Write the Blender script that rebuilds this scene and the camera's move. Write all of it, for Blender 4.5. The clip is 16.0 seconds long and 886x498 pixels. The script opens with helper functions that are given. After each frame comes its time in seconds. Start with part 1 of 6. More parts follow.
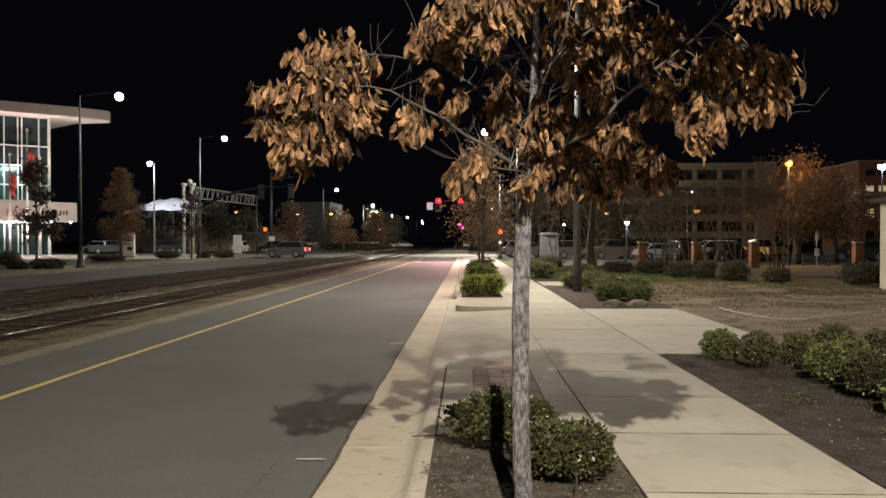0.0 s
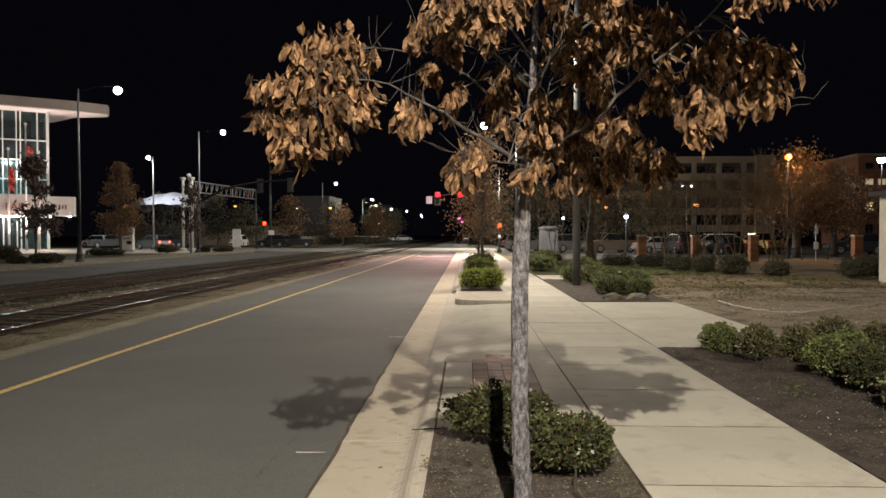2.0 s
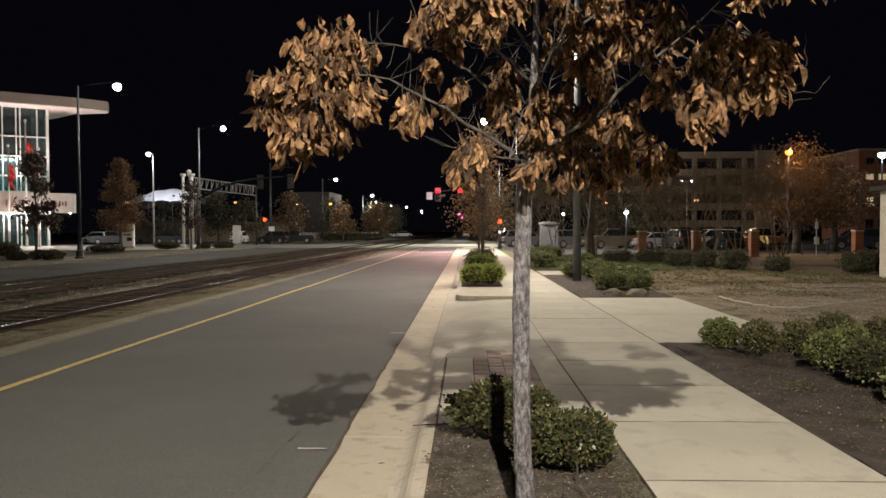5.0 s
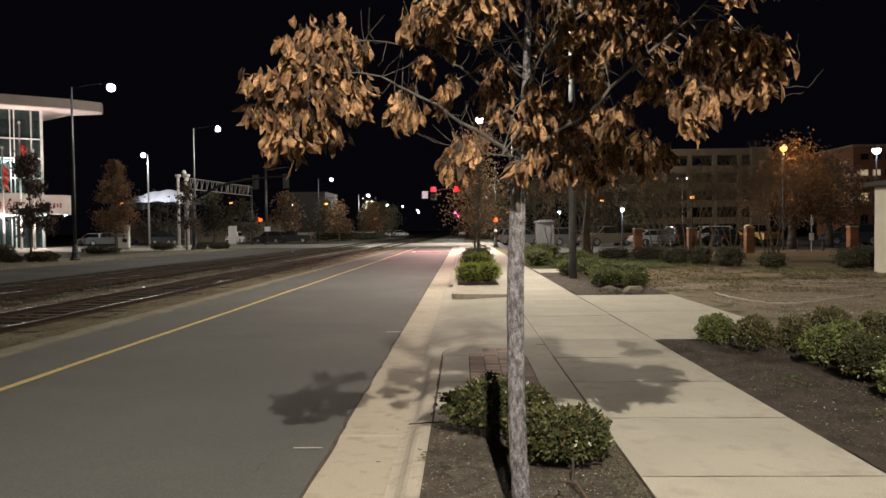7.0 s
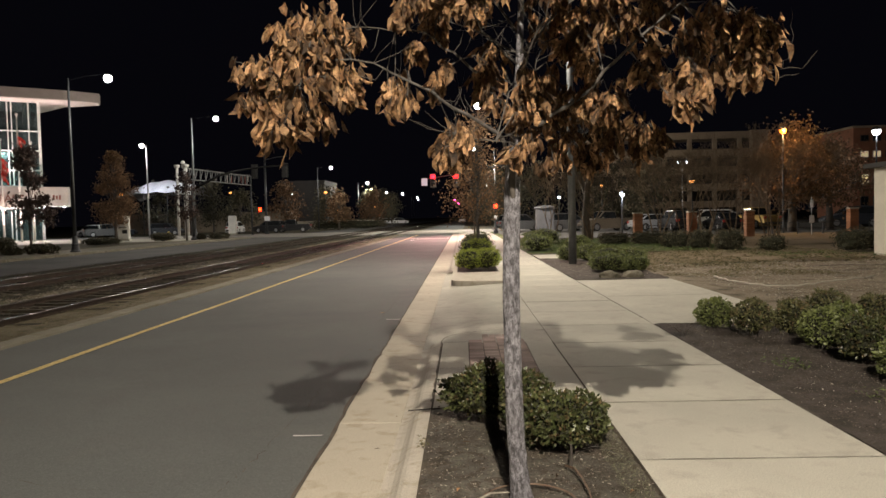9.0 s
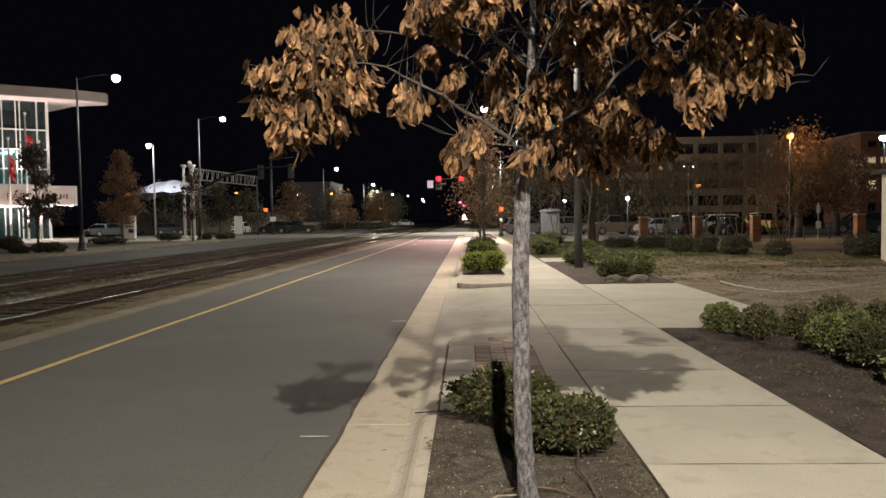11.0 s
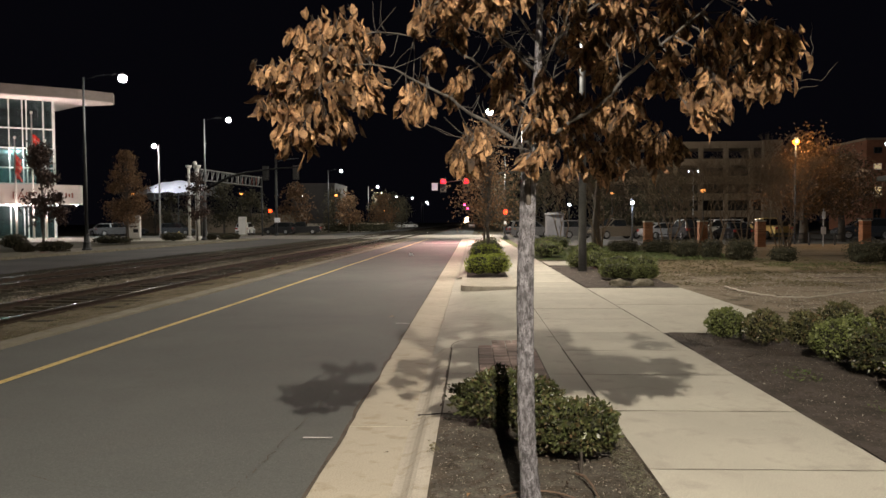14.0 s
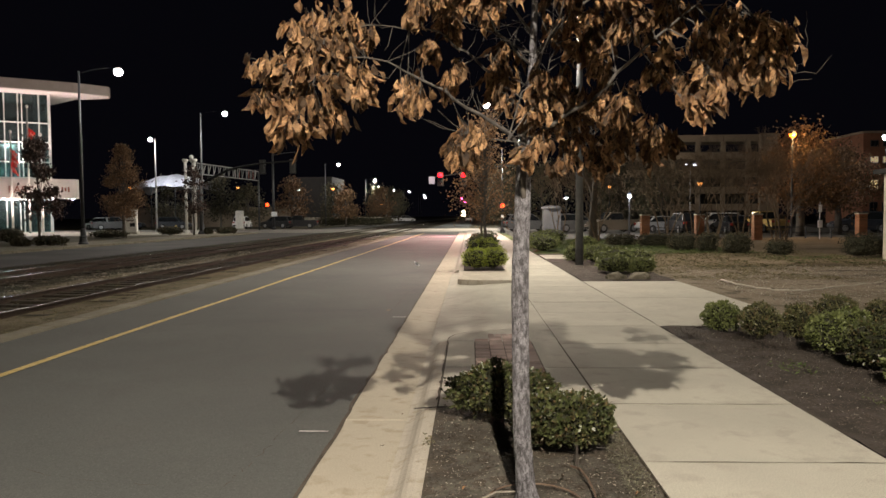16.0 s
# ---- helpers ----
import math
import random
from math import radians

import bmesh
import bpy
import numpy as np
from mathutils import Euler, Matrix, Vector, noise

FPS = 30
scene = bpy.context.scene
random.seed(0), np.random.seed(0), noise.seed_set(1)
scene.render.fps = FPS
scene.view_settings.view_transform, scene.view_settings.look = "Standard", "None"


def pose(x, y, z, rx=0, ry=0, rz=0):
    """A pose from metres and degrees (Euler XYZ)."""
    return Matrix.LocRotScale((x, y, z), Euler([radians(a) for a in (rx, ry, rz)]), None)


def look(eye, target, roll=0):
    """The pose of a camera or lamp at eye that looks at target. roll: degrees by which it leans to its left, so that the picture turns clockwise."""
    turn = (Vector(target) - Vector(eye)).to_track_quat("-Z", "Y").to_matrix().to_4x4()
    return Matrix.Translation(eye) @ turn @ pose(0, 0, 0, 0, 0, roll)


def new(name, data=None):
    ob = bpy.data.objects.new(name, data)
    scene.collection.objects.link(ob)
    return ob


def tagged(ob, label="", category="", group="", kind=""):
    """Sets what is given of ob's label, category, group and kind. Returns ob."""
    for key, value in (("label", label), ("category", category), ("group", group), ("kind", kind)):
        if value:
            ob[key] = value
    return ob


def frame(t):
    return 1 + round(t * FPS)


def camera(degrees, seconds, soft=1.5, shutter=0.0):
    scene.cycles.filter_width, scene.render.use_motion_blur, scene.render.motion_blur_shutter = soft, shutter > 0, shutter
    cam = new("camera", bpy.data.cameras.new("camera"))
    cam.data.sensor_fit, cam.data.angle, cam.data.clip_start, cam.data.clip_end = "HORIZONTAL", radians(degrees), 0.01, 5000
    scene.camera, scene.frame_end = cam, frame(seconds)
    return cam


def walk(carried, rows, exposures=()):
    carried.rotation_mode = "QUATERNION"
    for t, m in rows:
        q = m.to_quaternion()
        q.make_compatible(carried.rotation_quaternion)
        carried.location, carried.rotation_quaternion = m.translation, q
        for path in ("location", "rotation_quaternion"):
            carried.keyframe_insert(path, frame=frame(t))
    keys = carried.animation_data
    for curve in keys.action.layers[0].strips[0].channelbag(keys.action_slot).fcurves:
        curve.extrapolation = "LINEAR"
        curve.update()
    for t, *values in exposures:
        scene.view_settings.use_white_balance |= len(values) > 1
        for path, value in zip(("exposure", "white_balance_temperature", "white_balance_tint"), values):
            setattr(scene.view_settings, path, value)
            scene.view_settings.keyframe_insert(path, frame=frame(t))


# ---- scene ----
cam = camera(62, 16.0)
walk(cam, [
    (0, pose(0.000, 0.000, 1.600, 89.43, -0.00, 2.37)),
    (0.5, pose(0.001, 0.007, 1.599, 89.36, 0.04, 2.31)),
    (1, pose(-0.003, 0.004, 1.601, 89.22, 0.05, 2.25)),
    (1.5, pose(-0.003, 0.002, 1.601, 89.09, 0.10, 2.26)),
    (2, pose(0.001, -0.001, 1.599, 88.95, 0.07, 2.32)),
    (2.5, pose(0.000, 0.010, 1.600, 88.82, 0.04, 2.37)),
    (3, pose(-0.002, 0.008, 1.596, 88.75, 0.06, 2.42)),
    (3.5, pose(-0.005, 0.008, 1.598, 88.65, 0.07, 2.42)),
    (4, pose(-0.005, 0.007, 1.598, 88.60, 0.09, 2.40)),
    (6.5, pose(0.001, 0.002, 1.594, 88.70, 0.47, 2.14)),
    (7, pose(0.009, 0.014, 1.590, 88.55, 0.62, 2.04)),
    (7.5, pose(0.024, 0.003, 1.595, 88.32, 0.83, 1.99)),
    (8, pose(0.036, 0.014, 1.591, 88.07, 1.08, 1.99)),
    (8.5, pose(0.040, 0.009, 1.591, 87.78, 1.28, 2.02)),
    (9, pose(0.037, 0.018, 1.587, 87.55, 1.36, 2.05)),
    (11.5, pose(0.008, -0.004, 1.593, 87.82, 0.71, 2.56)),
    (12, pose(0.008, -0.004, 1.593, 87.92, 0.66, 2.64)),
    (12.5, pose(0.010, -0.006, 1.592, 88.00, 0.60, 2.68)),
    (13, pose(0.009, -0.010, 1.594, 88.03, 0.49, 2.70)),
    (13.5, pose(0.008, -0.006, 1.593, 88.01, 0.39, 2.75)),
    (14, pose(0.004, 0.003, 1.590, 87.93, 0.32, 2.77)),
    (14.5, pose(0.005, 0.004, 1.590, 87.82, 0.28, 2.76)),
    (15, pose(0.010, 0.005, 1.589, 87.67, 0.31, 2.71)),
    (15.5, pose(0.011, 0.005, 1.590, 87.54, 0.37, 2.64)),
    (16, pose(0.017, 0.007, 1.589, 87.44, 0.39, 2.56)),
])

# ---- night sky and exposure ----
world = bpy.data.worlds.new("night_sky")
world.use_nodes = True
scene.world = world
world.node_tree.nodes["Background"].inputs[0].default_value = (0.20, 0.19, 0.32, 1)
world.node_tree.nodes["Background"].inputs[1].default_value = 0.0085
scene.view_settings.exposure = 0.0

WARM = (1.0, 0.885, 0.735)
COOL = (1.0, 0.95, 0.86)
SODIUM = (1.0, 0.56, 0.20)


def lamp(name, at, watts, colour, radius=0.12, aim=None, angle=150):
    """A real lamp: a point, or a spot where aim is given."""
    data = bpy.data.lights.new(name, "SPOT" if aim else "POINT")
    data.energy, data.color, data.shadow_soft_size = watts, colour, radius
    ob = new(name, data)
    if aim:
        data.spot_size, data.spot_blend = radians(angle), 0.6
        ob.matrix_world = look(at, aim)
    else:
        ob.location = at
    return ob


lamp("street_light", (0.70, -3.9, 7.45), 7350, WARM, 0.06)
lamp("street_light", (0.78, 23.5, 9.4), 5300, WARM, 0.16, (0.78, 23.6, 0), 160)
lamp("street_light", (0.85, 56.0, 9.4), 10500, WARM, 0.16)
lamp("street_light", (0.8, 92.0, 9.4), 15000, WARM, 0.16)
lamp("street_light", (-21.5, 44.0, 9.9), 1000, COOL, 0.16)
lamp("street_light", (-23.95, 70.0, 11.0), 1900, COOL, 0.16)
lamp("street_light", (-36.58, 82.0, 9.95), 850, COOL, 0.16)
lamp("street_light", (-22.2, 120.0, 9.4), 1600, COOL, 0.16)
# Invented lamp, added to brighten the far road.
lamp("street_light", (0.8, 134.0, 9.4), 7500, COOL, 0.16)
lamp("street_light", (-23.3, 170.0, 9.4), 6500, COOL, 0.16)
lamp("sodium_light", (20.95, 49.6, 6.75), 720, SODIUM, 0.2)
lamp("lot_light", (11.93, 57.6, 3.0), 330, (0.85, 0.88, 1.0), 0.2)
lamp("deck_light", (34.5, 133.0, 10.0), 240, (1.0, 0.75, 0.5), 0.3)
lamp("lot_light", (28.0, 51.6, 6.6), 220, (0.9, 0.95, 1.0), 0.2)
lamp("signal_light", (-3.45, 71.4, 5.5), 6000, (1.0, 0.28, 0.34), 0.15, (-2.6, 58, 0), 50)
lamp("signal_light", (-1.2, 71.4, 5.5), 6000, (1.0, 0.28, 0.34), 0.15, (-2.0, 58, 0), 50)
lamp("signal_light", (-2.3, 71.0, 5.4), 60, (1.0, 0.01, 0.02), 0.1)


# ---- materials ----
def surf(name, c1, c2, scale=1.5, fine=60.0, rough=0.8, bump=0.3, metal=0.0, c3=None, rnd=0.0, island=False, depth=0.01,
         spot=0.0, sub=0.0, aniso=None, rvar=0.1, spec=0.5):
    """A surface: two colours mixed at a large scale, grain at a fine one, relief, and a spread from piece to piece."""
    m = bpy.data.materials.new(name)
    m.use_nodes = True
    nt = m.node_tree
    N, L = nt.nodes, nt.links
    b = N["Principled BSDF"]
    tc = N.new("ShaderNodeTexCoord")
    co = tc.outputs["Object"]
    if aniso:
        mp = N.new("ShaderNodeMapping")
        mp.inputs["Scale"].default_value = aniso
        L.new(co, mp.inputs["Vector"])
        co = mp.outputs["Vector"]

    def nz(s, det=4.0, r=0.55):
        n = N.new("ShaderNodeTexNoise")
        n.inputs["Scale"].default_value, n.inputs["Detail"].default_value, n.inputs["Roughness"].default_value = s, det, r
        L.new(co, n.inputs["Vector"])
        return n.outputs["Fac"]

    def mix(fac, a, c, mode="MIX"):
        n = N.new("ShaderNodeMix")
        n.data_type, n.blend_type = "RGBA", mode
        for sock, v in ((n.inputs[0], fac), (n.inputs[6], a), (n.inputs[7], c)):
            if isinstance(v, bpy.types.NodeSocket):
                L.new(v, sock)
            else:
                sock.default_value = v if isinstance(v, float) else (*v, 1)
        return n.outputs[2]

    def ramp(x, lo, hi, a=0.0, c=1.0):
        n = N.new("ShaderNodeMapRange")
        n.inputs[1].default_value, n.inputs[2].default_value, n.inputs[3].default_value, n.inputs[4].default_value = lo, hi, a, c
        L.new(x, n.inputs[0])
        return n.outputs[0]

    big, small = nz(scale), nz(fine, 6.0, 0.65)
    col = mix(ramp(big, 0.35, 0.65), c1, c2)
    if c3:
        col = mix(ramp(nz(scale * 4.3), 0.52, 0.66), col, c3)
    dark = ramp(small, 0.28, 0.72, 0.70, 1.30)
    col = mix(1.0, col, N_rgb(nt, dark), "MULTIPLY")
    if rnd:
        src = N.new("ShaderNodeNewGeometry").outputs["Random Per Island"] if island else N.new("ShaderNodeObjectInfo").outputs["Random"]
        col = mix(1.0, col, N_rgb(nt, ramp(src, 0, 1, 1 - rnd, 1 + rnd)), "MULTIPLY")
    if spot:
        v = N.new("ShaderNodeTexVoronoi")
        v.inputs["Scale"].default_value = fine * 0.5
        L.new(co, v.inputs["Vector"])
        col = mix(ramp(v.outputs["Distance"], 0.10, 0.2, spot, 0.0), col, (0.6, 0.57, 0.5))
    L.new(col, b.inputs["Base Color"])
    L.new(ramp(small, 0.2, 0.8, max(rough - rvar, 0.02), min(rough + rvar, 1)), b.inputs["Roughness"])
    b.inputs["Metallic"].default_value = metal
    b.inputs["Specular IOR Level"].default_value = spec
    if bump:
        bp = N.new("ShaderNodeBump")
        bp.inputs["Strength"].default_value, bp.inputs["Distance"].default_value = bump, depth
        L.new(small, bp.inputs["Height"])
        L.new(bp.outputs[0], b.inputs["Normal"])
    if sub:
        out = N["Material Output"]
        tr, ms = N.new("ShaderNodeBsdfTranslucent"), N.new("ShaderNodeMixShader")
        L.new(col, tr.inputs[0])
        ms.inputs[0].default_value = sub
        L.new(b.outputs[0], ms.inputs[1]), L.new(tr.outputs[0], ms.inputs[2]), L.new(ms.outputs[0], out.inputs[0])
    return m


def N_rgb(nt, sock):
    n = nt.nodes.new("ShaderNodeCombineColor")
    for i in range(3):
        nt.links.new(sock, n.inputs[i])
    return n.outputs[0]


def glow(name, colour, strength):
    m = bpy.data.materials.new(name)
    m.use_nodes = True
    b = m.node_tree.nodes["Principled BSDF"]
    b.inputs["Base Color"].default_value = (*colour, 1)
    b.inputs["Emission Color"].default_value = (*colour, 1)
    b.inputs["Emission Strength"].default_value = strength
    return m


def glass(name, colour=(0.9, 0.97, 0.97), rough=0.02, alpha=0.25):
    m = bpy.data.materials.new(name)
    m.use_nodes = True
    N, L = m.node_tree.nodes, m.node_tree.links
    b = N["Principled BSDF"]
    b.inputs["Base Color"].default_value = (*[c * 0.1 for c in colour], 1)
    b.inputs["Roughness"].default_value = rough
    tr, ms = N.new("ShaderNodeBsdfTransparent"), N.new("ShaderNodeMixShader")
    tr.inputs[0].default_value = (*colour, 1)
    ms.inputs[0].default_value = alpha
    L.new(tr.outputs[0], ms.inputs[1]), L.new(b.outputs[0], ms.inputs[2]), L.new(ms.outputs[0], N["Material Output"].inputs[0])
    return m


M_ASPHALT = surf("asphalt", (0.108, 0.113, 0.108), (0.134, 0.140, 0.131), 0.35, 75, 0.85, 0.7, depth=0.008, c3=(0.123, 0.127, 0.119), spot=0.12, spec=0.15)
M_CROSS = surf("pale_worn_street", (0.27, 0.255, 0.23), (0.34, 0.32, 0.29), 0.15, 60, 0.88, 0.4, depth=0.004, c3=(0.22, 0.205, 0.18), spec=0.15)
M_ASPHALT_OLD = surf("worn_asphalt", (0.085, 0.083, 0.08), (0.12, 0.115, 0.108), 0.3, 90, 0.88, 0.5, depth=0.004, spec=0.15)
M_CONC = surf("sidewalk_concrete", (0.45, 0.43, 0.365), (0.52, 0.497, 0.42), 0.9, 110, 0.85, 0.22, depth=0.002, c3=(0.43, 0.40, 0.34), rnd=0.06, spec=0.15)
M_GUTTER = surf("stained_gutter_concrete", (0.48, 0.435, 0.345), (0.54, 0.49, 0.395), 1.1, 110, 0.85, 0.3, depth=0.003, c3=(0.42, 0.36, 0.27), rnd=0.04, spec=0.15)
M_KERB = surf("kerb_concrete", (0.47, 0.43, 0.36), (0.54, 0.495, 0.42), 2.0, 120, 0.85, 0.3, depth=0.003, c3=(0.42, 0.37, 0.29), spec=0.15)
M_CONC_OLD = surf("weathered_kerb_concrete", (0.17, 0.155, 0.115), (0.24, 0.215, 0.165), 1.5, 70, 0.9, 0.5, depth=0.01, c3=(0.13, 0.12, 0.085), spec=0.15)
M_JOINT = surf("joint_dirt", (0.07, 0.06, 0.047), (0.12, 0.10, 0.078), 4, 80, 0.95, 0.3, spec=0.15)
M_BRICK = surf("red_paver", (0.29, 0.205, 0.175), (0.38, 0.275, 0.235), 6, 120, 0.85, 0.4, depth=0.003, rnd=0.28)
M_MULCH = surf("dark_bark_mulch", (0.065, 0.055, 0.047), (0.12, 0.10, 0.087), 3, 45, 0.95, 1.0, depth=0.03, c3=(0.08, 0.065, 0.055), spec=0.15)
M_SOIL = surf("grey_sandy_mulch", (0.085, 0.075, 0.061), (0.19, 0.172, 0.145), 2.2, 38, 0.95, 1.0, depth=0.03, c3=(0.10, 0.083, 0.066), spec=0.15)
M_CHIP = surf("mulch_chip", (0.075, 0.06, 0.05), (0.20, 0.165, 0.13), 30, 90, 0.9, 0.4, rnd=0.6, island=True, spec=0.15)
M_LITTER = surf("pale_litter", (0.36, 0.32, 0.26), (0.5, 0.46, 0.39), 20, 90, 0.9, 0.3, rnd=0.4, island=True, spec=0.15)
M_DIRT = surf("dirt_and_gravel", (0.20, 0.155, 0.10), (0.26, 0.205, 0.14), 0.25, 22, 0.95, 0.8, depth=0.03, c3=(0.155, 0.125, 0.075), spec=0.15)
M_GRAVEL = surf("grey_gravel", (0.185, 0.15, 0.105), (0.28, 0.235, 0.175), 0.45, 26, 0.95, 1.0, depth=0.04, c3=(0.12, 0.10, 0.07), spot=0.3, spec=0.15)
M_GRASS_G = surf("grass_ground", (0.075, 0.11, 0.036), (0.12, 0.15, 0.055), 0.4, 30, 0.95, 0.9, depth=0.03, c3=(0.17, 0.15, 0.075), spec=0.15)
M_GROUND = surf("dry_ground", (0.075, 0.07, 0.045), (0.115, 0.10, 0.065), 0.1, 20, 0.95, 0.5, depth=0.02, spec=0.15)
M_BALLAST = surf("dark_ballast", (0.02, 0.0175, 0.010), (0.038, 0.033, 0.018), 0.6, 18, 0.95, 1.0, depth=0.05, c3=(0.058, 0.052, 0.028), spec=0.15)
M_TKERB = surf("worn_track_kerb", (0.19, 0.178, 0.135), (0.26, 0.243, 0.19), 1.2, 50, 0.9, 0.5, depth=0.01, c3=(0.19, 0.17, 0.115), spec=0.15)
M_VERGE = surf("stony_dry_verge", (0.125, 0.105, 0.066), (0.20, 0.174, 0.122), 0.8, 30, 0.95, 1.0, depth=0.04, c3=(0.10, 0.09, 0.05), spot=0.3, spec=0.15)
M_STONE = surf("ballast_stone", (0.05, 0.045, 0.032), (0.13, 0.115, 0.085), 3, 30, 0.9, 0.3, rnd=0.7, island=True, spec=0.2)
M_TIE = surf("grey_timber_tie", (0.03, 0.025, 0.017), (0.055, 0.046, 0.032), 2, 40, 0.9, 0.5, rnd=0.3, spec=0.15)
M_STEEL = surf("polished_rail_steel", (0.24, 0.225, 0.21), (0.33, 0.315, 0.295), 3, 60, 0.24, 0.1, 1.0)
M_RUST = surf("rusty_rail_web", (0.022, 0.016, 0.011), (0.04, 0.028, 0.019), 4, 60, 0.85, 0.4, spec=0.15)
M_YELLOW = surf("yellow_road_paint", (0.57, 0.43, 0.14), (0.65, 0.51, 0.21), 3, 160, 0.7, 0.3, depth=0.002, c3=(0.42, 0.29, 0.07))
M_WHITE_P = surf("worn_white_road_paint", (0.5, 0.48, 0.46), (0.62, 0.6, 0.57), 4, 120, 0.7, 0.3, depth=0.002, c3=(0.25, 0.24, 0.23))
M_BARK = surf("lichen_mottled_bark", (0.13, 0.125, 0.13), (0.50, 0.485, 0.525), 52, 150, 0.92, 1.0, depth=0.03, c3=(0.10, 0.09, 0.09), aniso=(1, 1, 0.4), spec=0.15)
M_TWIG_B = surf("brown_twig_bark", (0.125, 0.092, 0.063), (0.20, 0.15, 0.105), 6, 50, 0.9, 0.4, spec=0.15)
M_BARK_D = surf("dark_bark", (0.06, 0.05, 0.042), (0.11, 0.095, 0.08), 8, 50, 0.92, 1.0, depth=0.012, aniso=(1, 1, 0.4))
M_TWIG = surf("grey_twig_bark", (0.06, 0.053, 0.047), (0.13, 0.118, 0.108), 15, 90, 0.9, 0.6, spec=0.15)
M_LEAF = surf("dry_brown_leaf", (0.105, 0.053, 0.024), (0.315, 0.188, 0.095), 13, 70, 0.68, 0.6, depth=0.004, c3=(0.05, 0.027, 0.016), rnd=0.75, sub=0.08, spec=0.25)
M_LEAF_I = surf("dry_brown_foliage", (0.09, 0.045, 0.02), (0.315, 0.188, 0.095), 13, 70, 0.68, 0.6, depth=0.004, c3=(0.042, 0.023, 0.014), rnd=0.85, island=True, sub=0.08, spec=0.25)
M_LEAF3 = surf("dull_autumn_foliage", (0.11, 0.06, 0.03), (0.17, 0.10, 0.05), 3, 40, 0.75, 0.3, rnd=0.45, island=True, sub=0.2)
M_LEAF2 = surf("russet_foliage", (0.13, 0.075, 0.04), (0.25, 0.155, 0.085), 3, 40, 0.75, 0.3, rnd=0.45, island=True, sub=0.4)
M_LEAF_RED = surf("dark_red_foliage", (0.045, 0.026, 0.02), (0.075, 0.042, 0.03), 3, 40, 0.75, 0.3, rnd=0.45, island=True, sub=0.1)
M_LEAF_DK = surf("dull_olive_foliage", (0.055, 0.05, 0.028), (0.09, 0.078, 0.045), 3, 40, 0.8, 0.3, rnd=0.45, island=True, sub=0.1)
M_BOX = surf("boxwood_leaf", (0.046, 0.058, 0.021), (0.092, 0.102, 0.04), 5, 60, 0.34, 0.2, rnd=0.55, island=True, c3=(0.12, 0.08, 0.042))
# Yellow-green leaf, its colour raised to carry light from the street lamp overhead.
M_BOX_B = surf("lamplit_yellow_boxwood_leaf", (0.25, 0.31, 0.035), (0.36, 0.42, 0.065), 5, 60, 0.5, 0.2, rnd=0.4, island=True)
# Lighter copy of the boxwood leaf: lamplight on these shrubs is in the colour.
M_BOX_LIT = surf("lamplit_shrub_leaf", (0.115, 0.14, 0.042), (0.185, 0.21, 0.075), 5, 60, 0.45, 0.2, rnd=0.5, island=True)
M_BOX_BR = surf("browned_shrub_leaf", (0.10, 0.105, 0.042), (0.16, 0.155, 0.07), 4, 60, 0.42, 0.2, rnd=0.55, island=True, c3=(0.16, 0.10, 0.055))
# Near-black core colour: the shade between the leaves is put in here.
M_BOX_C = surf("shrub_shade_core", (0.018, 0.02, 0.009), (0.03, 0.03, 0.014), 8, 40, 0.95, 0.6)
M_WEED = surf("dry_weed", (0.13, 0.115, 0.055), (0.22, 0.19, 0.11), 2, 30, 0.9, 0.0, rnd=0.4, island=True)
M_MOSS = surf("grey_green_moss", (0.13, 0.125, 0.08), (0.22, 0.21, 0.15), 4, 60, 0.95, 0.0, rnd=0.4, island=True, spec=0.1)
M_GRASSB = surf("grass_blade", (0.08, 0.12, 0.035), (0.15, 0.18, 0.06), 2, 30, 0.8, 0.0, rnd=0.4, island=True)
M_POLE = surf("dark_painted_steel", (0.035, 0.037, 0.04), (0.05, 0.052, 0.055), 3, 60, 0.45, 0.1, 0.3)
M_POLE_G = surf("grey_painted_steel", (0.10, 0.105, 0.11), (0.14, 0.145, 0.15), 3, 60, 0.45, 0.1, 0.3)
M_GALV = surf("galvanised_steel", (0.38, 0.39, 0.40), (0.48, 0.49, 0.5), 5, 60, 0.5, 0.15, 0.5)
M_WHITE = surf("white_paint", (0.70, 0.68, 0.64), (0.78, 0.76, 0.72), 1.5, 50, 0.6, 0.15)
M_STUCCO = surf("cream_stucco", (0.62, 0.57, 0.48), (0.70, 0.645, 0.55), 1.2, 90, 0.9, 0.4)
M_PINKISH = surf("pale_metal_fascia", (0.27, 0.225, 0.205), (0.32, 0.27, 0.25), 0.8, 40, 0.55, 0.1)
M_BAND = surf("pale_sign_band", (0.72, 0.66, 0.63), (0.79, 0.73, 0.70), 0.8, 40, 0.5, 0.1)
M_MULLION = surf("pale_aluminium", (0.62, 0.65, 0.62), (0.7, 0.73, 0.70), 2, 40, 0.45, 0.1, 0.2)
M_INSIDE = surf("teal_interior_wall", (0.07, 0.10, 0.10), (0.12, 0.165, 0.16), 0.3, 6, 0.8, 0.1)
M_REDTXT = surf("brownish_red_letter", (0.28, 0.10, 0.08), (0.34, 0.13, 0.10), 3, 40, 0.6, 0.1)
M_FLAG = surf("red_flag_cloth", (0.62, 0.05, 0.035), (0.70, 0.08, 0.05), 2, 60, 0.85, 0.3, sub=0.25)
M_FLAGW = surf("white_flag_cloth", (0.72, 0.22, 0.17), (0.76, 0.28, 0.22), 2, 60, 0.85, 0.3, sub=0.25)
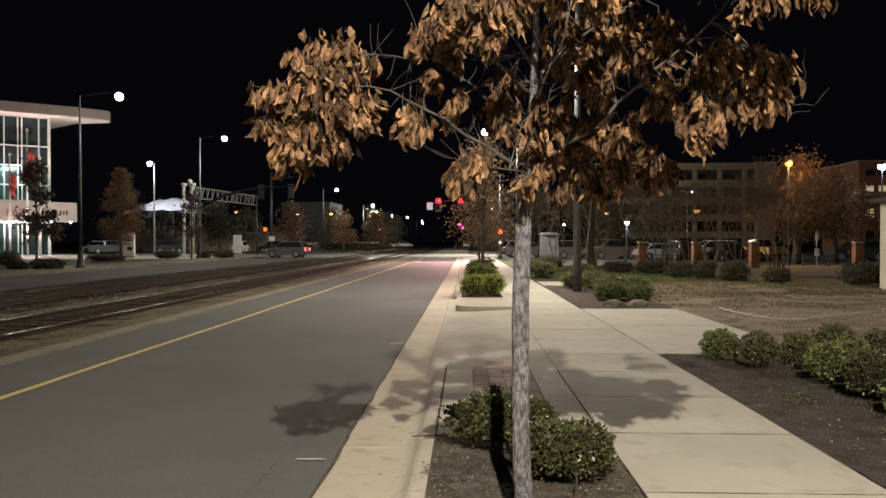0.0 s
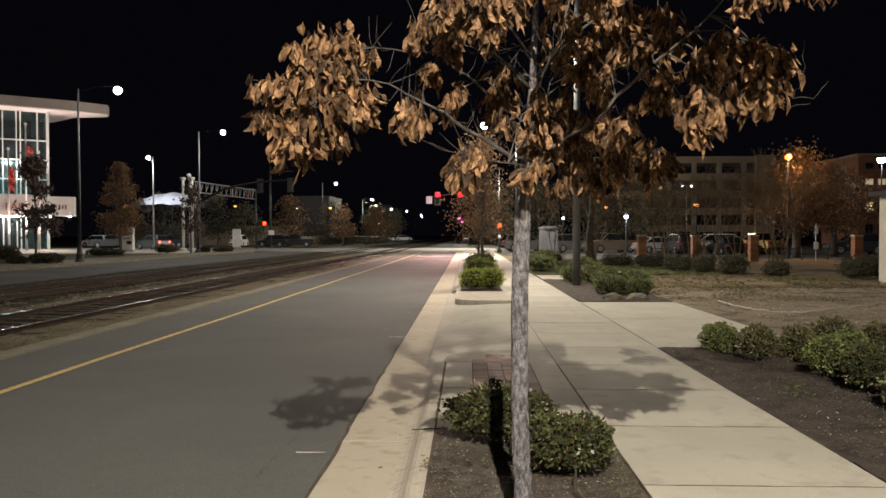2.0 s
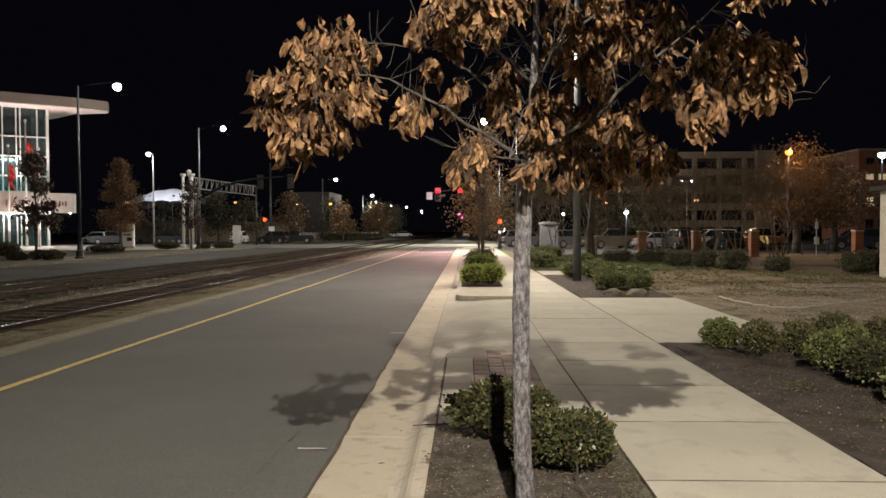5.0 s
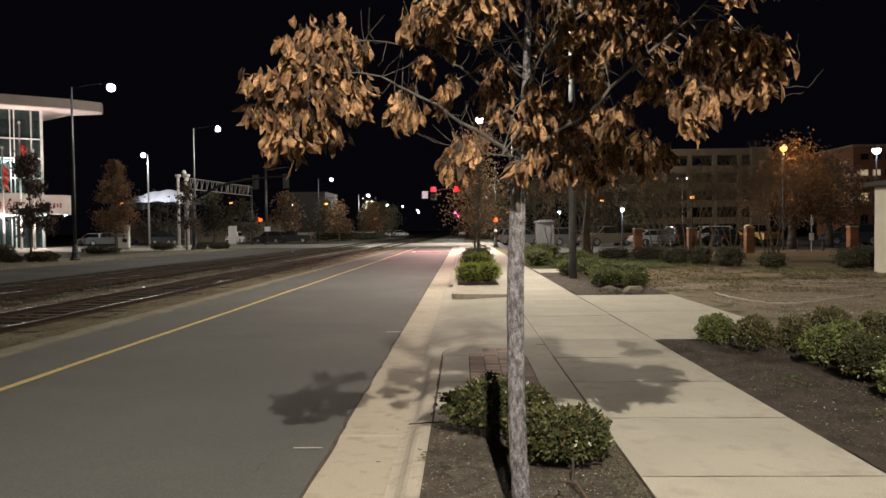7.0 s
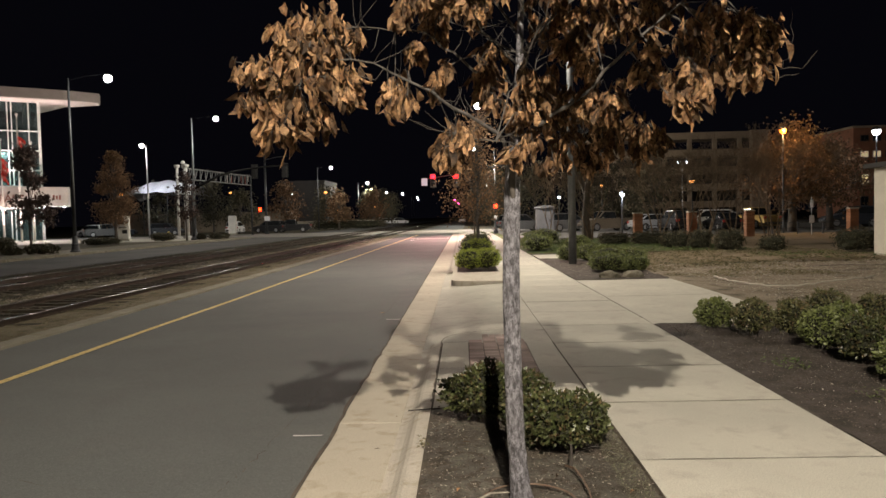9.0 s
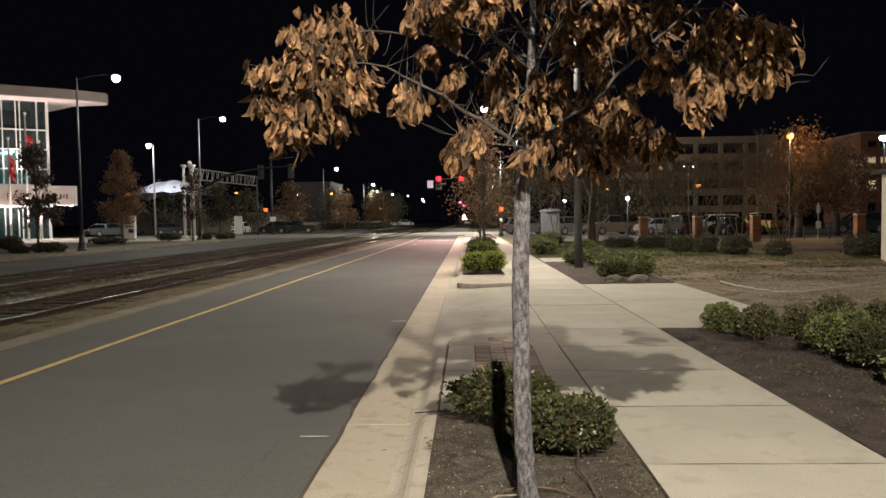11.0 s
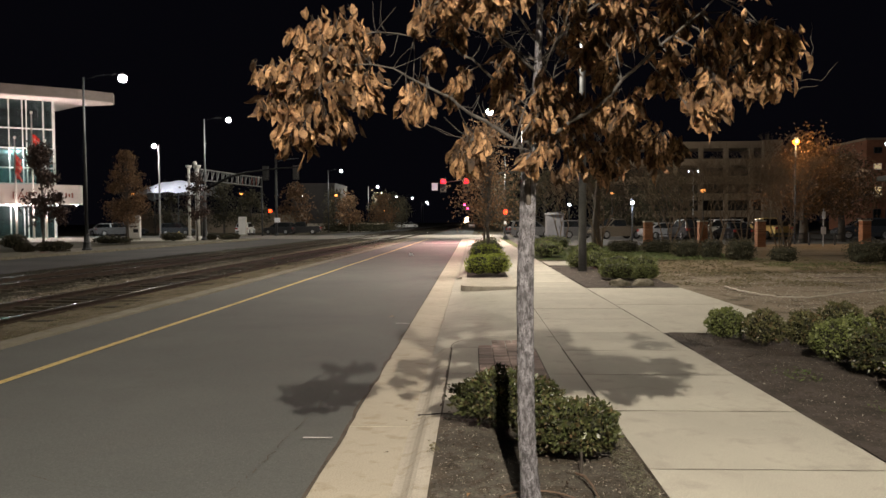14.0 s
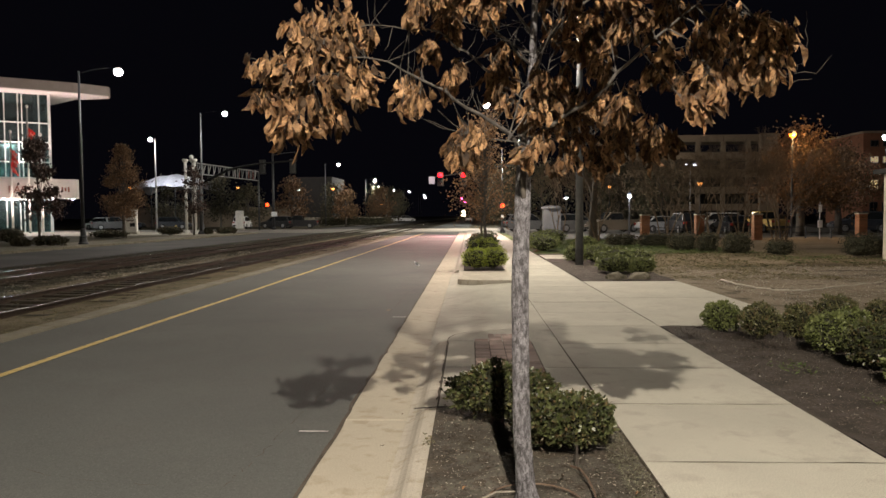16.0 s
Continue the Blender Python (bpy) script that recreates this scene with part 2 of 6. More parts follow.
M_BRICKW = surf("red_brick_wall", (0.20, 0.085, 0.05), (0.28, 0.125, 0.075), 0.7, 12, 0.9, 0.3)
M_PIER = surf("orange_brick_pier", (0.27, 0.12, 0.06), (0.35, 0.165, 0.085), 2, 22, 0.9, 0.4, rnd=0.15)
M_DECK = surf("deck_concrete", (0.24, 0.19, 0.14), (0.30, 0.24, 0.18), 0.3, 8, 0.9, 0.2)
# Dark roof and trim paint; on the deck's back wall it stands for shade.
M_DARKIN = surf("dark_trim_and_recess_shade", (0.03, 0.028, 0.025), (0.05, 0.045, 0.04), 0.4, 8, 0.9, 0.1)
M_FARWALL = surf("far_plain_wall", (0.036, 0.033, 0.03), (0.052, 0.047, 0.043), 0.2, 6, 0.9, 0.1)
M_TENT = surf("white_fabric_roof", (0.78, 0.78, 0.80), (0.84, 0.84, 0.86), 0.5, 10, 0.8, 0.2)
M_RUBBER = surf("tyre_rubber", (0.018, 0.018, 0.018), (0.03, 0.03, 0.03), 8, 60, 0.9, 0.2)
M_RIM = surf("alloy_rim", (0.35, 0.35, 0.36), (0.45, 0.45, 0.46), 8, 60, 0.35, 0.05, 0.8)
M_CARGLASS = surf("dark_car_glass", (0.012, 0.014, 0.016), (0.018, 0.02, 0.022), 2, 20, 0.06, 0.0)
M_TOILET = surf("grey_plastic_cabin", (0.11, 0.11, 0.12), (0.145, 0.145, 0.155), 1, 30, 0.6, 0.1)
M_ROPE = surf("pale_rope", (0.55, 0.5, 0.42), (0.66, 0.61, 0.52), 20, 120, 0.9, 0.5)
M_RUSTRING = surf("rusty_metal_hoop", (0.16, 0.105, 0.07), (0.24, 0.165, 0.12), 12, 60, 0.7, 0.3, 0.3)
M_ARM = surf("dark_lamp_arm", (0.012, 0.012, 0.012), (0.018, 0.018, 0.018), 3, 40, 0.9, 0.1, spec=0.05)
M_SIGNAL = surf("black_signal_housing", (0.02, 0.02, 0.02), (0.03, 0.03, 0.03), 3, 40, 0.5, 0.1)
M_SIGNW = surf("white_sign_face", (0.75, 0.75, 0.78), (0.8, 0.8, 0.83), 2, 40, 0.5, 0.1)
M_HYDRANT = surf("yellow_hydrant_paint", (0.55, 0.42, 0.12), (0.62, 0.48, 0.16), 4, 50, 0.5, 0.1)
M_LOCO = surf("dark_locomotive_paint", (0.03, 0.03, 0.04), (0.05, 0.05, 0.06), 0.5, 12, 0.5, 0.1)
G_LAMP = glow("street_lamp_lens", (1.0, 0.97, 0.92), 60)
G_COOL = glow("cool_lamp_lens", (0.85, 0.92, 1.0), 25)
G_WARM = glow("warm_lamp_lens", (1.0, 0.36, 0.08), 3)
G_SODIUM = glow("sodium_lamp_lens", (1.0, 0.22, 0.015), 5)
G_RED = glow("red_signal_lens", (1.0, 0.0015, 0.004), 40)
G_HAND = glow("orange_hand_lens", (1.0, 0.03, 0.004), 12)
G_PINK = glow("far_signal_lens", (1.0, 0.05, 0.22), 14)
G_TAIL = glow("tail_light_lens", (1.0, 0.10, 0.07), 4)
G_TAIL_D = glow("unlit_tail_lens", (0.35, 0.03, 0.02), 0.0)
G_HEAD = glow("headlight_lens", (1.0, 0.96, 0.85), 5)
G_WINDOW = glow("lit_window_pane", (1.0, 0.72, 0.34), 1.6)
G_WINDOW_D = glow("dim_window_pane", (1.0, 0.75, 0.45), 0.4)
G_TRAIN = glow("train_headlight_lens", (1.0, 0.80, 0.50), 300)
G_SIGN = glow("backlit_sign_face", (0.36, 0.33, 0.42), 0.30)
GL_PANE = glass("tinted_pane", (0.42, 0.55, 0.56), 0.03, 0.4)
M_LATTICE = surf("grey_painted_lattice", (0.10, 0.10, 0.098), (0.14, 0.14, 0.138), 2, 40, 0.6, 0.1)


# ---- mesh helpers ----
def box(bm, c, s, bevel=0.0, turn=0.0):
    """A box of size s round the centre c, its edges rounded by bevel, turned about z by degrees."""
    r = bmesh.ops.create_cube(bm, size=1.0)
    vs = r["verts"]
    if bevel:
        for v in vs:
            v.co = Vector((v.co.x * s[0], v.co.y * s[1], v.co.z * s[2]))
        g = bmesh.ops.bevel(bm, geom=list({e for v in vs for e in v.link_edges}), offset=bevel, segments=2, affect="EDGES")
        vs = list({v for f in g["faces"] for v in f.verts} | {v for v in vs if v.is_valid})
        m = Matrix.Translation(c) @ pose(0, 0, 0, 0, 0, turn)
    else:
        m = Matrix.Translation(c) @ pose(0, 0, 0, 0, 0, turn) @ Matrix.Diagonal((*s, 1))
    bmesh.ops.transform(bm, matrix=m, verts=vs)
    return vs


def tube(bm, pts, radii, n=8, caps=True, wob=0.0, rng=random):
    """A round limb through the points, with a radius at each."""
    pts = [Vector(p) for p in pts]
    rings, side = [], None
    for i, p in enumerate(pts):
        d = (pts[min(i + 1, len(pts) - 1)] - pts[max(i - 1, 0)]).normalized()
        if side is None:
            side = d.orthogonal().normalized()
        side = (side - d * side.dot(d)).normalized()
        up = d.cross(side)
        r = radii[i] if hasattr(radii, "__len__") else radii
        rings.append([bm.verts.new(p + (side * math.cos(a) + up * math.sin(a)) * r * (1 + (rng.uniform(-wob, wob) if wob else 0)))
                      for a in (2 * math.pi * k / n for k in range(n))])
    for a, b in zip(rings, rings[1:]):
        for k in range(n):
            bm.faces.new((a[k], a[(k + 1) % n], b[(k + 1) % n], b[k]))
    if caps and n > 2:
        bm.faces.new(rings[0][::-1]), bm.faces.new(rings[-1])


def lathe(bm, prof, n=16, at=(0, 0, 0)):
    """A turned shape from (radius, height) pairs."""
    rings = [[bm.verts.new((at[0] + r * math.cos(2 * math.pi * k / n), at[1] + r * math.sin(2 * math.pi * k / n), at[2] + z)) for k in range(n)]
             for r, z in prof]
    for a, b in zip(rings, rings[1:]):
        for k in range(n):
            bm.faces.new((a[k], a[(k + 1) % n], b[(k + 1) % n], b[k]))
    bm.faces.new(rings[0][::-1]), bm.faces.new(rings[-1])


def prism(bm, outline, z0, z1):
    """A plate with the outline (x, y) between two heights; each may be a function of (x, y)."""
    h = lambda z, p: z(*p) if callable(z) else z
    lo = [bm.verts.new((*p, h(z0, p))) for p in outline]
    hi = [bm.verts.new((*p, h(z1, p))) for p in outline]
    k = len(outline)
    bm.faces.new(lo[::-1]), bm.faces.new(hi)
    for i in range(k):
        bm.faces.new((lo[i], lo[(i + 1) % k], hi[(i + 1) % k], hi[i]))


def part(name, bm, material, parent=None, label="", smooth=False, kind=""):
    """Links a bmesh as one mesh object under a thing or part."""
    me = bpy.data.meshes.new(name)
    if isinstance(bm, tuple):
        me.from_pydata(*bm)
    else:
        bmesh.ops.recalc_face_normals(bm, faces=bm.faces)
        bm.to_mesh(me), bm.free()
    me.materials.append(material)
    if smooth:
        me.shade_smooth()
    ob = new(name, me)
    ob.parent = parent
    return tagged(ob, label, kind=kind)


def thing(name, label, category, at=(0, 0, 0), turn=0.0, group="", kind=""):
    ob = new(name)
    ob.empty_display_size = 0.2
    ob.matrix_basis = pose(*at, 0, 0, turn)
    return tagged(ob, label, category, group, kind)


def solid(name, material, label, category, build, kind="", smooth=False, group=""):
    """A thing that is one mesh; build fills its bmesh."""
    bm = bmesh.new()
    build(bm)
    return tagged(part(name, bm, material, smooth=smooth), label, category, group, kind)


def grid(bm, x0, x1, y0, y1, nx, ny, z):
    vs = [[bm.verts.new((x0 + (x1 - x0) * i / nx, y0 + (y1 - y0) * j / ny, 0)) for i in range(nx + 1)] for j in range(ny + 1)]
    for row in vs:
        for v in row:
            v.co.z = z(v.co.x, v.co.y) if callable(z) else z
    for j in range(ny):
        for i in range(nx):
            bm.faces.new((vs[j][i], vs[j][i + 1], vs[j + 1][i + 1], vs[j + 1][i]))


# leaf blanks: points and faces of one leaf, its stalk at the origin, its tip along +y
LEAF_SIMPLE = (np.array([(0, 0, 0), (0.5, 0.45, 0.12), (0, 1, 0), (-0.5, 0.45, 0.12)]), np.array([(0, 1, 2), (0, 2, 3)]))
LEAF_LONG = (np.array([(0, 0, 0), (0.2, 0.18, 0.07), (0.46, 0.5, 0.16), (0.36, 0.8, 0.1), (0, 1.0, -0.16), (-0.36, 0.8, 0.1), (-0.46, 0.5, 0.16),
                       (-0.2, 0.18, 0.07), (0, 0.3, 0.04), (0, 0.62, 0.02)]),
             np.array([(0, 1, 8), (1, 2, 8), (2, 9, 8), (2, 3, 9), (3, 4, 9), (4, 5, 9), (5, 6, 9), (6, 8, 9), (6, 7, 8), (7, 0, 8)]))


def leaves(blank, at, way, face, length, width, rng, crumple=0.0):
    """Many leaves in one mesh: where each grows, which way it points and faces, how long and wide it is."""
    pts, tri = blank
    k = len(at)
    y = way / np.linalg.norm(way, axis=1)[:, None]
    x = np.cross(y, face)
    x /= np.linalg.norm(x, axis=1)[:, None] + 1e-9
    z = np.cross(x, y)
    curl = rng.uniform(0.2, 1.2, k)[:, None]
    v = (at[:, None, :] + pts[None, :, 0:1] * (x * width[:, None])[:, None, :] + pts[None, :, 1:2] * (y * length[:, None])[:, None, :]
         + pts[None, :, 2:3] * (z * length[:, None] * curl)[:, None, :])
    if crumple:
        v = v + rng.normal(0, 1, v.shape) * crumple * length[:, None, None]
    f = tri[None, :, :] + (np.arange(k) * len(pts))[:, None, None]
    return v.reshape(-1, 3).tolist(), [], f.reshape(-1, 3).tolist()


# ---- the ground, the road and the tracks ----
ROAD = -0.10   # the road lies this far below the pavement
SKEW = Matrix.Translation((0, 5, 0)) @ pose(0, 0, 0, 0, 0, 0.5) @ Matrix.Translation((0, -5, 0))   # the pavement runs half a degree off the road


def structure(name, material, label, build, category="ground"):
    return solid(name, material, label, category, build, "structure")


def skewed(ob):
    ob.matrix_basis = SKEW @ ob.matrix_basis
    return ob


structure("ground", M_GROUND, "dry dark open ground reaching the horizon", lambda bm: grid(bm, -2500, 2500, -600, 4000, 40, 40, -0.30))
road = structure("road", M_ASPHALT, "smooth grey asphalt road beside the tracks",
                 lambda bm: grid(bm, -6.47, -0.92, -30, 900, 6, 200, lambda x, y: ROAD + 0.004 * math.sin(y * 0.7)), "road")
structure("cross_street", M_CROSS, "pale worn cross street over the railway",
          lambda bm: (grid(bm, -260, 6.0, 77, 99, 60, 6, lambda x, y: -0.075 + (0.05 if x < -22 else 0)),), "road")
structure("far_street", M_ASPHALT_OLD, "worn asphalt street beyond the tracks", lambda bm: grid(bm, -22.8, -16.4, -30, 800, 4, 80, -0.11), "road")
structure("forecourt", M_CONC_OLD, "concrete forecourt beyond the far street",
          lambda bm: (prism(bm, [(-26.5, -30), (-22.8, -30), (-22.8, 76), (-26.5, 76)], -0.3, 0.02),), "pavement")
structure("terminal_forecourt", M_CONC, "broad concrete forecourt before the terminal",
          lambda bm: prism(bm, [(-70, 62), (-26.5, 66), (-26.5, 76), (-70, 90)], -0.3, 0.03), "pavement")
structure("far_lawn", M_GROUND, "dark mulched verge beyond the far street",
          lambda bm: (grid(bm, -90, -26.5, -30, 66, 10, 10, 0.0), grid(bm, -90, -22.8, 99.5, 400, 10, 10, 0.0)))
yellow = solid("yellow_road_line", M_YELLOW, "worn yellow edge line painted on the asphalt", "road marking",
               lambda bm: grid(bm, -5.18, -5.07, -30, 74, 1, 60, lambda x, y: ROAD + 0.004 * math.sin(y * 0.7) + 0.006), "structure")
solid("stop_line", M_WHITE_P, "worn white stop line on the asphalt", "road marking", lambda bm: grid(bm, -4.7, -1.6, 59.5, 60.1, 3, 1, ROAD + 0.011), "structure")
solid("road_mark", M_WHITE_P, "short thin white survey dash on the asphalt", "road marking",
      lambda bm: grid(bm, -1.38, -1.15, 5.66, 5.69, 3, 1, ROAD + 0.009), "structure")
solid("road_mark", M_WHITE_P, "short thin white survey dash on the asphalt", "road marking",
      lambda bm: grid(bm, -1.39, -1.12, 12.2, 12.26, 3, 1, ROAD + 0.009), "structure")


def crack(bm, pts, w=0.012, gaps=0.0, rng=random.Random(3), wander=1.0):
    """A thin uneven line through the points, broken here and there, that wanders aside by so many widths."""
    prev = None
    for i in range(len(pts) - 1):
        a, b = Vector(pts[i]), Vector(pts[i + 1])
        for k in range(8):
            side = Vector((b.y - a.y, a.x - b.x, 0)).normalized()
            p = a.lerp(b, k / 8) + side * rng.uniform(-1, 1) * w * wander
            ww = w * rng.uniform(0.3, 1.2)
            cur = (bm.verts.new(p - side * ww), bm.verts.new(p + side * ww))
            if prev and rng.random() > gaps:
                bm.faces.new((prev[0], prev[1], cur[1], cur[0]))
            prev = cur


CRACK_Z = ROAD + 0.008
solid("road_crack", M_JOINT, "thin dark crack along the asphalt", "crack",
      lambda bm: crack(bm, [(x, y, CRACK_Z) for x, y in ((-1.57, 4.43), (-1.54, 4.85), (-1.50, 5.6), (-1.46, 6.7), (-1.49, 7.9), (-1.52, 10.2), (-1.50, 12.6), (-1.48, 15.6), (-1.5, 21), (-1.55, 28))], 0.0032, 0.45, random.Random(4), 7.0), "structure")
solid("road_crack", M_JOINT, "thin dark crack across the asphalt", "crack",
      lambda bm: crack(bm, [(x, y, CRACK_Z) for x, y in ((-4.0, 4.95), (-3.07, 4.76), (-2.58, 4.58), (-2.11, 4.51), (-1.57, 4.43))], 0.0026, 0.4, random.Random(5), 8.0), "structure")
skewed(solid("road_seam", M_JOINT, "dark broken seam between asphalt and gutter", "crack",
      lambda bm: crack(bm, [(-1.075, y, ROAD + 0.014) for y in range(1, 75, 2)], 0.016), "structure"))


# gutter, kerb and apron of the near side
gutter = skewed(structure("gutter", M_JOINT, "sand-stained concrete gutter along the road", lambda bm: grid(bm, -1.07, -0.55, -12, 75, 1, 1, ROAD - 0.012), "pavement"))


def kerb_run(bm, y0, y1, top=0.0):
    """A rolled kerb: a sloping face and a flat top, in lengths with joints."""
    y = y0
    while y < y1 - 0.01:
        e = min(y + 3.0, y1)
        prof = [(-0.56, -0.35), (-0.56, ROAD + 0.008), (-0.52, ROAD + 0.012), (-0.485, ROAD + 0.024), (-0.455, ROAD + 0.048), (-0.43, top - 0.024), (-0.40, top - 0.007), (-0.36, top), (-0.31, top), (-0.31, -0.35)]
        a = [bm.verts.new((x, y + 0.005, z)) for x, z in prof]
        b = [bm.verts.new((x, e - 0.005, z)) for x, z in prof]
        bm.faces.new(a), bm.faces.new(b[::-1])
        for k in range(len(prof)):
            bm.faces.new((a[k], b[k], b[(k + 1) % len(prof)], a[(k + 1) % len(prof)]))
        y = e


skewed(structure("kerb", M_KERB, "low rolled concrete kerb", lambda bm: (kerb_run(bm, -12, 9.3), kerb_run(bm, 21.6, 75)), "kerb"))


def ramp_z(x, y):
    return ROAD + 0.006 + (0.094) * min(max((x + 0.55) / 1.6, 0), 1) ** 0.8


def in_strip(x, y, grow=0.0):
    """Whether the paved strip, with its rounded corner, covers the place."""
    if y > 10.25 + grow or x < -0.30 - grow:
        return False
    return x > 0.5 or y < 9.45 or math.hypot(x - 0.5, y - 9.45) < 0.8 + grow


def apron(bm):
    grid(bm, -0.55, 1.09, 9.3, 21.6, 40, 160, lambda x, y: -0.05 + 0.5 * min(ramp_z(x, y), 0) - 0.02 if in_strip(x, y, -0.03) else ramp_z(x, y))


skewed(structure("apron", M_CONC, "pale concrete driveway apron", apron, "pavement"))


def strip_corner(bm):
    arc = [(0.5 - 0.8 * math.cos(a), 9.45 + 0.8 * math.sin(a)) for a in (k * math.pi / 20 for k in range(11))]
    prism(bm, ([(1.10, 9.3), (-0.30, 9.3)] + arc + [(1.10, 10.25)])[::-1], -0.2, -0.006)


skewed(structure("strip_corner", M_CONC, "rounded concrete corner of the planting strip", strip_corner, "pavement"))
skewed(solid("strip_joint", M_JOINT, "dark curved joint round the paved corner", "crack",
      lambda bm: crack(bm, [(-0.312, 6.3 + 0.5 * k, 0.004) for k in range(7)] + [(0.5 - 0.815 * math.cos(a), 9.45 + 0.815 * math.sin(a), 0.0) for a in (k * math.pi / 20 for k in range(11))], 0.008), "structure"))


def kerb_nose(bm, x0, x1, y0, y1, r, z0, z1):
    """A raised island with a rounded nose towards the road."""
    out = [(x1, y0)]
    for k in range(9):
        a = -math.pi / 2 - k / 8 * math.pi / 2
        out.append((x0 + r + r * math.cos(a), y0 + r + r * math.sin(a)))
    out += [(x0, y1), (x1, y1)]
    prism(bm, out[::-1], z0, z1)


skewed(structure("planter_island", M_KERB, "raised concrete island with a rounded nose", lambda bm: kerb_nose(bm, -0.32, 1.06, 17.5, 30, 0.5, -0.3, 0.06), "kerb"))
skewed(structure("joint_bed", M_JOINT, "dark dirt under the pavement joints",
          lambda bm: (grid(bm, -0.31, 2.70, -12, 9.3, 2, 2, -0.007), grid(bm, 1.09, 2.7, 9.3, 75, 2, 8, -0.007), grid(bm, 2.66, 4.94, 10.58, 17.76, 2, 2, -0.007),
                      grid(bm, -0.31, 1.09, 30, 75, 2, 2, -0.022))))

# the beds, the lot and the lawn
def bumpy(a, f, z):
    return lambda x, y: z + a * noise.noise((x * f, y * f, 0.3)) + a * 0.5 * noise.noise((x * f * 3, y * f * 3, 1.7))


skewed(structure("tree_bed", M_SOIL, "worn greyish mulch bed round the young tree", lambda bm: grid(bm, -0.30, 1.06, -4, 6.08, 40, 180, bumpy(0.022, 2.5, 0.0))))
skewed(structure("hedge_bed", M_MULCH, "dark bark mulch bed under the shrubs", lambda bm: grid(bm, 2.662, 8.5, -3, 10.583, 60, 120, bumpy(0.03, 1.6, 0.0))))
skewed(structure("island_bed", M_MULCH, "dark mulch in the planter island", lambda bm: grid(bm, -0.2, 0.95, 20.2, 29.5, 10, 40, bumpy(0.02, 2.0, 0.075))))
skewed(structure("pole_bed", M_MULCH, "dark mulch bed round the lamp pole", lambda bm: grid(bm, 2.662, 4.9, 17.745, 30, 16, 50, bumpy(0.03, 1.6, 0.02))))
structure("lot", M_GRAVEL, "rough grey gravel and dirt lot", lambda bm: grid(bm, 4.80, 60, 9.0, 23, 90, 40, bumpy(0.05, 0.6, -0.02)))
structure("dirt_yard", M_DIRT, "bare sandy dirt with dry grass", lambda bm: (grid(bm, 5.0, 80, 23, 34, 60, 16, bumpy(0.04, 0.5, -0.005)), grid(bm, 8.5, 60, -10, 9.0, 20, 10, -0.01)))
structure("lawn", M_GRASS_G, "dim green lawn beyond the shrubs", lambda bm: (grid(bm, 2.72, 11.5, 30, 47, 20, 30, bumpy(0.03, 0.5, 0.03))))
structure("far_dirt", M_DIRT, "pale packed dirt path along the car park", lambda bm: grid(bm, 11.5, 120, 34, 50, 30, 8, bumpy(0.04, 0.4, 0.0)))
structure("lawn_edge", M_GRASS_G, "worn grass edge beside the pavement", lambda bm: grid(bm, 1.7, 2.9, 26, 76, 4, 40, -0.015))
structure("car_park", M_ASPHALT_OLD, "dark asphalt car park", lambda bm: grid(bm, 2.72, 140, 50, 110, 10, 10, 0.01), "road")

# kerb, verge and ballast on the track side
structure("track_kerb", M_TKERB, "weathered concrete kerb at the track side",
          lambda bm: [prism(bm, [(-6.80, y + 0.01), (-6.46, y + 0.01), (-6.46, y + 2.99), (-6.80, y + 2.99)], -0.35, ROAD + 0.035) for y in range(-15, 75, 3)], "kerb")
structure("verge", M_VERGE, "stony verge with dry weeds beside the tracks", lambda bm: grid(bm, -7.9, -6.78, -30, 77, 8, 260, bumpy(0.02, 2.0, -0.075)))
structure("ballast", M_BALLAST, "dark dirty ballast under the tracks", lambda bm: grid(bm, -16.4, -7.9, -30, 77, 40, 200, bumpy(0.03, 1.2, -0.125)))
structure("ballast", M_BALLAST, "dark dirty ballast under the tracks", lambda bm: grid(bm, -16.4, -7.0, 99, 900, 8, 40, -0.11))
structure("gravel_strip", M_VERGE, "pale gravel strip between the two tracks",
          lambda bm: grid(bm, -11.7, -9.56, -30, 77, 16, 420, lambda x, y: -0.098 - 0.10 * max(0.0, -x - 10.6) + 0.06 * noise.noise(Vector((x * 2.2, y * 1.7, 4.0)))))


def rail(bm, x, y0, y1):
    prof = [(-0.07, -0.16), (0.07, -0.16), (0.07, -0.145), (0.012, -0.125), (0.012, -0.035), (0.036, -0.025), (0.036, 0.005), (-0.036, 0.005), (-0.036, -0.025), (-0.012, -0.035), (-0.012, -0.125), (-0.07, -0.145)]
    n = max(2, int((y1 - y0) / 6))
    rows = [[bm.verts.new((x + px, y0 + (y1 - y0) * k / n, pz + 0.03)) for px, pz in prof] for k in range(n + 1)]
    for a, b in zip(rows, rows[1:]):
        for k in range(len(prof)):
            bm.faces.new((a[k], a[(k + 1) % len(prof)], b[(k + 1) % len(prof)], b[k]))
    bm.faces.new(rows[0]), bm.faces.new(rows[-1][::-1])


def railhead(bm, x, y0, y1):
    grid(bm, x - 0.034, x + 0.034, y0, y1, 1, 40, 0.0385)


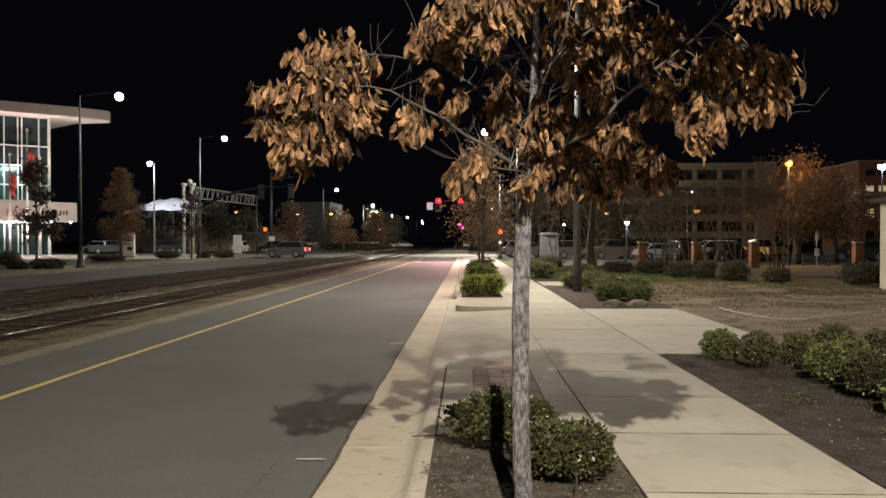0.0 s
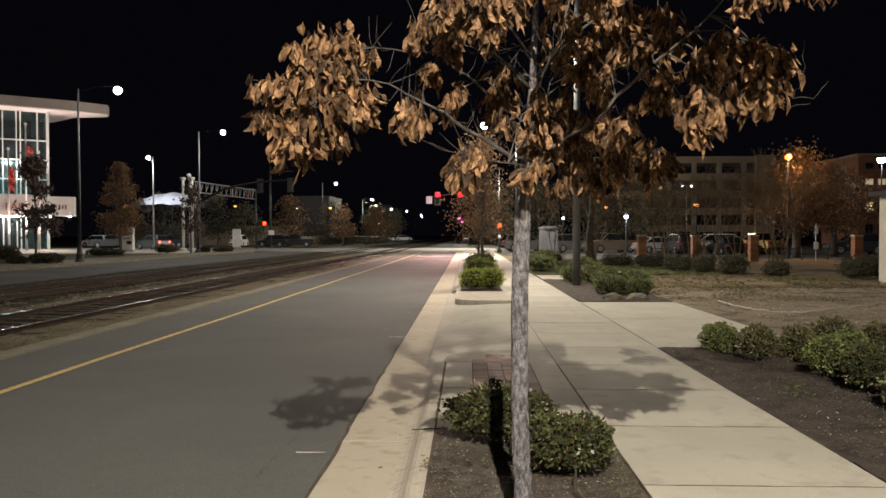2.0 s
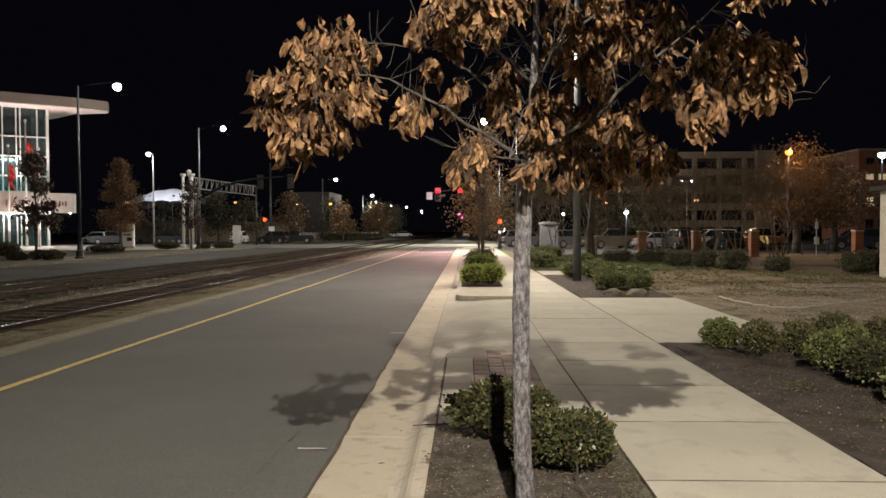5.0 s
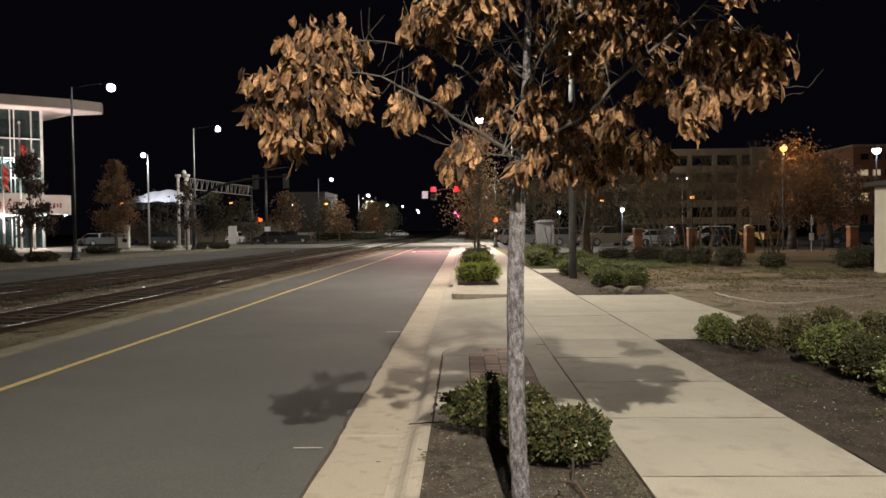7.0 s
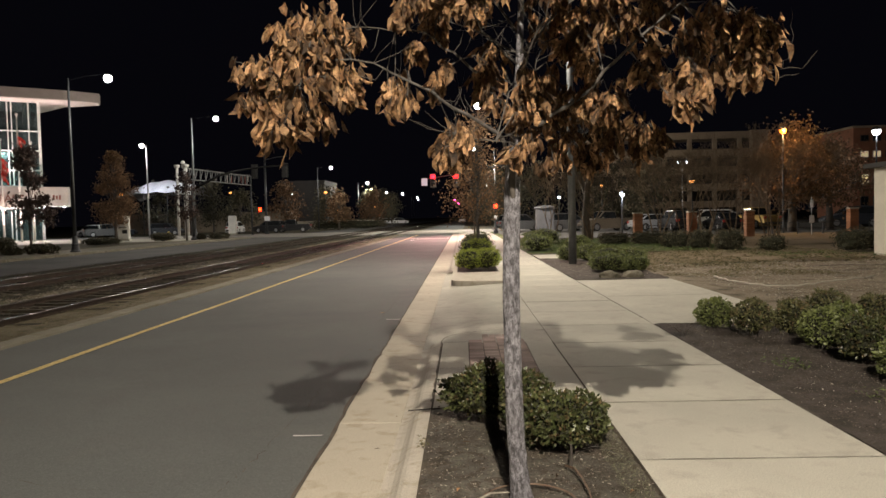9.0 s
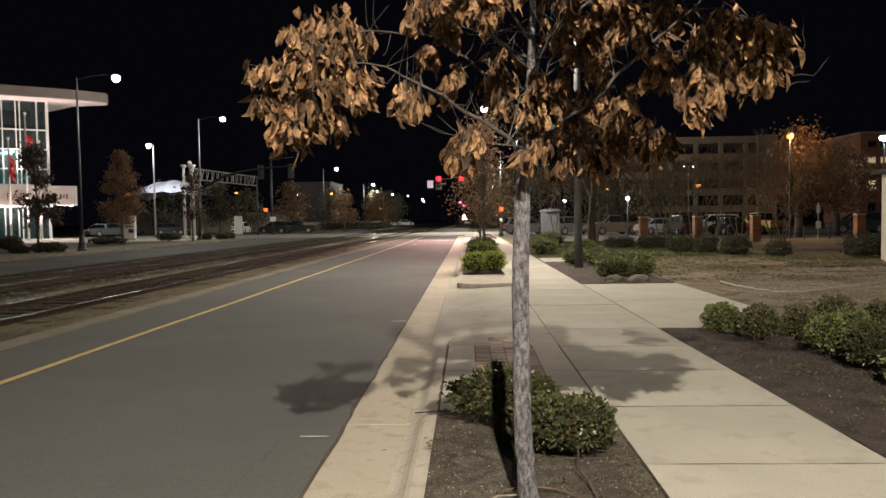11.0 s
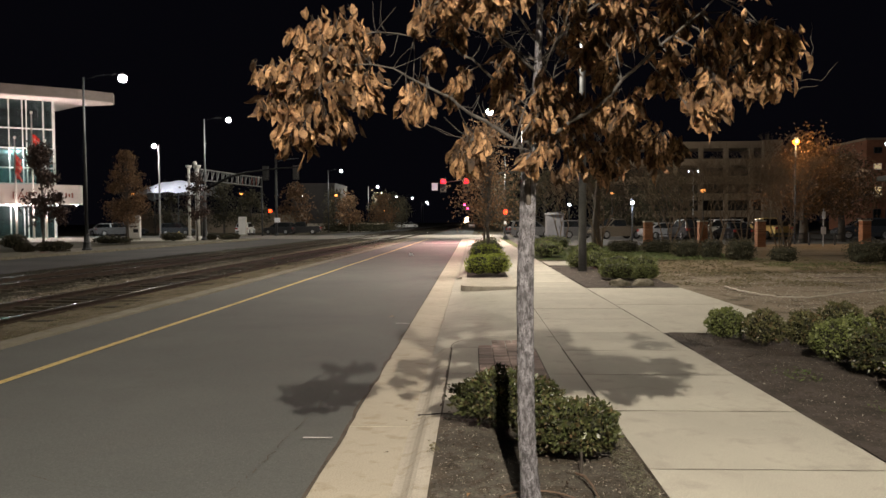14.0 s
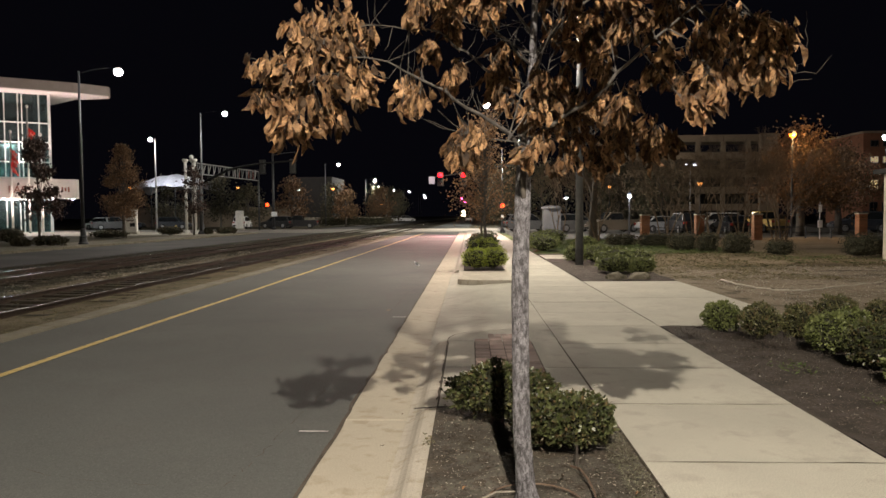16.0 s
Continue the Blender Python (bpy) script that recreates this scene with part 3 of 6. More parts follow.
def track(centre, tie_z):
    t = thing("railway_track", "two worn steel rails on timber ties in ballast", "railway track", (centre, 0, 0), kind="structure")
    for s in (-0.753, 0.753):
        bm = bmesh.new()
        rail(bm, s, -30, 900)
        r = part("rail", bm, M_RUST, t, "rusty rail with a shiny running face")
        bm = bmesh.new()
        railhead(bm, s, -30, 900)
        part("running_face", bm, M_STEEL, r)
    bm = bmesh.new()
    box(bm, (0, 0, 0), (2.6, 0.23, 0.16), 0.012)
    me = None
    rng = random.Random(5)
    for k in range(110):
        y = 9 + k * 0.55
        if me is None:
            ob = part("tie", bm, M_TIE, t)
            me = ob.data
        else:
            ob = new("tie", me)
            ob.parent = t
        ob.matrix_basis = pose(rng.uniform(-0.06, 0.06), y, tie_z + rng.uniform(-0.012, 0.012), 0, 0, rng.uniform(-1.2, 1.2))
    return t


track(-8.62, -0.158)
track(-13.15, -0.165)


# ---- the young tree in the bed ----
tree_rng = np.random.default_rng(11)
TREE = thing("street_tree", "young street tree with dry brown hanging leaves", "tree", (0.30, 4.05, 0))
LEAF_AT, LEAF_WAY = [], []


def limb(name, pts, radius, sprays):
    """A limb through pts, with twigs that end in hanging sprays of leaves: (x, y, z, radius) each."""
    bm = bmesh.new()
    k = len(pts)
    fine = []
    for a, b in zip(pts, pts[1:]):
        fine += [Vector(a).lerp(Vector(b), s / 3) + Vector(tree_rng.normal(0, 0.008, 3)) * (s > 0) for s in range(3)]
    fine.append(Vector(pts[-1]))
    tube(bm, fine, [radius * 0.85 * (1 - 0.8 * i / (len(fine) - 1)) for i in range(len(fine))], 8)
    lb = part("limb", bm, M_TWIG, TREE)
    tw = bmesh.new()
    for j in range(20):
        p = fine[int(tree_rng.integers(1, len(fine)))]
        d = Vector(tree_rng.normal(0, 1, 3) + (0, 0, 0.5)).normalized() * tree_rng.uniform(0.07, 0.26)
        tube(tw, [p, p + d * 0.5 + Vector(tree_rng.normal(0, 0.012, 3)), p + d + Vector((0, 0, 0.03))], [0.0018, 0.0013, 0.0008], 4, caps=False)
    for x, y, z, r in sprays:
        end = Vector((x, y, z))
        near = min(fine[len(fine) // 3:], key=lambda p: (p - end).length)
        mid = near.lerp(end, 0.55) + Vector((0, 0, 0.05)) + Vector(tree_rng.normal(0, 0.02, 3))
        tube(tw, [near, mid, end], [0.0042, 0.0032, 0.002], 5)
        n = int(50 * (r / 0.14) ** 1.5) + 8
        for j in range(max(4, n // 6)):
            d = Vector(tree_rng.normal(0, 1, 3)).normalized()
            base = near.lerp(end, tree_rng.uniform(0.5, 1.0))
            tip = end + Vector((d.x, d.y, d.z)) * r * tree_rng.uniform(0.5, 0.95) + Vector((0, 0, 0.02))
            tube(tw, [base, base.lerp(tip, 0.5) + Vector((0, 0, 0.02)), tip], [0.0024, 0.0018, 0.0011], 4, caps=False)
            for q in range(n // max(4, n // 6) + 1):
                LEAF_AT.append(base.lerp(tip, tree_rng.uniform(0.35, 1.0)) + Vector(tree_rng.normal(0, 0.018, 3)))
                LEAF_WAY.append(Vector((d.x * 0.38, d.y * 0.38, -1.0 + 0.25 * d.z)) + Vector(tree_rng.normal(0, 0.24, 3)))
    part("twig", tw, M_TWIG, lb, kind="stuff")

limb("low_left", [(-0.03, 0, 1.89), (-0.09, -0.05, 2.02), (-0.26, -0.15, 2.12), (-0.44, -0.25, 2.23), (-0.6, -0.3, 2.3), (-0.72, -0.35, 2.36), (-1.06, -0.35, 2.39)], 0.0144,
     [(-1.26, -0.35, 2.3, 0.17), (-1.36, -0.3, 2.35, 0.10), (-1.09, -0.4, 2.22, 0.19), (-1.19, -0.4, 2.0, 0.12), (-1.0, -0.3, 2.11, 0.11), (-0.96, -0.3, 2.27, 0.13), (-0.87, -0.2, 2.24, 0.07), (-1.1, -0.3, 2.49, 0.14), (-0.88, -0.2, 2.35, 0.12), (-0.98, -0.3, 2.4, 0.13), (-0.88, -0.25, 2.23, 0.1), (-1.36, -0.35, 2.18, 0.1), (-1.25, -0.38, 2.13, 0.09), (-0.56, -0.3, 2.2, 0.07), (-0.36, -0.22, 2.33, 0.08), (-1.2, -0.33, 2.52, 0.08), (-1.02, -0.28, 2.58, 0.08)])
limb("mid_left", [(0.0, 0, 2.12), (-0.17, 0.05, 2.35), (-0.33, 0.05, 2.49), (-0.48, 0.05, 2.6), (-0.73, 0, 2.62), (-0.91, -0.05, 2.61)], 0.0120,
     [(-0.97, -0.05, 2.62, 0.14), (-1.16, 0, 2.62, 0.11), (-0.87, 0.1, 2.58, 0.11), (-0.58, 0, 2.71, 0.1), (-0.55, 0.05, 2.46, 0.07), (-0.66, 0.05, 2.27, 0.1), (-0.69, 0.05, 2.18, 0.06), (-0.42, 0.1, 2.64, 0.06), (-0.42, 0.1, 2.29, 0.06), (-0.12, 0.1, 2.42, 0.12)])
limb("low_right", [(0.0, 0, 2.0), (0.19, -0.1, 2.12), (0.38, -0.2, 2.23), (0.54, -0.3, 2.4), (0.73, -0.33, 2.56), (0.92, -0.35, 2.74), (1.08, -0.35, 2.88)], 0.0144,
     [(0.65, -0.3, 2.36, 0.15), (0.83, -0.35, 2.44, 0.17), (0.99, -0.4, 2.48, 0.16), (1.12, -0.4, 2.34, 0.15), (1.16, -0.4, 2.26, 0.07), (0.97, -0.35, 2.29, 0.15), (0.77, -0.4, 2.08, 0.08), (0.79, -0.3, 2.22, 0.11), (0.56, -0.2, 2.54, 0.14), (1.06, -0.4, 2.2, 0.08), (0.4, -0.2, 2.36, 0.12), (0.37, -0.1, 2.56, 0.14), (1.12, -0.4, 2.22, 0.07), (1.13, -0.4, 2.45, 0.14), (1.18, -0.38, 2.42, 0.10), (0.89, -0.4, 2.2, 0.12), (0.71, -0.2, 2.66, 0.13), (0.47, -0.2, 2.18, 0.11), (0.37, -0.1, 2.14, 0.11)])
limb("back_right", [(-0.01, 0, 1.97), (0.17, 0.1, 2.1), (0.36, 0.2, 2.11), (0.6, 0.25, 2.1), (0.77, 0.3, 2.08)], 0.0096,
     [(0.22, 0.1, 2.17, 0.13), (0.29, 0.2, 2.0, 0.15), (0.53, 0.25, 2.05, 0.15), (0.74, 0.3, 2.08, 0.12), (0.5, 0.25, 1.92, 0.12), (0.22, 0.15, 1.87, 0.1), (0.74, 0.3, 1.96, 0.09), (0.42, 0.2, 1.87, 0.09), (0.57, 0.2, 2.12, 0.1), (0.34, 0.1, 2.23, 0.11), (0.84, 0.3, 2.03, 0.09)])
limb("high_right", [(0.03, 0, 2.46), (0.25, 0.1, 2.71), (0.54, 0.15, 2.91), (0.88, 0.2, 3.12), (1.17, 0.2, 3.09)], 0.0112,
     [(0.18, 0.1, 2.77, 0.14), (0.48, 0.15, 2.85, 0.14), (0.74, 0.15, 2.78, 0.12), (1.28, 0.2, 2.92, 0.13), (1.38, 0.2, 2.96, 0.09), (1.62, 0.2, 3.0, 0.07), (0.6, 0.1, 3.06, 0.12), (1.27, 0.2, 3.12, 0.1)])
limb("high_left", [(0.03, 0, 2.56), (-0.14, 0, 2.77), (-0.35, -0.1, 2.83), (-0.59, -0.15, 2.7)], 0.0096,
     [(-0.26, -0.05, 2.82, 0.15), (-0.45, -0.1, 2.76, 0.14), (-0.11, 0, 2.87, 0.15), (-0.56, -0.15, 2.66, 0.08), (-0.2, 0, 2.72, 0.1), (-0.48, -0.1, 2.72, 0.09), (-0.29, 0, 3.05, 0.14), (-0.08, 0, 3.08, 0.14)])
limb("front_low", [(-0.01, 0, 2.03), (-0.12, -0.25, 1.97), (-0.27, -0.4, 1.96), (-0.35, -0.5, 1.98)], 0.0064,
     [(-0.34, -0.45, 1.95, 0.11), (-0.36, -0.5, 1.88, 0.06), (-0.27, -0.4, 2.0, 0.09), (0.02, -0.15, 1.89, 0.06), (0.05, -0.1, 2.15, 0.12), (0.07, -0.1, 2.32, 0.08)])
limb("front_high", [(0.02, 0, 2.31), (0.05, -0.3, 2.4), (0.14, -0.5, 2.62), (0.16, -0.55, 2.82)], 0.0080,
     [(0.14, -0.5, 2.82, 0.12), (0.04, -0.4, 2.84, 0.11), (0.27, -0.5, 2.76, 0.14)])
limb("front_left", [(0.02, 0, 2.4), (-0.18, -0.3, 2.51), (-0.27, -0.5, 2.6), (-0.32, -0.55, 2.72)], 0.0080,
     [(-0.27, -0.5, 2.66, 0.14), (-0.16, -0.5, 2.74, 0.14), (-0.4, -0.5, 2.76, 0.12)])
limb("back", [(0.02, 0, 2.4), (0.18, 0.4, 2.65), (0.42, 0.6, 2.77)], 0.0080,
     [(0.22, 0.4, 2.68, 0.14), (0.42, 0.6, 2.8, 0.15), (0.62, 0.7, 2.9, 0.14)])
limb("back_left", [(0.02, 0, 2.46), (-0.19, 0.4, 2.68), (-0.44, 0.6, 2.84)], 0.0080,
     [(-0.24, 0.4, 2.8, 0.11), (-0.44, 0.6, 2.88, 0.15), (-0.09, 0.3, 2.53, 0.1)])
limb("inner", [(0.0, 0, 2.0), (0.06, -0.06, 2.15), (0.10, -0.08, 2.35), (0.14, -0.06, 2.5)], 0.0064,
     [(0.02, -0.1, 2.08, 0.07), (0.12, -0.08, 2.2, 0.08), (-0.12, -0.06, 2.2, 0.08), (0.2, 0.05, 2.1, 0.08), (-0.16, 0.05, 2.32, 0.07), (0.08, -0.1, 1.97, 0.06), (0.22, 0.1, 2.34, 0.08), (0.3, -0.05, 2.45, 0.08)])
limb("top_left", [(0.05, 0, 2.99), (-0.26, 0.1, 3.34), (-0.55, 0.1, 3.44)], 0.0088,
     [(-0.29, 0.1, 3.37, 0.19), (-0.55, 0.1, 3.41, 0.17), (-0.17, 0.1, 3.57, 0.19), (-0.42, 0.0, 3.18, 0.15)])
limb("top_right", [(0.05, 0, 3.11), (0.37, -0.1, 3.41), (0.61, -0.1, 3.5)], 0.0088,
     [(0.37, -0.1, 3.38, 0.19), (0.61, -0.1, 3.44, 0.17), (0.23, 0, 3.64, 0.19), (0.45, 0, 3.21, 0.15)])
limb("crest", [(0.05, 0, 3.39), (0.01, 0.1, 3.92), (-0.01, 0.1, 4.3)], 0.0080,
     [(-0.01, 0.1, 3.98, 0.19), (-0.01, 0.1, 4.3, 0.15), (0.15, 0.1, 3.82, 0.17), (-0.17, 0.1, 3.79, 0.17)])
# Limb out of view, added to shade the right of the crown.
limb("over_right_shade", [(0.05, 0, 2.99), (0.35, -0.45, 2.95), (0.62, -0.7, 2.95)], 0.0096,
     [(0.3, -0.5, 3.0, 0.17), (0.5, -0.65, 2.98, 0.18), (0.72, -0.7, 2.93, 0.18), (0.9, -0.65, 2.95, 0.15), (0.62, -0.55, 3.1, 0.15)])
# Limb out of view: shades the right crown and shadows the pavement below.
limb("fore_right", [(0.05, 0, 2.9), (0.45, -0.55, 3.05), (0.9, -0.95, 3.05)], 0.0104,
     [(0.6, -0.95, 3.15, 0.2), (0.85, -1.0, 3.05, 0.2), (1.1, -0.95, 3.05, 0.2), (1.25, -0.8, 2.97, 0.17), (0.4, -0.9, 3.2, 0.18), (0.95, -0.8, 3.22, 0.18), (0.7, -0.75, 3.3, 0.18), (1.3, -0.6, 3.0, 0.16),
      (0.2, -1.2, 2.97, 0.16), (0.5, -1.25, 2.95, 0.17), (0.8, -1.25, 2.95, 0.17), (1.05, -1.2, 2.97, 0.16)])
limb("top_front", [(0.05, 0, 3.05), (0.03, -0.5, 3.15)], 0.0064,
     [(0.04, -0.45, 3.11, 0.17), (0.05, -0.3, 3.35, 0.17)])
limb("top_back", [(0.05, 0, 3.11), (0.06, 0.5, 3.62)], 0.0064,
     [(0.06, 0.5, 3.58, 0.17), (0.02, 0.5, 3.3, 0.17)])

bm = bmesh.new()
rings = 90
zs = [-0.04 + 1.99 * k / rings for k in range(rings + 1)]
def sway(z):
    """How far the trunk bends aside at a height."""
    return -0.045 + 0.042 * math.exp(-max(z, 0) * 3.2) + 0.018 * min(1.5, max(0.0, (z - 1.1) / 0.6)) ** 1.5


tube(bm, [(sway(z), 0.004 * math.sin(z * 4), z) for z in zs],
     [0.0445 + 0.006 * (1 - z / 1.7) - 0.05 * max(0.0, z - 1.68) + 0.022 * math.exp(-max(z, 0) * 14) for z in zs], 36)
for v in bm.verts:
    c = Vector((sway(v.co.z), 0, v.co.z))
    d = v.co - c
    v.co = c + d * (1 + 0.07 * noise.noise(Vector((v.co.x * 60, v.co.y * 60, v.co.z * 16))) + 0.05 * noise.noise(Vector((v.co.x * 18, v.co.y * 18, v.co.z * 5))))
part("trunk", bm, M_BARK, TREE, "grey lichen-mottled trunk", smooth=True)
bm = bmesh.new()
tube(bm, [(-0.026, 0, 1.68), (-0.03, 0, 1.78), (-0.02, 0, 1.88), (0.0, 0, 2.1), (0.025, 0, 2.4), (0.04, 0, 2.75), (0.05, 0, 3.3), (0.055, 0, 4.0), (0.06, 0, 4.4)],
     [0.043, 0.038, 0.033, 0.027, 0.020, 0.016, 0.013, 0.008, 0.005], 14, wob=0.06, rng=random.Random(4))
part("leader", bm, M_BARK, TREE, "upper stem", smooth=True)
bm = bmesh.new()
tube(bm, [(-0.024, -0.026, 1.64), (-0.026, -0.027, 1.69), (-0.032, -0.024, 1.77), (-0.024, -0.020, 1.86), (-0.012, -0.016, 1.95)], [0.006, 0.020, 0.022, 0.020, 0.008], 12, wob=0.12, rng=random.Random(9))
part("wound", bm, M_BARK_D, TREE, "dark healed wound in the bark", smooth=True)

for pts in ([(1.15, -0.38, 2.25), (1.26, -0.38, 2.27), (1.315, -0.38, 2.38), (1.305, -0.38, 2.56)], [(1.26, -0.38, 2.27), (1.36, -0.38, 2.27), (1.43, -0.38, 2.35)],
            [(1.15, -0.38, 2.25), (1.25, -0.38, 2.22), (1.34, -0.38, 2.24)]):
    bm = bmesh.new()
    fine = [Vector(a).lerp(Vector(b), s / 4) + Vector(tree_rng.normal(0, 0.006, 3)) for a, b in zip(pts, pts[1:]) for s in range(4)] + [Vector(pts[-1])]
    tube(bm, fine, [0.0017 - 0.0011 * k / len(fine) for k in range(len(fine))], 5)
    part("bare_twig", bm, M_TWIG, TREE)

LA, LW = np.array(LEAF_AT) + (0, 0, 0.018), np.array(LEAF_WAY)
LF = tree_rng.normal(0, 1, LA.shape)
LL, LD = tree_rng.uniform(0.055, 0.135, len(LA)), tree_rng.uniform(0.024, 0.052, len(LA))
near_first = np.argsort(LA[:, 1] + 4 * (LA[:, 2] > 3.0))
single, rest = near_first[:300], near_first[300:]
part("foliage", leaves(LEAF_LONG, LA[rest], LW[rest], LF[rest], LL[rest], LD[rest], tree_rng, 0.033), M_LEAF_I, TREE, "dry brown leaves", kind="stuff")
leaf_blanks = []
for k in range(8):
    me = bpy.data.meshes.new("leaf")
    me.from_pydata((LEAF_LONG[0] + tree_rng.normal(0, 1, LEAF_LONG[0].shape) * (0.06, 0.03, 0.05)).tolist(), [], LEAF_LONG[1].tolist())
    me.materials.append(M_LEAF)
    leaf_blanks.append(me)
for k, i in enumerate(single):
    y = Vector(LW[i]).normalized()
    x = y.cross(Vector(LF[i])).normalized()
    z = x.cross(y)
    ob = new("leaf", leaf_blanks[k % 8])
    ob.parent = TREE
    ob.matrix_basis = Matrix.Translation(LA[i]) @ Matrix((x, y, z)).transposed().to_4x4() @ Matrix.Diagonal((LD[i], LL[i], LL[i] * tree_rng.uniform(0.3, 1.1), 1))


# ---- shrubs, other trees, beds ----
def shrub(name, at, size, n=900, leaf=0.022, material=None, label="", group="", seed=1, square=2.6, category="shrub"):
    """A clipped shrub: many small leaves on a lumpy rounded body, over a solid core coloured as shade."""
    rng = np.random.default_rng(seed)
    t = thing(name, label, category, at, rng.uniform(0, 360) if abs(size[0] - size[1]) < 0.01 else 0, group)

    def body(d):
        p = (np.abs(d) ** square).sum(1) ** (-1 / square)
        lump = 1.5 * np.array([noise.noise(v * 2.6 + seed * 3.1) + 0.5 * noise.noise(v * 6.0 + seed * 1.7) for v in d])
        return p * (0.93 + 0.16 * lump)
    d = rng.normal(0, 1, (n, 3))
    d /= np.linalg.norm(d, axis=1)[:, None]
    d = d[d[:, 2] > -0.75]
    r = body(d) * rng.uniform(0.86, 1.03, len(d))
    half = np.array([size[0] / 2, size[1] / 2, size[2] / 2])
    pos = d * r[:, None] * half + (0, 0, size[2] * 0.52)
    way = d * 0.8 + rng.normal(0, 0.6, d.shape) + (0, 0, 0.35)
    part("leaves", leaves(LEAF_SIMPLE, pos, way, d + rng.normal(0, 0.5, d.shape), rng.uniform(0.8, 1.6, len(d)) * leaf, rng.uniform(0.6, 1.0, len(d)) * leaf, rng),
         material or M_BOX, t, kind="stuff")
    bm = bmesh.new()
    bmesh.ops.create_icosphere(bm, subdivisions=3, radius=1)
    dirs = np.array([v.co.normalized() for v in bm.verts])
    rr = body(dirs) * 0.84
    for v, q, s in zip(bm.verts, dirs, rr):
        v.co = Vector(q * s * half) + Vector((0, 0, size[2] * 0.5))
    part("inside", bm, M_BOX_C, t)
    bm = bmesh.new()
    for k in range(4):
        a = k * 1.6 + seed
        tube(bm, [(0.02 * math.cos(a), 0.02 * math.sin(a), -0.05), (size[0] * 0.2 * math.cos(a), size[1] * 0.2 * math.sin(a), size[2] * 0.5)], [0.012, 0.008], 5)
    part("stem", bm, M_TWIG, t)
    return t


BOXW = "clipped round boxwood shrub in dark mulch"
shrub("boxwood", (0.20, 5.78, 0), (0.84, 0.64, 0.405), 4200, 0.029, label="dense green boxwood shrub behind the tree trunk", group="boxwoods by the tree", seed=1, square=2.1)
shrub("boxwood", (0.62, 5.05, 0), (0.70, 0.64, 0.365), 4200, 0.029, label="low green boxwood with some browned leaves", group="boxwoods by the tree", seed=2, square=2.1)
HEDGE = "shrubs along the pavement"
for k, (x, y, w, h) in enumerate([(3.30, 10.0, 0.48, 0.42), (3.62, 9.50, 0.48, 0.45), (4.07, 9.40, 0.44, 0.45), (3.95, 8.40, 0.46, 0.47), (4.0, 7.6, 0.50, 0.5),
                                  (3.95, 6.75, 0.5, 0.42), (4.78, 9.95, 0.55, 0.5), (5.2, 9.55, 0.55, 0.48), (4.55, 9.1, 0.45, 0.44), (4.8, 8.2, 0.5, 0.46)]):
    shrub("boxwood", (x, y, 0), (w, w, h), 2200, 0.029, (M_BOX_LIT, M_BOX_BR, M_BOX_BR, M_BOX_LIT, M_BOX)[k % 5], BOXW, group=HEDGE, seed=10 + k, square=2.15)
for k, (x, y, w, d, h) in enumerate([(3.75, 20.1, 1.0, 0.8, 0.52), (4.5, 20.2, 0.75, 0.7, 0.42), (4.1, 22.0, 1.2, 1.0, 0.62), (3.35, 24.9, 0.75, 0.8, 0.58),
                                     (4.0, 25.0, 1.2, 1.0, 0.6), (5.0, 23.0, 1.0, 0.9, 0.5)]):
    shrub("evergreen_shrub", (x, y, 0), (w, d, h), 1800, 0.045, M_BOX_LIT, "loose green evergreen shrub in the mulch bed", "shrubs round the lamp pole", 30 + k, 2.2)
for k, (x, y, w, d, h) in enumerate([(3.0, 33.0, 1.4, 2.5, 0.7), (3.4, 37.0, 1.6, 2.5, 0.8), (4.2, 41.0, 1.6, 2.5, 0.8), (4.9, 33.5, 1.2, 1.2, 0.6)]):
    shrub("evergreen_shrub", (x, y, 0), (w, d, h), 1400, 0.06, M_BOX_LIT, "loose green evergreen shrub beside the pavement", "shrubs beyond the lamp pole", 40 + k, 2.2)
for k, (x, y, w, h) in enumerate([(0.02, 20.95, 0.86, 0.60), (0.50, 21.05, 0.82, 0.62), (0.27, 22.3, 1.1, 0.86)]):
    shrub("island_shrub", (x, y, 0.07), (w, w, h), 2200, 0.03, M_BOX_B, "bright yellow-green clipped shrub in the island", "bright island shrubs", 50 + k, 2.2)
for k, (x, y, w, h) in enumerate([(0.05, 26.2, 0.8, 0.8), (0.45, 27.6, 0.9, 0.95), (0.1, 28.6, 0.8, 0.85)]):
    shrub("island_shrub", (x, y, 0.07), (w, w, h), 1200, 0.04, M_BOX, "dark green clipped shrub in the island", "dark island shrubs", 55 + k, 2.3)
for k, (x, y, w, d, h) in enumerate([(7.4, 38.0, 1.5, 1.0, 0.58), (8.9, 37.0, 1.7, 1.0, 0.62), (9.0, 32.6, 1.25, 1.0, 0.74), (9.75, 31.5, 0.85, 1.0, 0.78), (10.3, 29.6, 1.1, 0.95, 0.84)]):
    shrub("hedge", (x, y, 0), (w, d, h), 1800, 0.05, M_LEAF_DK, "dull clipped hedge block along the lawn", "hedge blocks along the lawn", 60 + k, 4.5, "hedge")
shrub("hedge", (11.5, 28.4, 0), (1.0, 0.9, 0.6), 900, 0.05, M_LEAF_DK, "low brownish clipped bush on bare dirt", seed=70, square=4, category="hedge")
shrub("hedge", (14.0, 27.2, 0), (1.5, 1.2, 0.85), 1300, 0.05, M_LEAF_DK, "dark low bush beside the white building", seed=71, square=4, category="hedge")
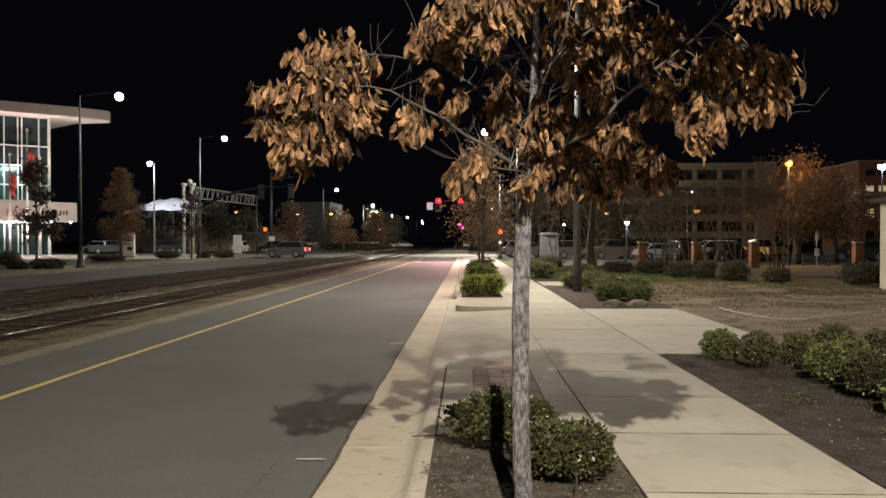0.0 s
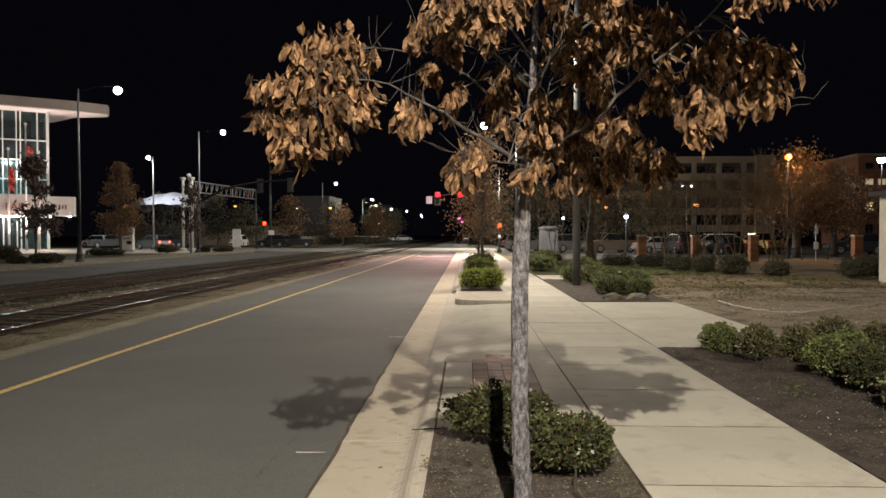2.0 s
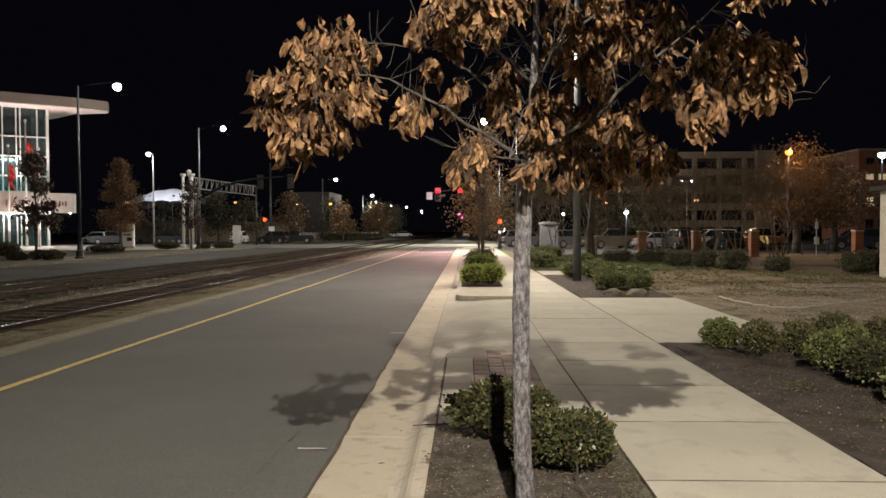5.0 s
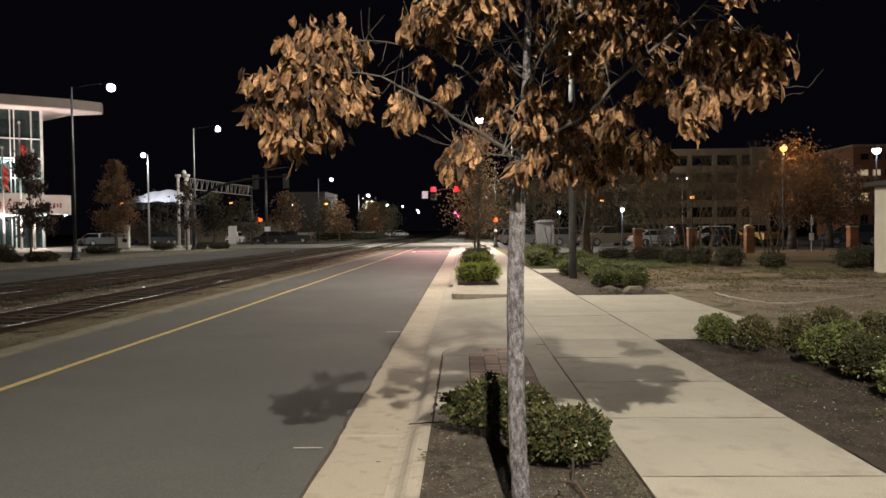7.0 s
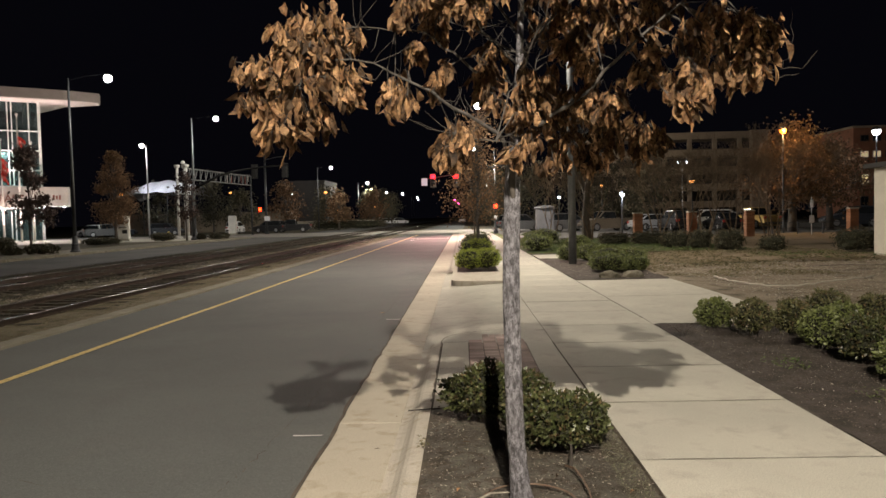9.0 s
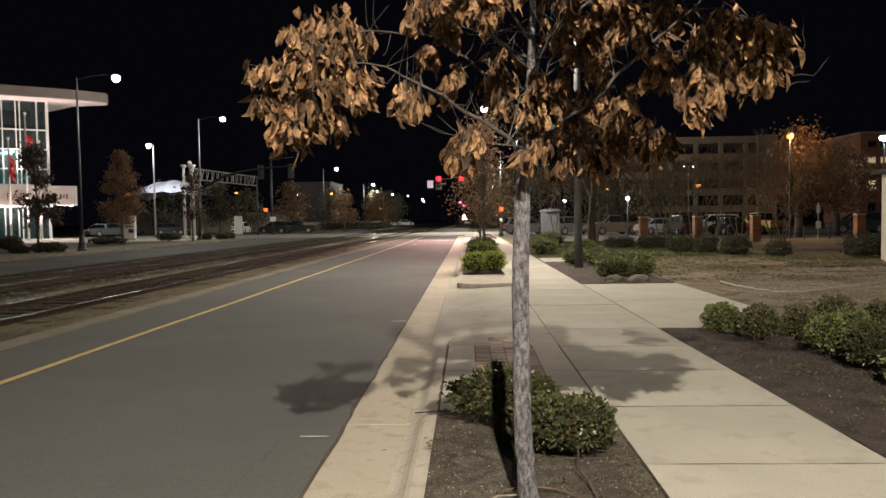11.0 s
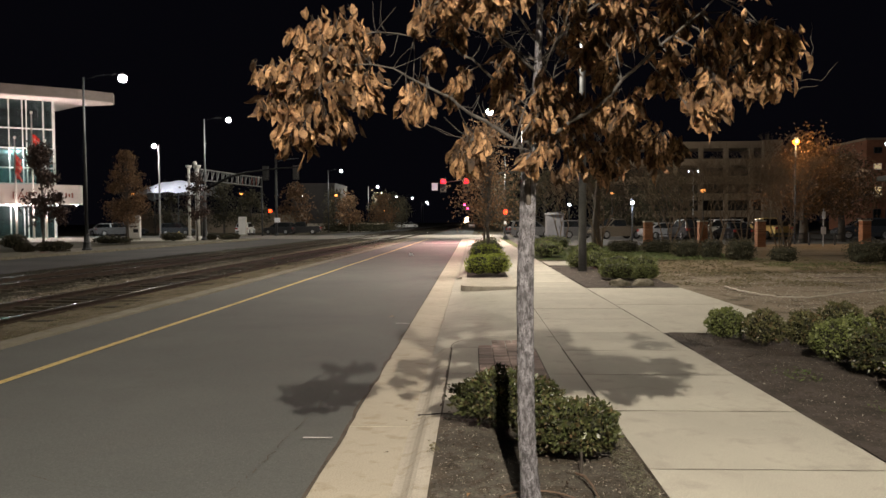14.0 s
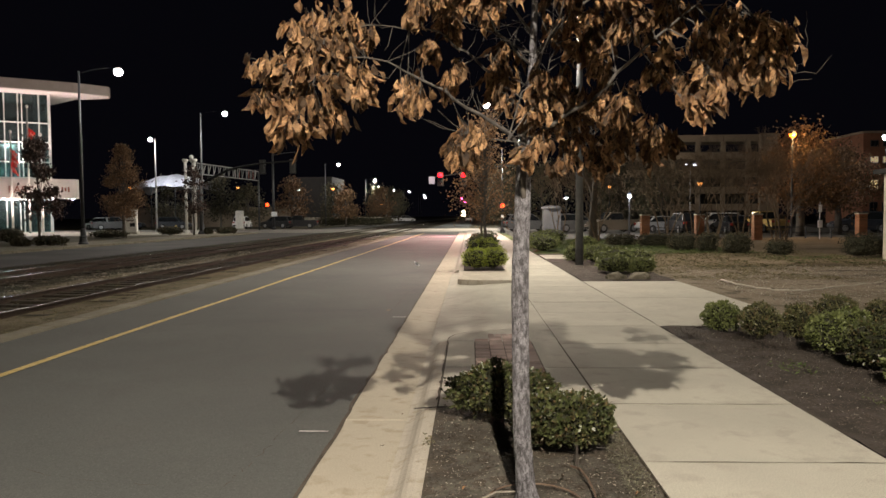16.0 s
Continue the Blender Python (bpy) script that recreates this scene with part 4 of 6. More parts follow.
for k, (x, y, w, h) in enumerate([(-30.0, 46.3, 1.6, 0.9), (-26.0, 41.0, 1.0, 0.42), (-24.6, 41.6, 1.9, 0.55), (-29.2, 57.5, 3.0, 0.6), (-27.8, 66.0, 2.2, 0.75), (-25.7, 69.6, 1.0, 0.5), (-24.2, 70.6, 2.0, 0.55)]):
    shrub("shrub", (x, y, 0), (w, w * 0.6, h), 900, 0.11, M_LEAF_DK, "dark low shrub along the far street", "shrubs along the far street", 80 + k, 2.4)


def crown_tree(name, at, height, width, low, material, n, leaf, label, group="", seed=1, trunk=0.12, clumps=46, taper=0.35, bark=None):
    """A leafy tree: a tapered trunk, limbs that reach the clumps of the crown, and many leaves with gaps between."""
    rng = np.random.default_rng(seed)
    t = thing(name, label, "tree", at, 0, group)
    bm = bmesh.new()
    tube(bm, [(0, 0, -0.1), (0.02, 0, low * 0.5), (-0.03, 0.02, low), (0.03, 0, height * 0.7), (0, 0, height * 0.93)],
         [trunk * 1.25, trunk, trunk * 0.85, trunk * 0.35, trunk * 0.08], 9)
    part("trunk", bm, bark or M_BARK_D, t, smooth=True)
    bm, pos, way = bmesh.new(), [], []
    for k in range(clumps):
        u = rng.uniform(0, 1)
        a, rr = rng.uniform(0, 2 * math.pi), math.sqrt(rng.uniform(0.05, 1))
        cone = 1 - 0.55 * u if taper > 0.7 else 1.0
        wide = width / 2 * (math.sin(math.pi * min(u * 0.72 + 0.24, 1)) * (1 - 0.45 * u) if taper > 0.7 else math.sin(math.pi * min(u * 0.82 + 0.2, 1)) * (1 - taper * u))
        c = np.array((math.cos(a) * rr * wide, math.sin(a) * rr * wide, low + u * (height - low)))
        s = Vector((0, 0, low + (c[2] - low) * 0.45))
        tube(bm, [s, s.lerp(Vector(c), 0.55) + Vector((0, 0, 0.1)), c], [trunk * 0.3, trunk * 0.17, trunk * 0.05], 4, caps=False)
        m = n // clumps
        p = c + rng.normal(0, 1, (m, 3)) * np.array((0.15, 0.15, 0.11)) * width * cone * rng.uniform(0.5, 0.95)
        pos.append(p), way.append(rng.normal(0, 0.6, (m, 3)) + (0, 0, -0.5))
    part("limb", bm, M_TWIG, t)
    pos, way = np.concatenate(pos), np.concatenate(way)
    part("crown", leaves(LEAF_SIMPLE, pos, way, rng.normal(0, 1, pos.shape), rng.uniform(0.7, 1.4, len(pos)) * leaf, rng.uniform(0.45, 0.75, len(pos)) * leaf, rng), material, t, kind="stuff")
    return t


def bare_tree(name, at, height, spread, label, group="", seed=1, stems=3, trunk=0.09, material=None):
    """A leafless tree: stems that fork again and again into fine twigs."""
    rng = random.Random(seed)
    t = thing(name, label, "tree", at, 0, group)
    fine = bmesh.new()

    def grow(wood, p, d, ln, r, lev):
        q = p + d * ln * 0.5 + Vector((rng.uniform(-1, 1), rng.uniform(-1, 1), 0)) * ln * 0.07
        e = p + d * ln
        tube(wood if lev < 2 else fine, [p, q, e], [r, r * 0.85, r * 0.65], 6 if lev < 2 else 3, caps=False)
        if lev >= 7:
            return
        for k in range(3 if lev > 0 and rng.random() < 0.5 else 2):
            nd = (d + Vector((rng.uniform(-1, 1), rng.uniform(-1, 1), rng.uniform(-0.25, 0.6))) * spread).normalized()
            grow(wood, e if k < 2 else q, nd, ln * rng.uniform(0.62, 0.86), max(r * 0.6, 0.005), lev + 1)
    for s in range(stems):
        wood = bmesh.new()
        a = 2 * math.pi * s / stems + seed
        lean = 0.28 if stems > 1 else 0.02
        grow(wood, Vector((0.1 * math.cos(a), 0.1 * math.sin(a), -0.05)), Vector((lean * math.cos(a), lean * math.sin(a), 1)).normalized(), height * 0.27, trunk, 0)
        part("trunk", wood, material or M_TWIG, t)
    part("crown", fine, material or M_TWIG, t, kind="stuff")
    return t


ROW = "street trees in the planting strip"
crown_tree("street_tree", (0.30, 22.9, 0.0), 4.7, 2.3, 1.5, M_LEAF2, 2700, 0.075, "young street tree with sparse russet leaves", ROW, 5, 0.055, 80, 0.45, M_TWIG)
crown_tree("street_tree", (0.30, 41.5, 0.0), 5.2, 2.9, 2.2, M_LEAF2, 1800, 0.15, "young street tree with sparse russet leaves", ROW, 6, 0.06, 36)
crown_tree("street_tree", (-25.85, 42.6, 0), 6.3, 2.5, 1.5, M_LEAF_RED, 2600, 0.22, "thin tree with sparse dark red leaves", "", 7, 0.07, 26, 0.3)
crown_tree("pear_tree", (-28.95, 59.5, 0), 7.5, 3.5, 2.0, M_LEAF2, 9000, 0.15, "upright pear tree with dense russet autumn leaves", "", 8, 0.13, 60, 0.75)
crown_tree("street_tree", (-25.6, 66.0, 0), 6.0, 2.4, 2.0, M_LEAF_RED, 1100, 0.22, "slim tree with reddish leaves by the gateway", "", 9, 0.07, 28)
for k, (x, y, h, w) in enumerate([(-29.5, 118, 7.5, 6), (-25.5, 130, 7.0, 6), (-22.0, 124, 6.5, 4.5), (-19.5, 150, 7.5, 6), (-35, 112, 6.5, 6), (-42, 120, 8, 7), (-50, 118, 8, 7), (-23, 170, 8, 7), (-24, 205, 9, 8), (-20, 190, 8, 7)]):
    crown_tree("autumn_tree", (x, y, 0), h, w, 1.6, M_LEAF3 if k in (0, 2, 3) else M_LEAF_DK, 1500, 0.42, "rounded tree with dull autumn leaves", "trees beyond the crossing", 20 + k, 0.16, 34)
for k, (x, y, h, s) in enumerate([(7.2, 44, 5.2, 3), (9.7, 38, 5.2, 4), (11.6, 36.5, 5.0, 4), (13.6, 38.5, 5.6, 4), (16.0, 40, 5.8, 4), (5.6, 50, 5.5, 3), (18.5, 45, 6.0, 3), (12.4, 43, 6.2, 3)]):
    bare_tree("crepe_myrtle", (x, y, 0), h, 0.62, "leafless many-stemmed crepe myrtle", "bare trees along the car park", 30 + k, s, 0.045, M_TWIG_B)
bare_tree("shade_tree", (7.3, 46.5, 0), 9.5, 0.5, "tall bare tree with a thick grey trunk", "", 51, 1, 0.30, M_BARK_D)
crown_tree("shade_tree", (22.6, 52.5, 0), 7.0, 6.4, 2.2, M_LEAF3, 8500, 0.22, "large tree lit orange by a sodium lamp", "", 52, 0.28, 70, 0.2)
crown_tree("shade_tree", (26.6, 55.5, 0), 6.2, 5.5, 2.2, M_LEAF3, 6000, 0.22, "broad tree beside the sodium lamp", "", 53, 0.24, 56, 0.2)
crown_tree("shade_tree", (17.5, 70.5, 0), 6.5, 6.0, 1.8, M_LEAF_DK, 2000, 0.3, "dim tree behind the parked cars", "", 54, 0.2, 40, 0.2)
for k, (x, y, h, w) in enumerate([(5.5, 118, 9, 8), (11, 124, 10, 9), (18, 116, 9, 8), (24, 124, 10, 9), (4.0, 140, 10, 8), (3.5, 165, 10, 8), (5, 200, 11, 10), (4, 250, 12, 12)]):
    crown_tree("dark_tree", (x, y, 0), h, w, 1.2, M_LEAF_DK, 1500, 0.5, "dark tree beyond the junction", "trees beyond the car park", 60 + k, 0.2, 36)


# ---- street lamps and signals ----
def street_lamp(at, height, arm, label, lens=None, group="street lamps", pole_r=0.11, base=True, material=None, turn=0.0):
    """A tapered pole on a cast base, a thin arm along x and a lamp head at its end."""
    t = thing("street_lamp", label, "street lamp", at, turn, group)
    mt = material or M_POLE
    bm = bmesh.new()
    tube(bm, [(0, 0, 0.0), (0, 0, height * 0.5), (0, 0, height)], [pole_r, pole_r * 0.8, pole_r * 0.55], 12)
    part("pole", bm, mt, t, smooth=True)
    if base:
        bm = bmesh.new()
        lathe(bm, [(0.30, 0.0), (0.30, 0.10), (0.24, 0.16), (0.20, 0.42), (0.23, 0.48), (0.17, 0.56), (0.14, 0.95), (0.12, 1.0)], 14)
        part("base", bm, mt, t, "flared cast base")
    bm = bmesh.new()
    tube(bm, [(0, 0, height - 0.15), (arm * 0.4, 0, height + 0.1), (arm * 0.85, 0, height + 0.16)], [0.009, 0.007, 0.006], 6)
    part("arm", bm, M_ARM, t)
    bm = bmesh.new()
    lathe(bm, [(0.08, 0.10), (0.20, 0.12), (0.20, 0.16), (0.12, 0.22), (0.05, 0.26), (0.03, 0.30)], 14, (arm, 0, height - 0.04))
    hd = part("lamp_head", bm, mt, t, smooth=True)
    bm = bmesh.new()
    lathe(bm, [(0.05, -0.27), (0.15, -0.235), (0.215, -0.15), (0.24, -0.05), (0.225, 0.05), (0.16, 0.12)], 14, (arm, 0, height - 0.04))
    part("lens", bm, lens or G_LAMP, hd, "glowing lens", smooth=True)
    return t


LAMP = "tall dark steel street lamp with a lit head"
street_lamp((3.2, -3.9, 0), 8.0, -2.5, LAMP, G_LAMP)
street_lamp((3.28, 23.5, 0), 10.0, -2.5, "tall grey steel street lamp in a mulch bed", G_LAMP, pole_r=0.13, base=False, material=M_POLE_G)
street_lamp((3.3, 56.0, 0), 10.0, -2.45, LAMP, G_LAMP)
street_lamp((3.3, 92.0, 0), 10.0, -2.5, LAMP, G_LAMP)
# Post added only to carry the extra light over the far road.
street_lamp((3.3, 134.0, 0), 10.0, -2.5, LAMP, G_LAMP, base=False)
street_lamp((-23.95, 44.0, 0), 10.5, 2.45, LAMP, G_LAMP)
street_lamp((-26.3, 70.0, 0), 11.6, 2.37, "tall grey steel lamp pole beside the gateway", G_LAMP, material=M_POLE_G)
street_lamp((-36.07, 82.0, 0), 10.5, -0.52, "tall pale steel lamp with a short arm", G_LAMP, base=False, material=M_GALV)
street_lamp((-24.6, 120.0, 0), 10.2, 2.2, LAMP, G_LAMP, base=False)
for k, (x, y, a) in enumerate([(-25.5, 170, 2.2), (-25.2, 205, -1.8), (-27.0, 225, 2.0), (-24.5, 250, 2.0), (-22.5, 290, 2.2), (-24.0, 320, 2.0)]):
    street_lamp((x, y, 0), 10.0 - 0.2 * (k % 3), a, "distant street lamp with a lit head", G_LAMP, "distant street lamps", base=False)


def small_lamp(at, height, lens, label, group="", arms=1, name="lamp_post", material=None, size=0.2):
    t = thing(name, label, "lamp", at, 0, group)
    bm = bmesh.new()
    tube(bm, [(0, 0, 0), (0, 0, height)], [0.07, 0.05], 8)
    part("pole", bm, material or M_POLE, t)
    for s in ((0,) if arms == 1 else (-0.55, 0.55)):
        bm = bmesh.new()
        if s:
            tube(bm, [(0, 0, height), (s * 0.8, 0, height + 0.1)], [0.03, 0.03], 6)
        lathe(bm, [(size * 0.6, 0.05), (size * 1.2, 0.1), (size * 0.9, 0.25), (size * 0.3, 0.32)], 10, (s, 0, height))
        hd = part("lamp_head", bm, material or M_POLE, t)
        bm = bmesh.new()
        lathe(bm, [(size * 0.4, -size), (size, -size * 0.5), (size * 1.1, 0.06)], 12, (s, 0, height))
        part("lens", bm, lens, hd, "glowing lens", smooth=True)
    return t


small_lamp((20.95, 50.0, 0), 6.8, G_SODIUM, "tall post with a glowing orange sodium lamp", size=0.2)
small_lamp((26.0, 91.0, 0), 7.6, G_COOL, "twin-headed pale lamp post in the car park", arms=2, material=M_GALV, size=0.11)
small_lamp((11.93, 58.0, 0), 3.05, G_COOL, "low lamp post with a white globe", size=0.14)
small_lamp((27.5, 92.0, 0), 5.4, G_WARM, "lamp post with a warm lamp", size=0.3)
small_lamp((9.0, 74.0, 0), 3.3, G_COOL, "low lamp post with a white globe", size=0.11)
small_lamp((28.1, 52.0, 0), 6.8, G_COOL, "tall post with a harsh white lamp", size=0.26)
small_lamp((17.0, 95.0, 0), 5.2, G_WARM, "lamp post with a warm lamp", size=0.18)
for k, (x, y, h, g) in enumerate([(-43.0, 132, 7.0, G_WARM), (-45.5, 128, 6.6, G_COOL), (-24.5, 126, 6.4, G_WARM), (-31.0, 128, 6.4, G_COOL), (-52.5, 110, 6.2, G_WARM), (-62, 100, 6.8, G_WARM),
                                  (-27.0, 150, 3.6, G_WARM), (-20.5, 160, 4.4, G_WARM), (-29.0, 220, 8.0, G_COOL)]):
    small_lamp((x, y, 0), h, g, "distant lamp post with a small glowing lamp", "distant lamps", size=0.24)


def signal_head(parent, at, lit, back=False, name="signal_head"):
    """A three-lens traffic signal; its top lens is lit towards the camera, or it is seen from behind."""
    bm = bmesh.new()
    box(bm, at, (0.36, 0.28, 1.1), 0.04)
    box(bm, (at[0], at[1] + 0.02, at[2]), (0.62, 0.03, 1.36), 0.01)
    h = part(name, bm, M_SIGNAL, parent, "black signal housing")
    if back:
        return h
    for k in range(3):
        z = at[2] + 0.34 - 0.34 * k
        bm = bmesh.new()
        tube(bm, [(at[0], at[1] - 0.13, z), (at[0], at[1] - 0.34, z + 0.01)], [0.205, 0.21], 14, caps=False)
        part("visor", bm, M_SIGNAL, h)
        bm = bmesh.new()
        bmesh.ops.create_uvsphere(bm, u_segments=14, v_segments=8, radius=0.22)
        bmesh.ops.transform(bm, matrix=Matrix.Translation((at[0], at[1] - 0.15, z)) @ Matrix.Diagonal((1, 0.35, 1, 1)), verts=bm.verts)
        part("lens", bm, lit if k == 0 and lit else M_CARGLASS, h, "lit red lens" if k == 0 and lit else "dark lens", smooth=True)
    return h


def signal_mast(at, height, pts, label, radius=0.10, group="", arm=None):
    t = thing("signal_mast", label, "traffic signal", at, 0, group)
    bm = bmesh.new()
    tube(bm, [(0, 0, 0), (0, 0, height)], [0.16, 0.12], 12)
    part("pole", bm, M_POLE, t, smooth=True)
    bm = bmesh.new()
    lathe(bm, [(0.3, 0), (0.3, 0.12), (0.2, 0.3), (0.17, 0.34)], 12)
    part("base", bm, M_POLE, t)
    bm = bmesh.new()
    n = len(pts)
    tube(bm, pts, [radius * (1 - 0.55 * i / (n - 1)) for i in range(n)], 8)
    part("mast_arm", bm, arm or M_POLE, t, "curved tapering mast arm", smooth=True)
    return t


m = signal_mast((4.6, 72.5, 0), 7.2, [(0, 0, 6.7), (-2.5, 0, 6.35), (-5.5, 0, 5.85), (-8.6, 0, 5.4)], "traffic signal on a mast arm, showing red")
signal_head(m, (-8.05, -0.25, 5.22), G_RED)
signal_head(m, (-5.8, -0.25, 5.22), G_RED)
bm = bmesh.new()
box(bm, (-8.88, -0.22, 5.08), (0.62, 0.14, 0.76), 0.02)
sg = part("sign_box", bm, M_SIGNAL, m, "white lit sign box")
bm = bmesh.new()
box(bm, (-8.88, -0.30, 5.08), (0.56, 0.02, 0.70))
part("sign_face", bm, G_SIGN, sg, "softly lit white face")

m = signal_mast((-26.2, 69.3, 0), 5.2, [(0, 0, 4.75), (1.25, 0, 5.4), (2.6, 0, 6.05), (4.0, 0, 6.38), (5.4, 0, 6.6), (7.5, 0, 6.8), (9.3, 0, 6.9)], "dark curved mast arm with signals seen from behind", 0.14, arm=M_ARM)
for dx, z in ((6.0, 6.35), (8.9, 6.4)):
    signal_head(m, (dx, 0.1, z), None, True)
m = signal_mast((-26.3, 95.0, 0), 10.6, [(0, 0, 9.6), (1.6, 0, 9.9), (3.0, 0, 10.0)], "slim pole with a lit pedestrian signal", 0.06)
bm = bmesh.new()
box(bm, (-0.72, -0.2, 3.2), (0.5, 0.3, 0.55), 0.04)
h = part("pedestrian_signal", bm, M_SIGNAL, m)
bm = bmesh.new()
box(bm, (-0.72, -0.37, 3.2), (0.36, 0.02, 0.40), 0.008)
part("lens", bm, G_HAND, h, "glowing orange hand lens")
bm = bmesh.new()
tube(bm, [(0, 0, 3.2), (-0.6, -0.1, 3.2)], 0.04, 6)
part("bracket", bm, M_POLE, m)
bm = bmesh.new()
box(bm, (0.15, -0.2, 2.0), (0.75, 0.03, 0.6), 0.006)
part("sign_plate", bm, M_SIGNW, m, "small white sign plate")
m = signal_mast((-30.0, 214.0, 0), 7.2, [(0, 0, 6.6), (4, 0, 7.3), (9, 0, 7.9)], "distant mast arm with signals over the far street")
signal_head(m, (2.0, 0.1, 6.4), None, True)
signal_head(m, (7.0, 0.1, 7.0), None, True)

t = thing("pedestrian_signal", "short post with a lit orange pedestrian signal", "pedestrian signal", (2.45, 68.0, 0))
bm = bmesh.new()
tube(bm, [(0, 0, 0.1), (0, 0, 2.9)], 0.055, 10)
part("post", bm, M_POLE, t)
bm = bmesh.new()
lathe(bm, [(0.24, 0), (0.22, 0.25), (0.12, 0.4), (0.08, 0.5)], 12)
part("base", bm, M_POLE, t)
bm = bmesh.new()
box(bm, (0, -0.12, 2.5), (0.46, 0.26, 0.5), 0.04)
h = part("housing", bm, M_SIGNAL, t)
bm = bmesh.new()
box(bm, (0, -0.262, 2.5), (0.3, 0.02, 0.34), 0.008)
part("lens", bm, G_HAND, h, "glowing orange hand lens")
bm = bmesh.new()
box(bm, (0, -0.07, 1.5), (0.25, 0.03, 0.32), 0.005)
part("sign_plate", bm, M_SIGNW, t, "small white sign plate")
t = thing("pedestrian_signal", "distant post with a lit orange pedestrian signal", "pedestrian signal", (-26.3, 213.0, 0))
bm = bmesh.new()
tube(bm, [(0, 0, 0), (0, 0, 3.2)], 0.08, 8)
part("post", bm, M_POLE, t)
bm = bmesh.new()
box(bm, (0, -0.15, 3.0), (0.7, 0.3, 0.7), 0.04)
part("lens", bm, G_HAND, t, "glowing orange lens")

# the far signals over the road, pink in the haze
m = signal_mast((4.5, 205.0, 0), 7.0, [(0, 0, 6.4), (-4, 0, 6.1), (-9.0, 0, 5.8)], "distant red traffic signals over the road")
for dx, z in ((-8.4, 6.0), (-7.4, 5.2)):
    bm = bmesh.new()
    box(bm, (dx, 0, z), (0.6, 0.35, 1.3), 0.05)
    h = part("signal_head", bm, M_SIGNAL, m)
    bm = bmesh.new()
    bmesh.ops.create_uvsphere(bm, u_segments=12, v_segments=8, radius=0.3)
    bmesh.ops.translate(bm, vec=(dx, -0.25, z + 0.3), verts=bm.verts)
    part("lens", bm, G_PINK, h, "glowing pinkish red lens", smooth=True)


# ---- the terminal building ----
def terminal():
    """Glass-fronted terminal: local x runs along its front to the right, y away from it."""
    t = thing("terminal_building", "glass-fronted terminal with a thin overhanging roof", "building", (-49.4, 84.0, 0), 32.4)
    bm = bmesh.new()
    out = [(-26, -3.6), (2.5, -2.3), (6.3, -1.3), (6.6, 0.2), (3.0, 3.2), (0.8, 9), (-26, 12)]
    prism(bm, out, lambda x, y: 16.08, 17.15)
    part("roof", bm, M_PINKISH, t, "pale thin overhanging roof")
    bm = bmesh.new()
    prism(bm, [(x * 0.985, y * 0.95) for x, y in out], lambda x, y: 15.96, 16.06)
    part("soffit", bm, M_BAND, t, "pale soffit lit from below")
    bm = bmesh.new()
    box(bm, (-12.9, 9.0, 7.5), (25.6, 0.25, 15.0))
    part("back_wall", bm, M_INSIDE, t, "dim teal inner wall")
    bm = bmesh.new()
    for z in (5.2, 10.4):
        box(bm, (-13.1, 5.2, z), (25.4, 7.0, 0.35))
    part("floor_slab", bm, M_MULLION, t)
    bm = bmesh.new()
    box(bm, (-13.0, 4.5, 0.05), (25.5, 8.8, 0.1))
    part("floor", bm, M_CONC, t)
    for x in (-1.2, -8.5, -16.0):
        bm = bmesh.new()
        tube(bm, [(x, 1.0, 0), (x, 1.0, 15.95)], 0.42, 16)
        part("column", bm, M_WHITE, t, "round white column", smooth=True)
    zs = [0.0, 3.8, 6.3, 8.1, 10.35, 12.6, 15.94]
    xs = [0.0, -1.05, -2.75, -3.15, -4.5, -6.2, -7.9, -9.6, -11.3, -13.0, -14.7, -16.4, -18.1, -19.8, -21.5, -23.2, -25.0]
    for x in xs:
        bm = bmesh.new()
        box(bm, (x, 0, 7.97), (0.11 if x else 0.3, 0.2, 15.94), 0.015)
        part("mullion", bm, M_MULLION, t)
    for y in (2.2, 4.4, 6.6, 8.9):
        bm = bmesh.new()
        box(bm, (0.0, y, 7.97), (0.2, 0.14, 15.94), 0.015)
        part("mullion", bm, M_MULLION, t)
    for z in zs[1:-1]:
        bm = bmesh.new()
        box(bm, (-12.5, -0.05, z), (25.0, 0.2, 0.15), 0.015)
        part("transom", bm, M_MULLION, t)
        bm = bmesh.new()
        box(bm, (0.03, 4.5, z), (0.2, 9.0, 0.15), 0.015)
        part("transom", bm, M_MULLION, t)
    for a, b in zip(xs[1:], xs):
        for z0, z1 in zip(zs, zs[1:]):
            bm = bmesh.new()
            box(bm, ((a + b) / 2, 0.0, (z0 + z1) / 2), (b - a - 0.17, 0.03, z1 - z0 - 0.16))
            part("pane", bm, GL_PANE, t).visible_shadow = False
    for y0, y1 in ((0, 2.2), (2.2, 4.4), (4.4, 6.6), (6.6, 8.9)):
        for z0, z1 in zip(zs, zs[1:]):
            bm = bmesh.new()
            box(bm, (0.0, (y0 + y1) / 2, (z0 + z1) / 2), (0.03, y1 - y0 - 0.2, z1 - z0 - 0.16))
            part("pane", bm, GL_PANE, t).visible_shadow = False
    # the entrance canopy with its lettered band
    bm = bmesh.new()
    prism(bm, [(-26, -2.6), (2.6, -1.2), (2.9, -0.15), (-26, -0.15)], 3.9, 6.15)
    band = part("sign_band", bm, M_BAND, t, "pale band with raised lettering")
    fd = bpy.data.curves.new("lettering", "FONT")
    fd.body, fd.size, fd.extrude, fd.align_x = "FAST", 1.15, 0.04, "LEFT"
    fd.materials.append(M_REDTXT)
    ft = new("lettering_outline", fd)
    me = bpy.data.meshes.new_from_object(ft.evaluated_get(bpy.context.evaluated_depsgraph_get()))
    bpy.data.objects.remove(ft)
    me.materials.clear()
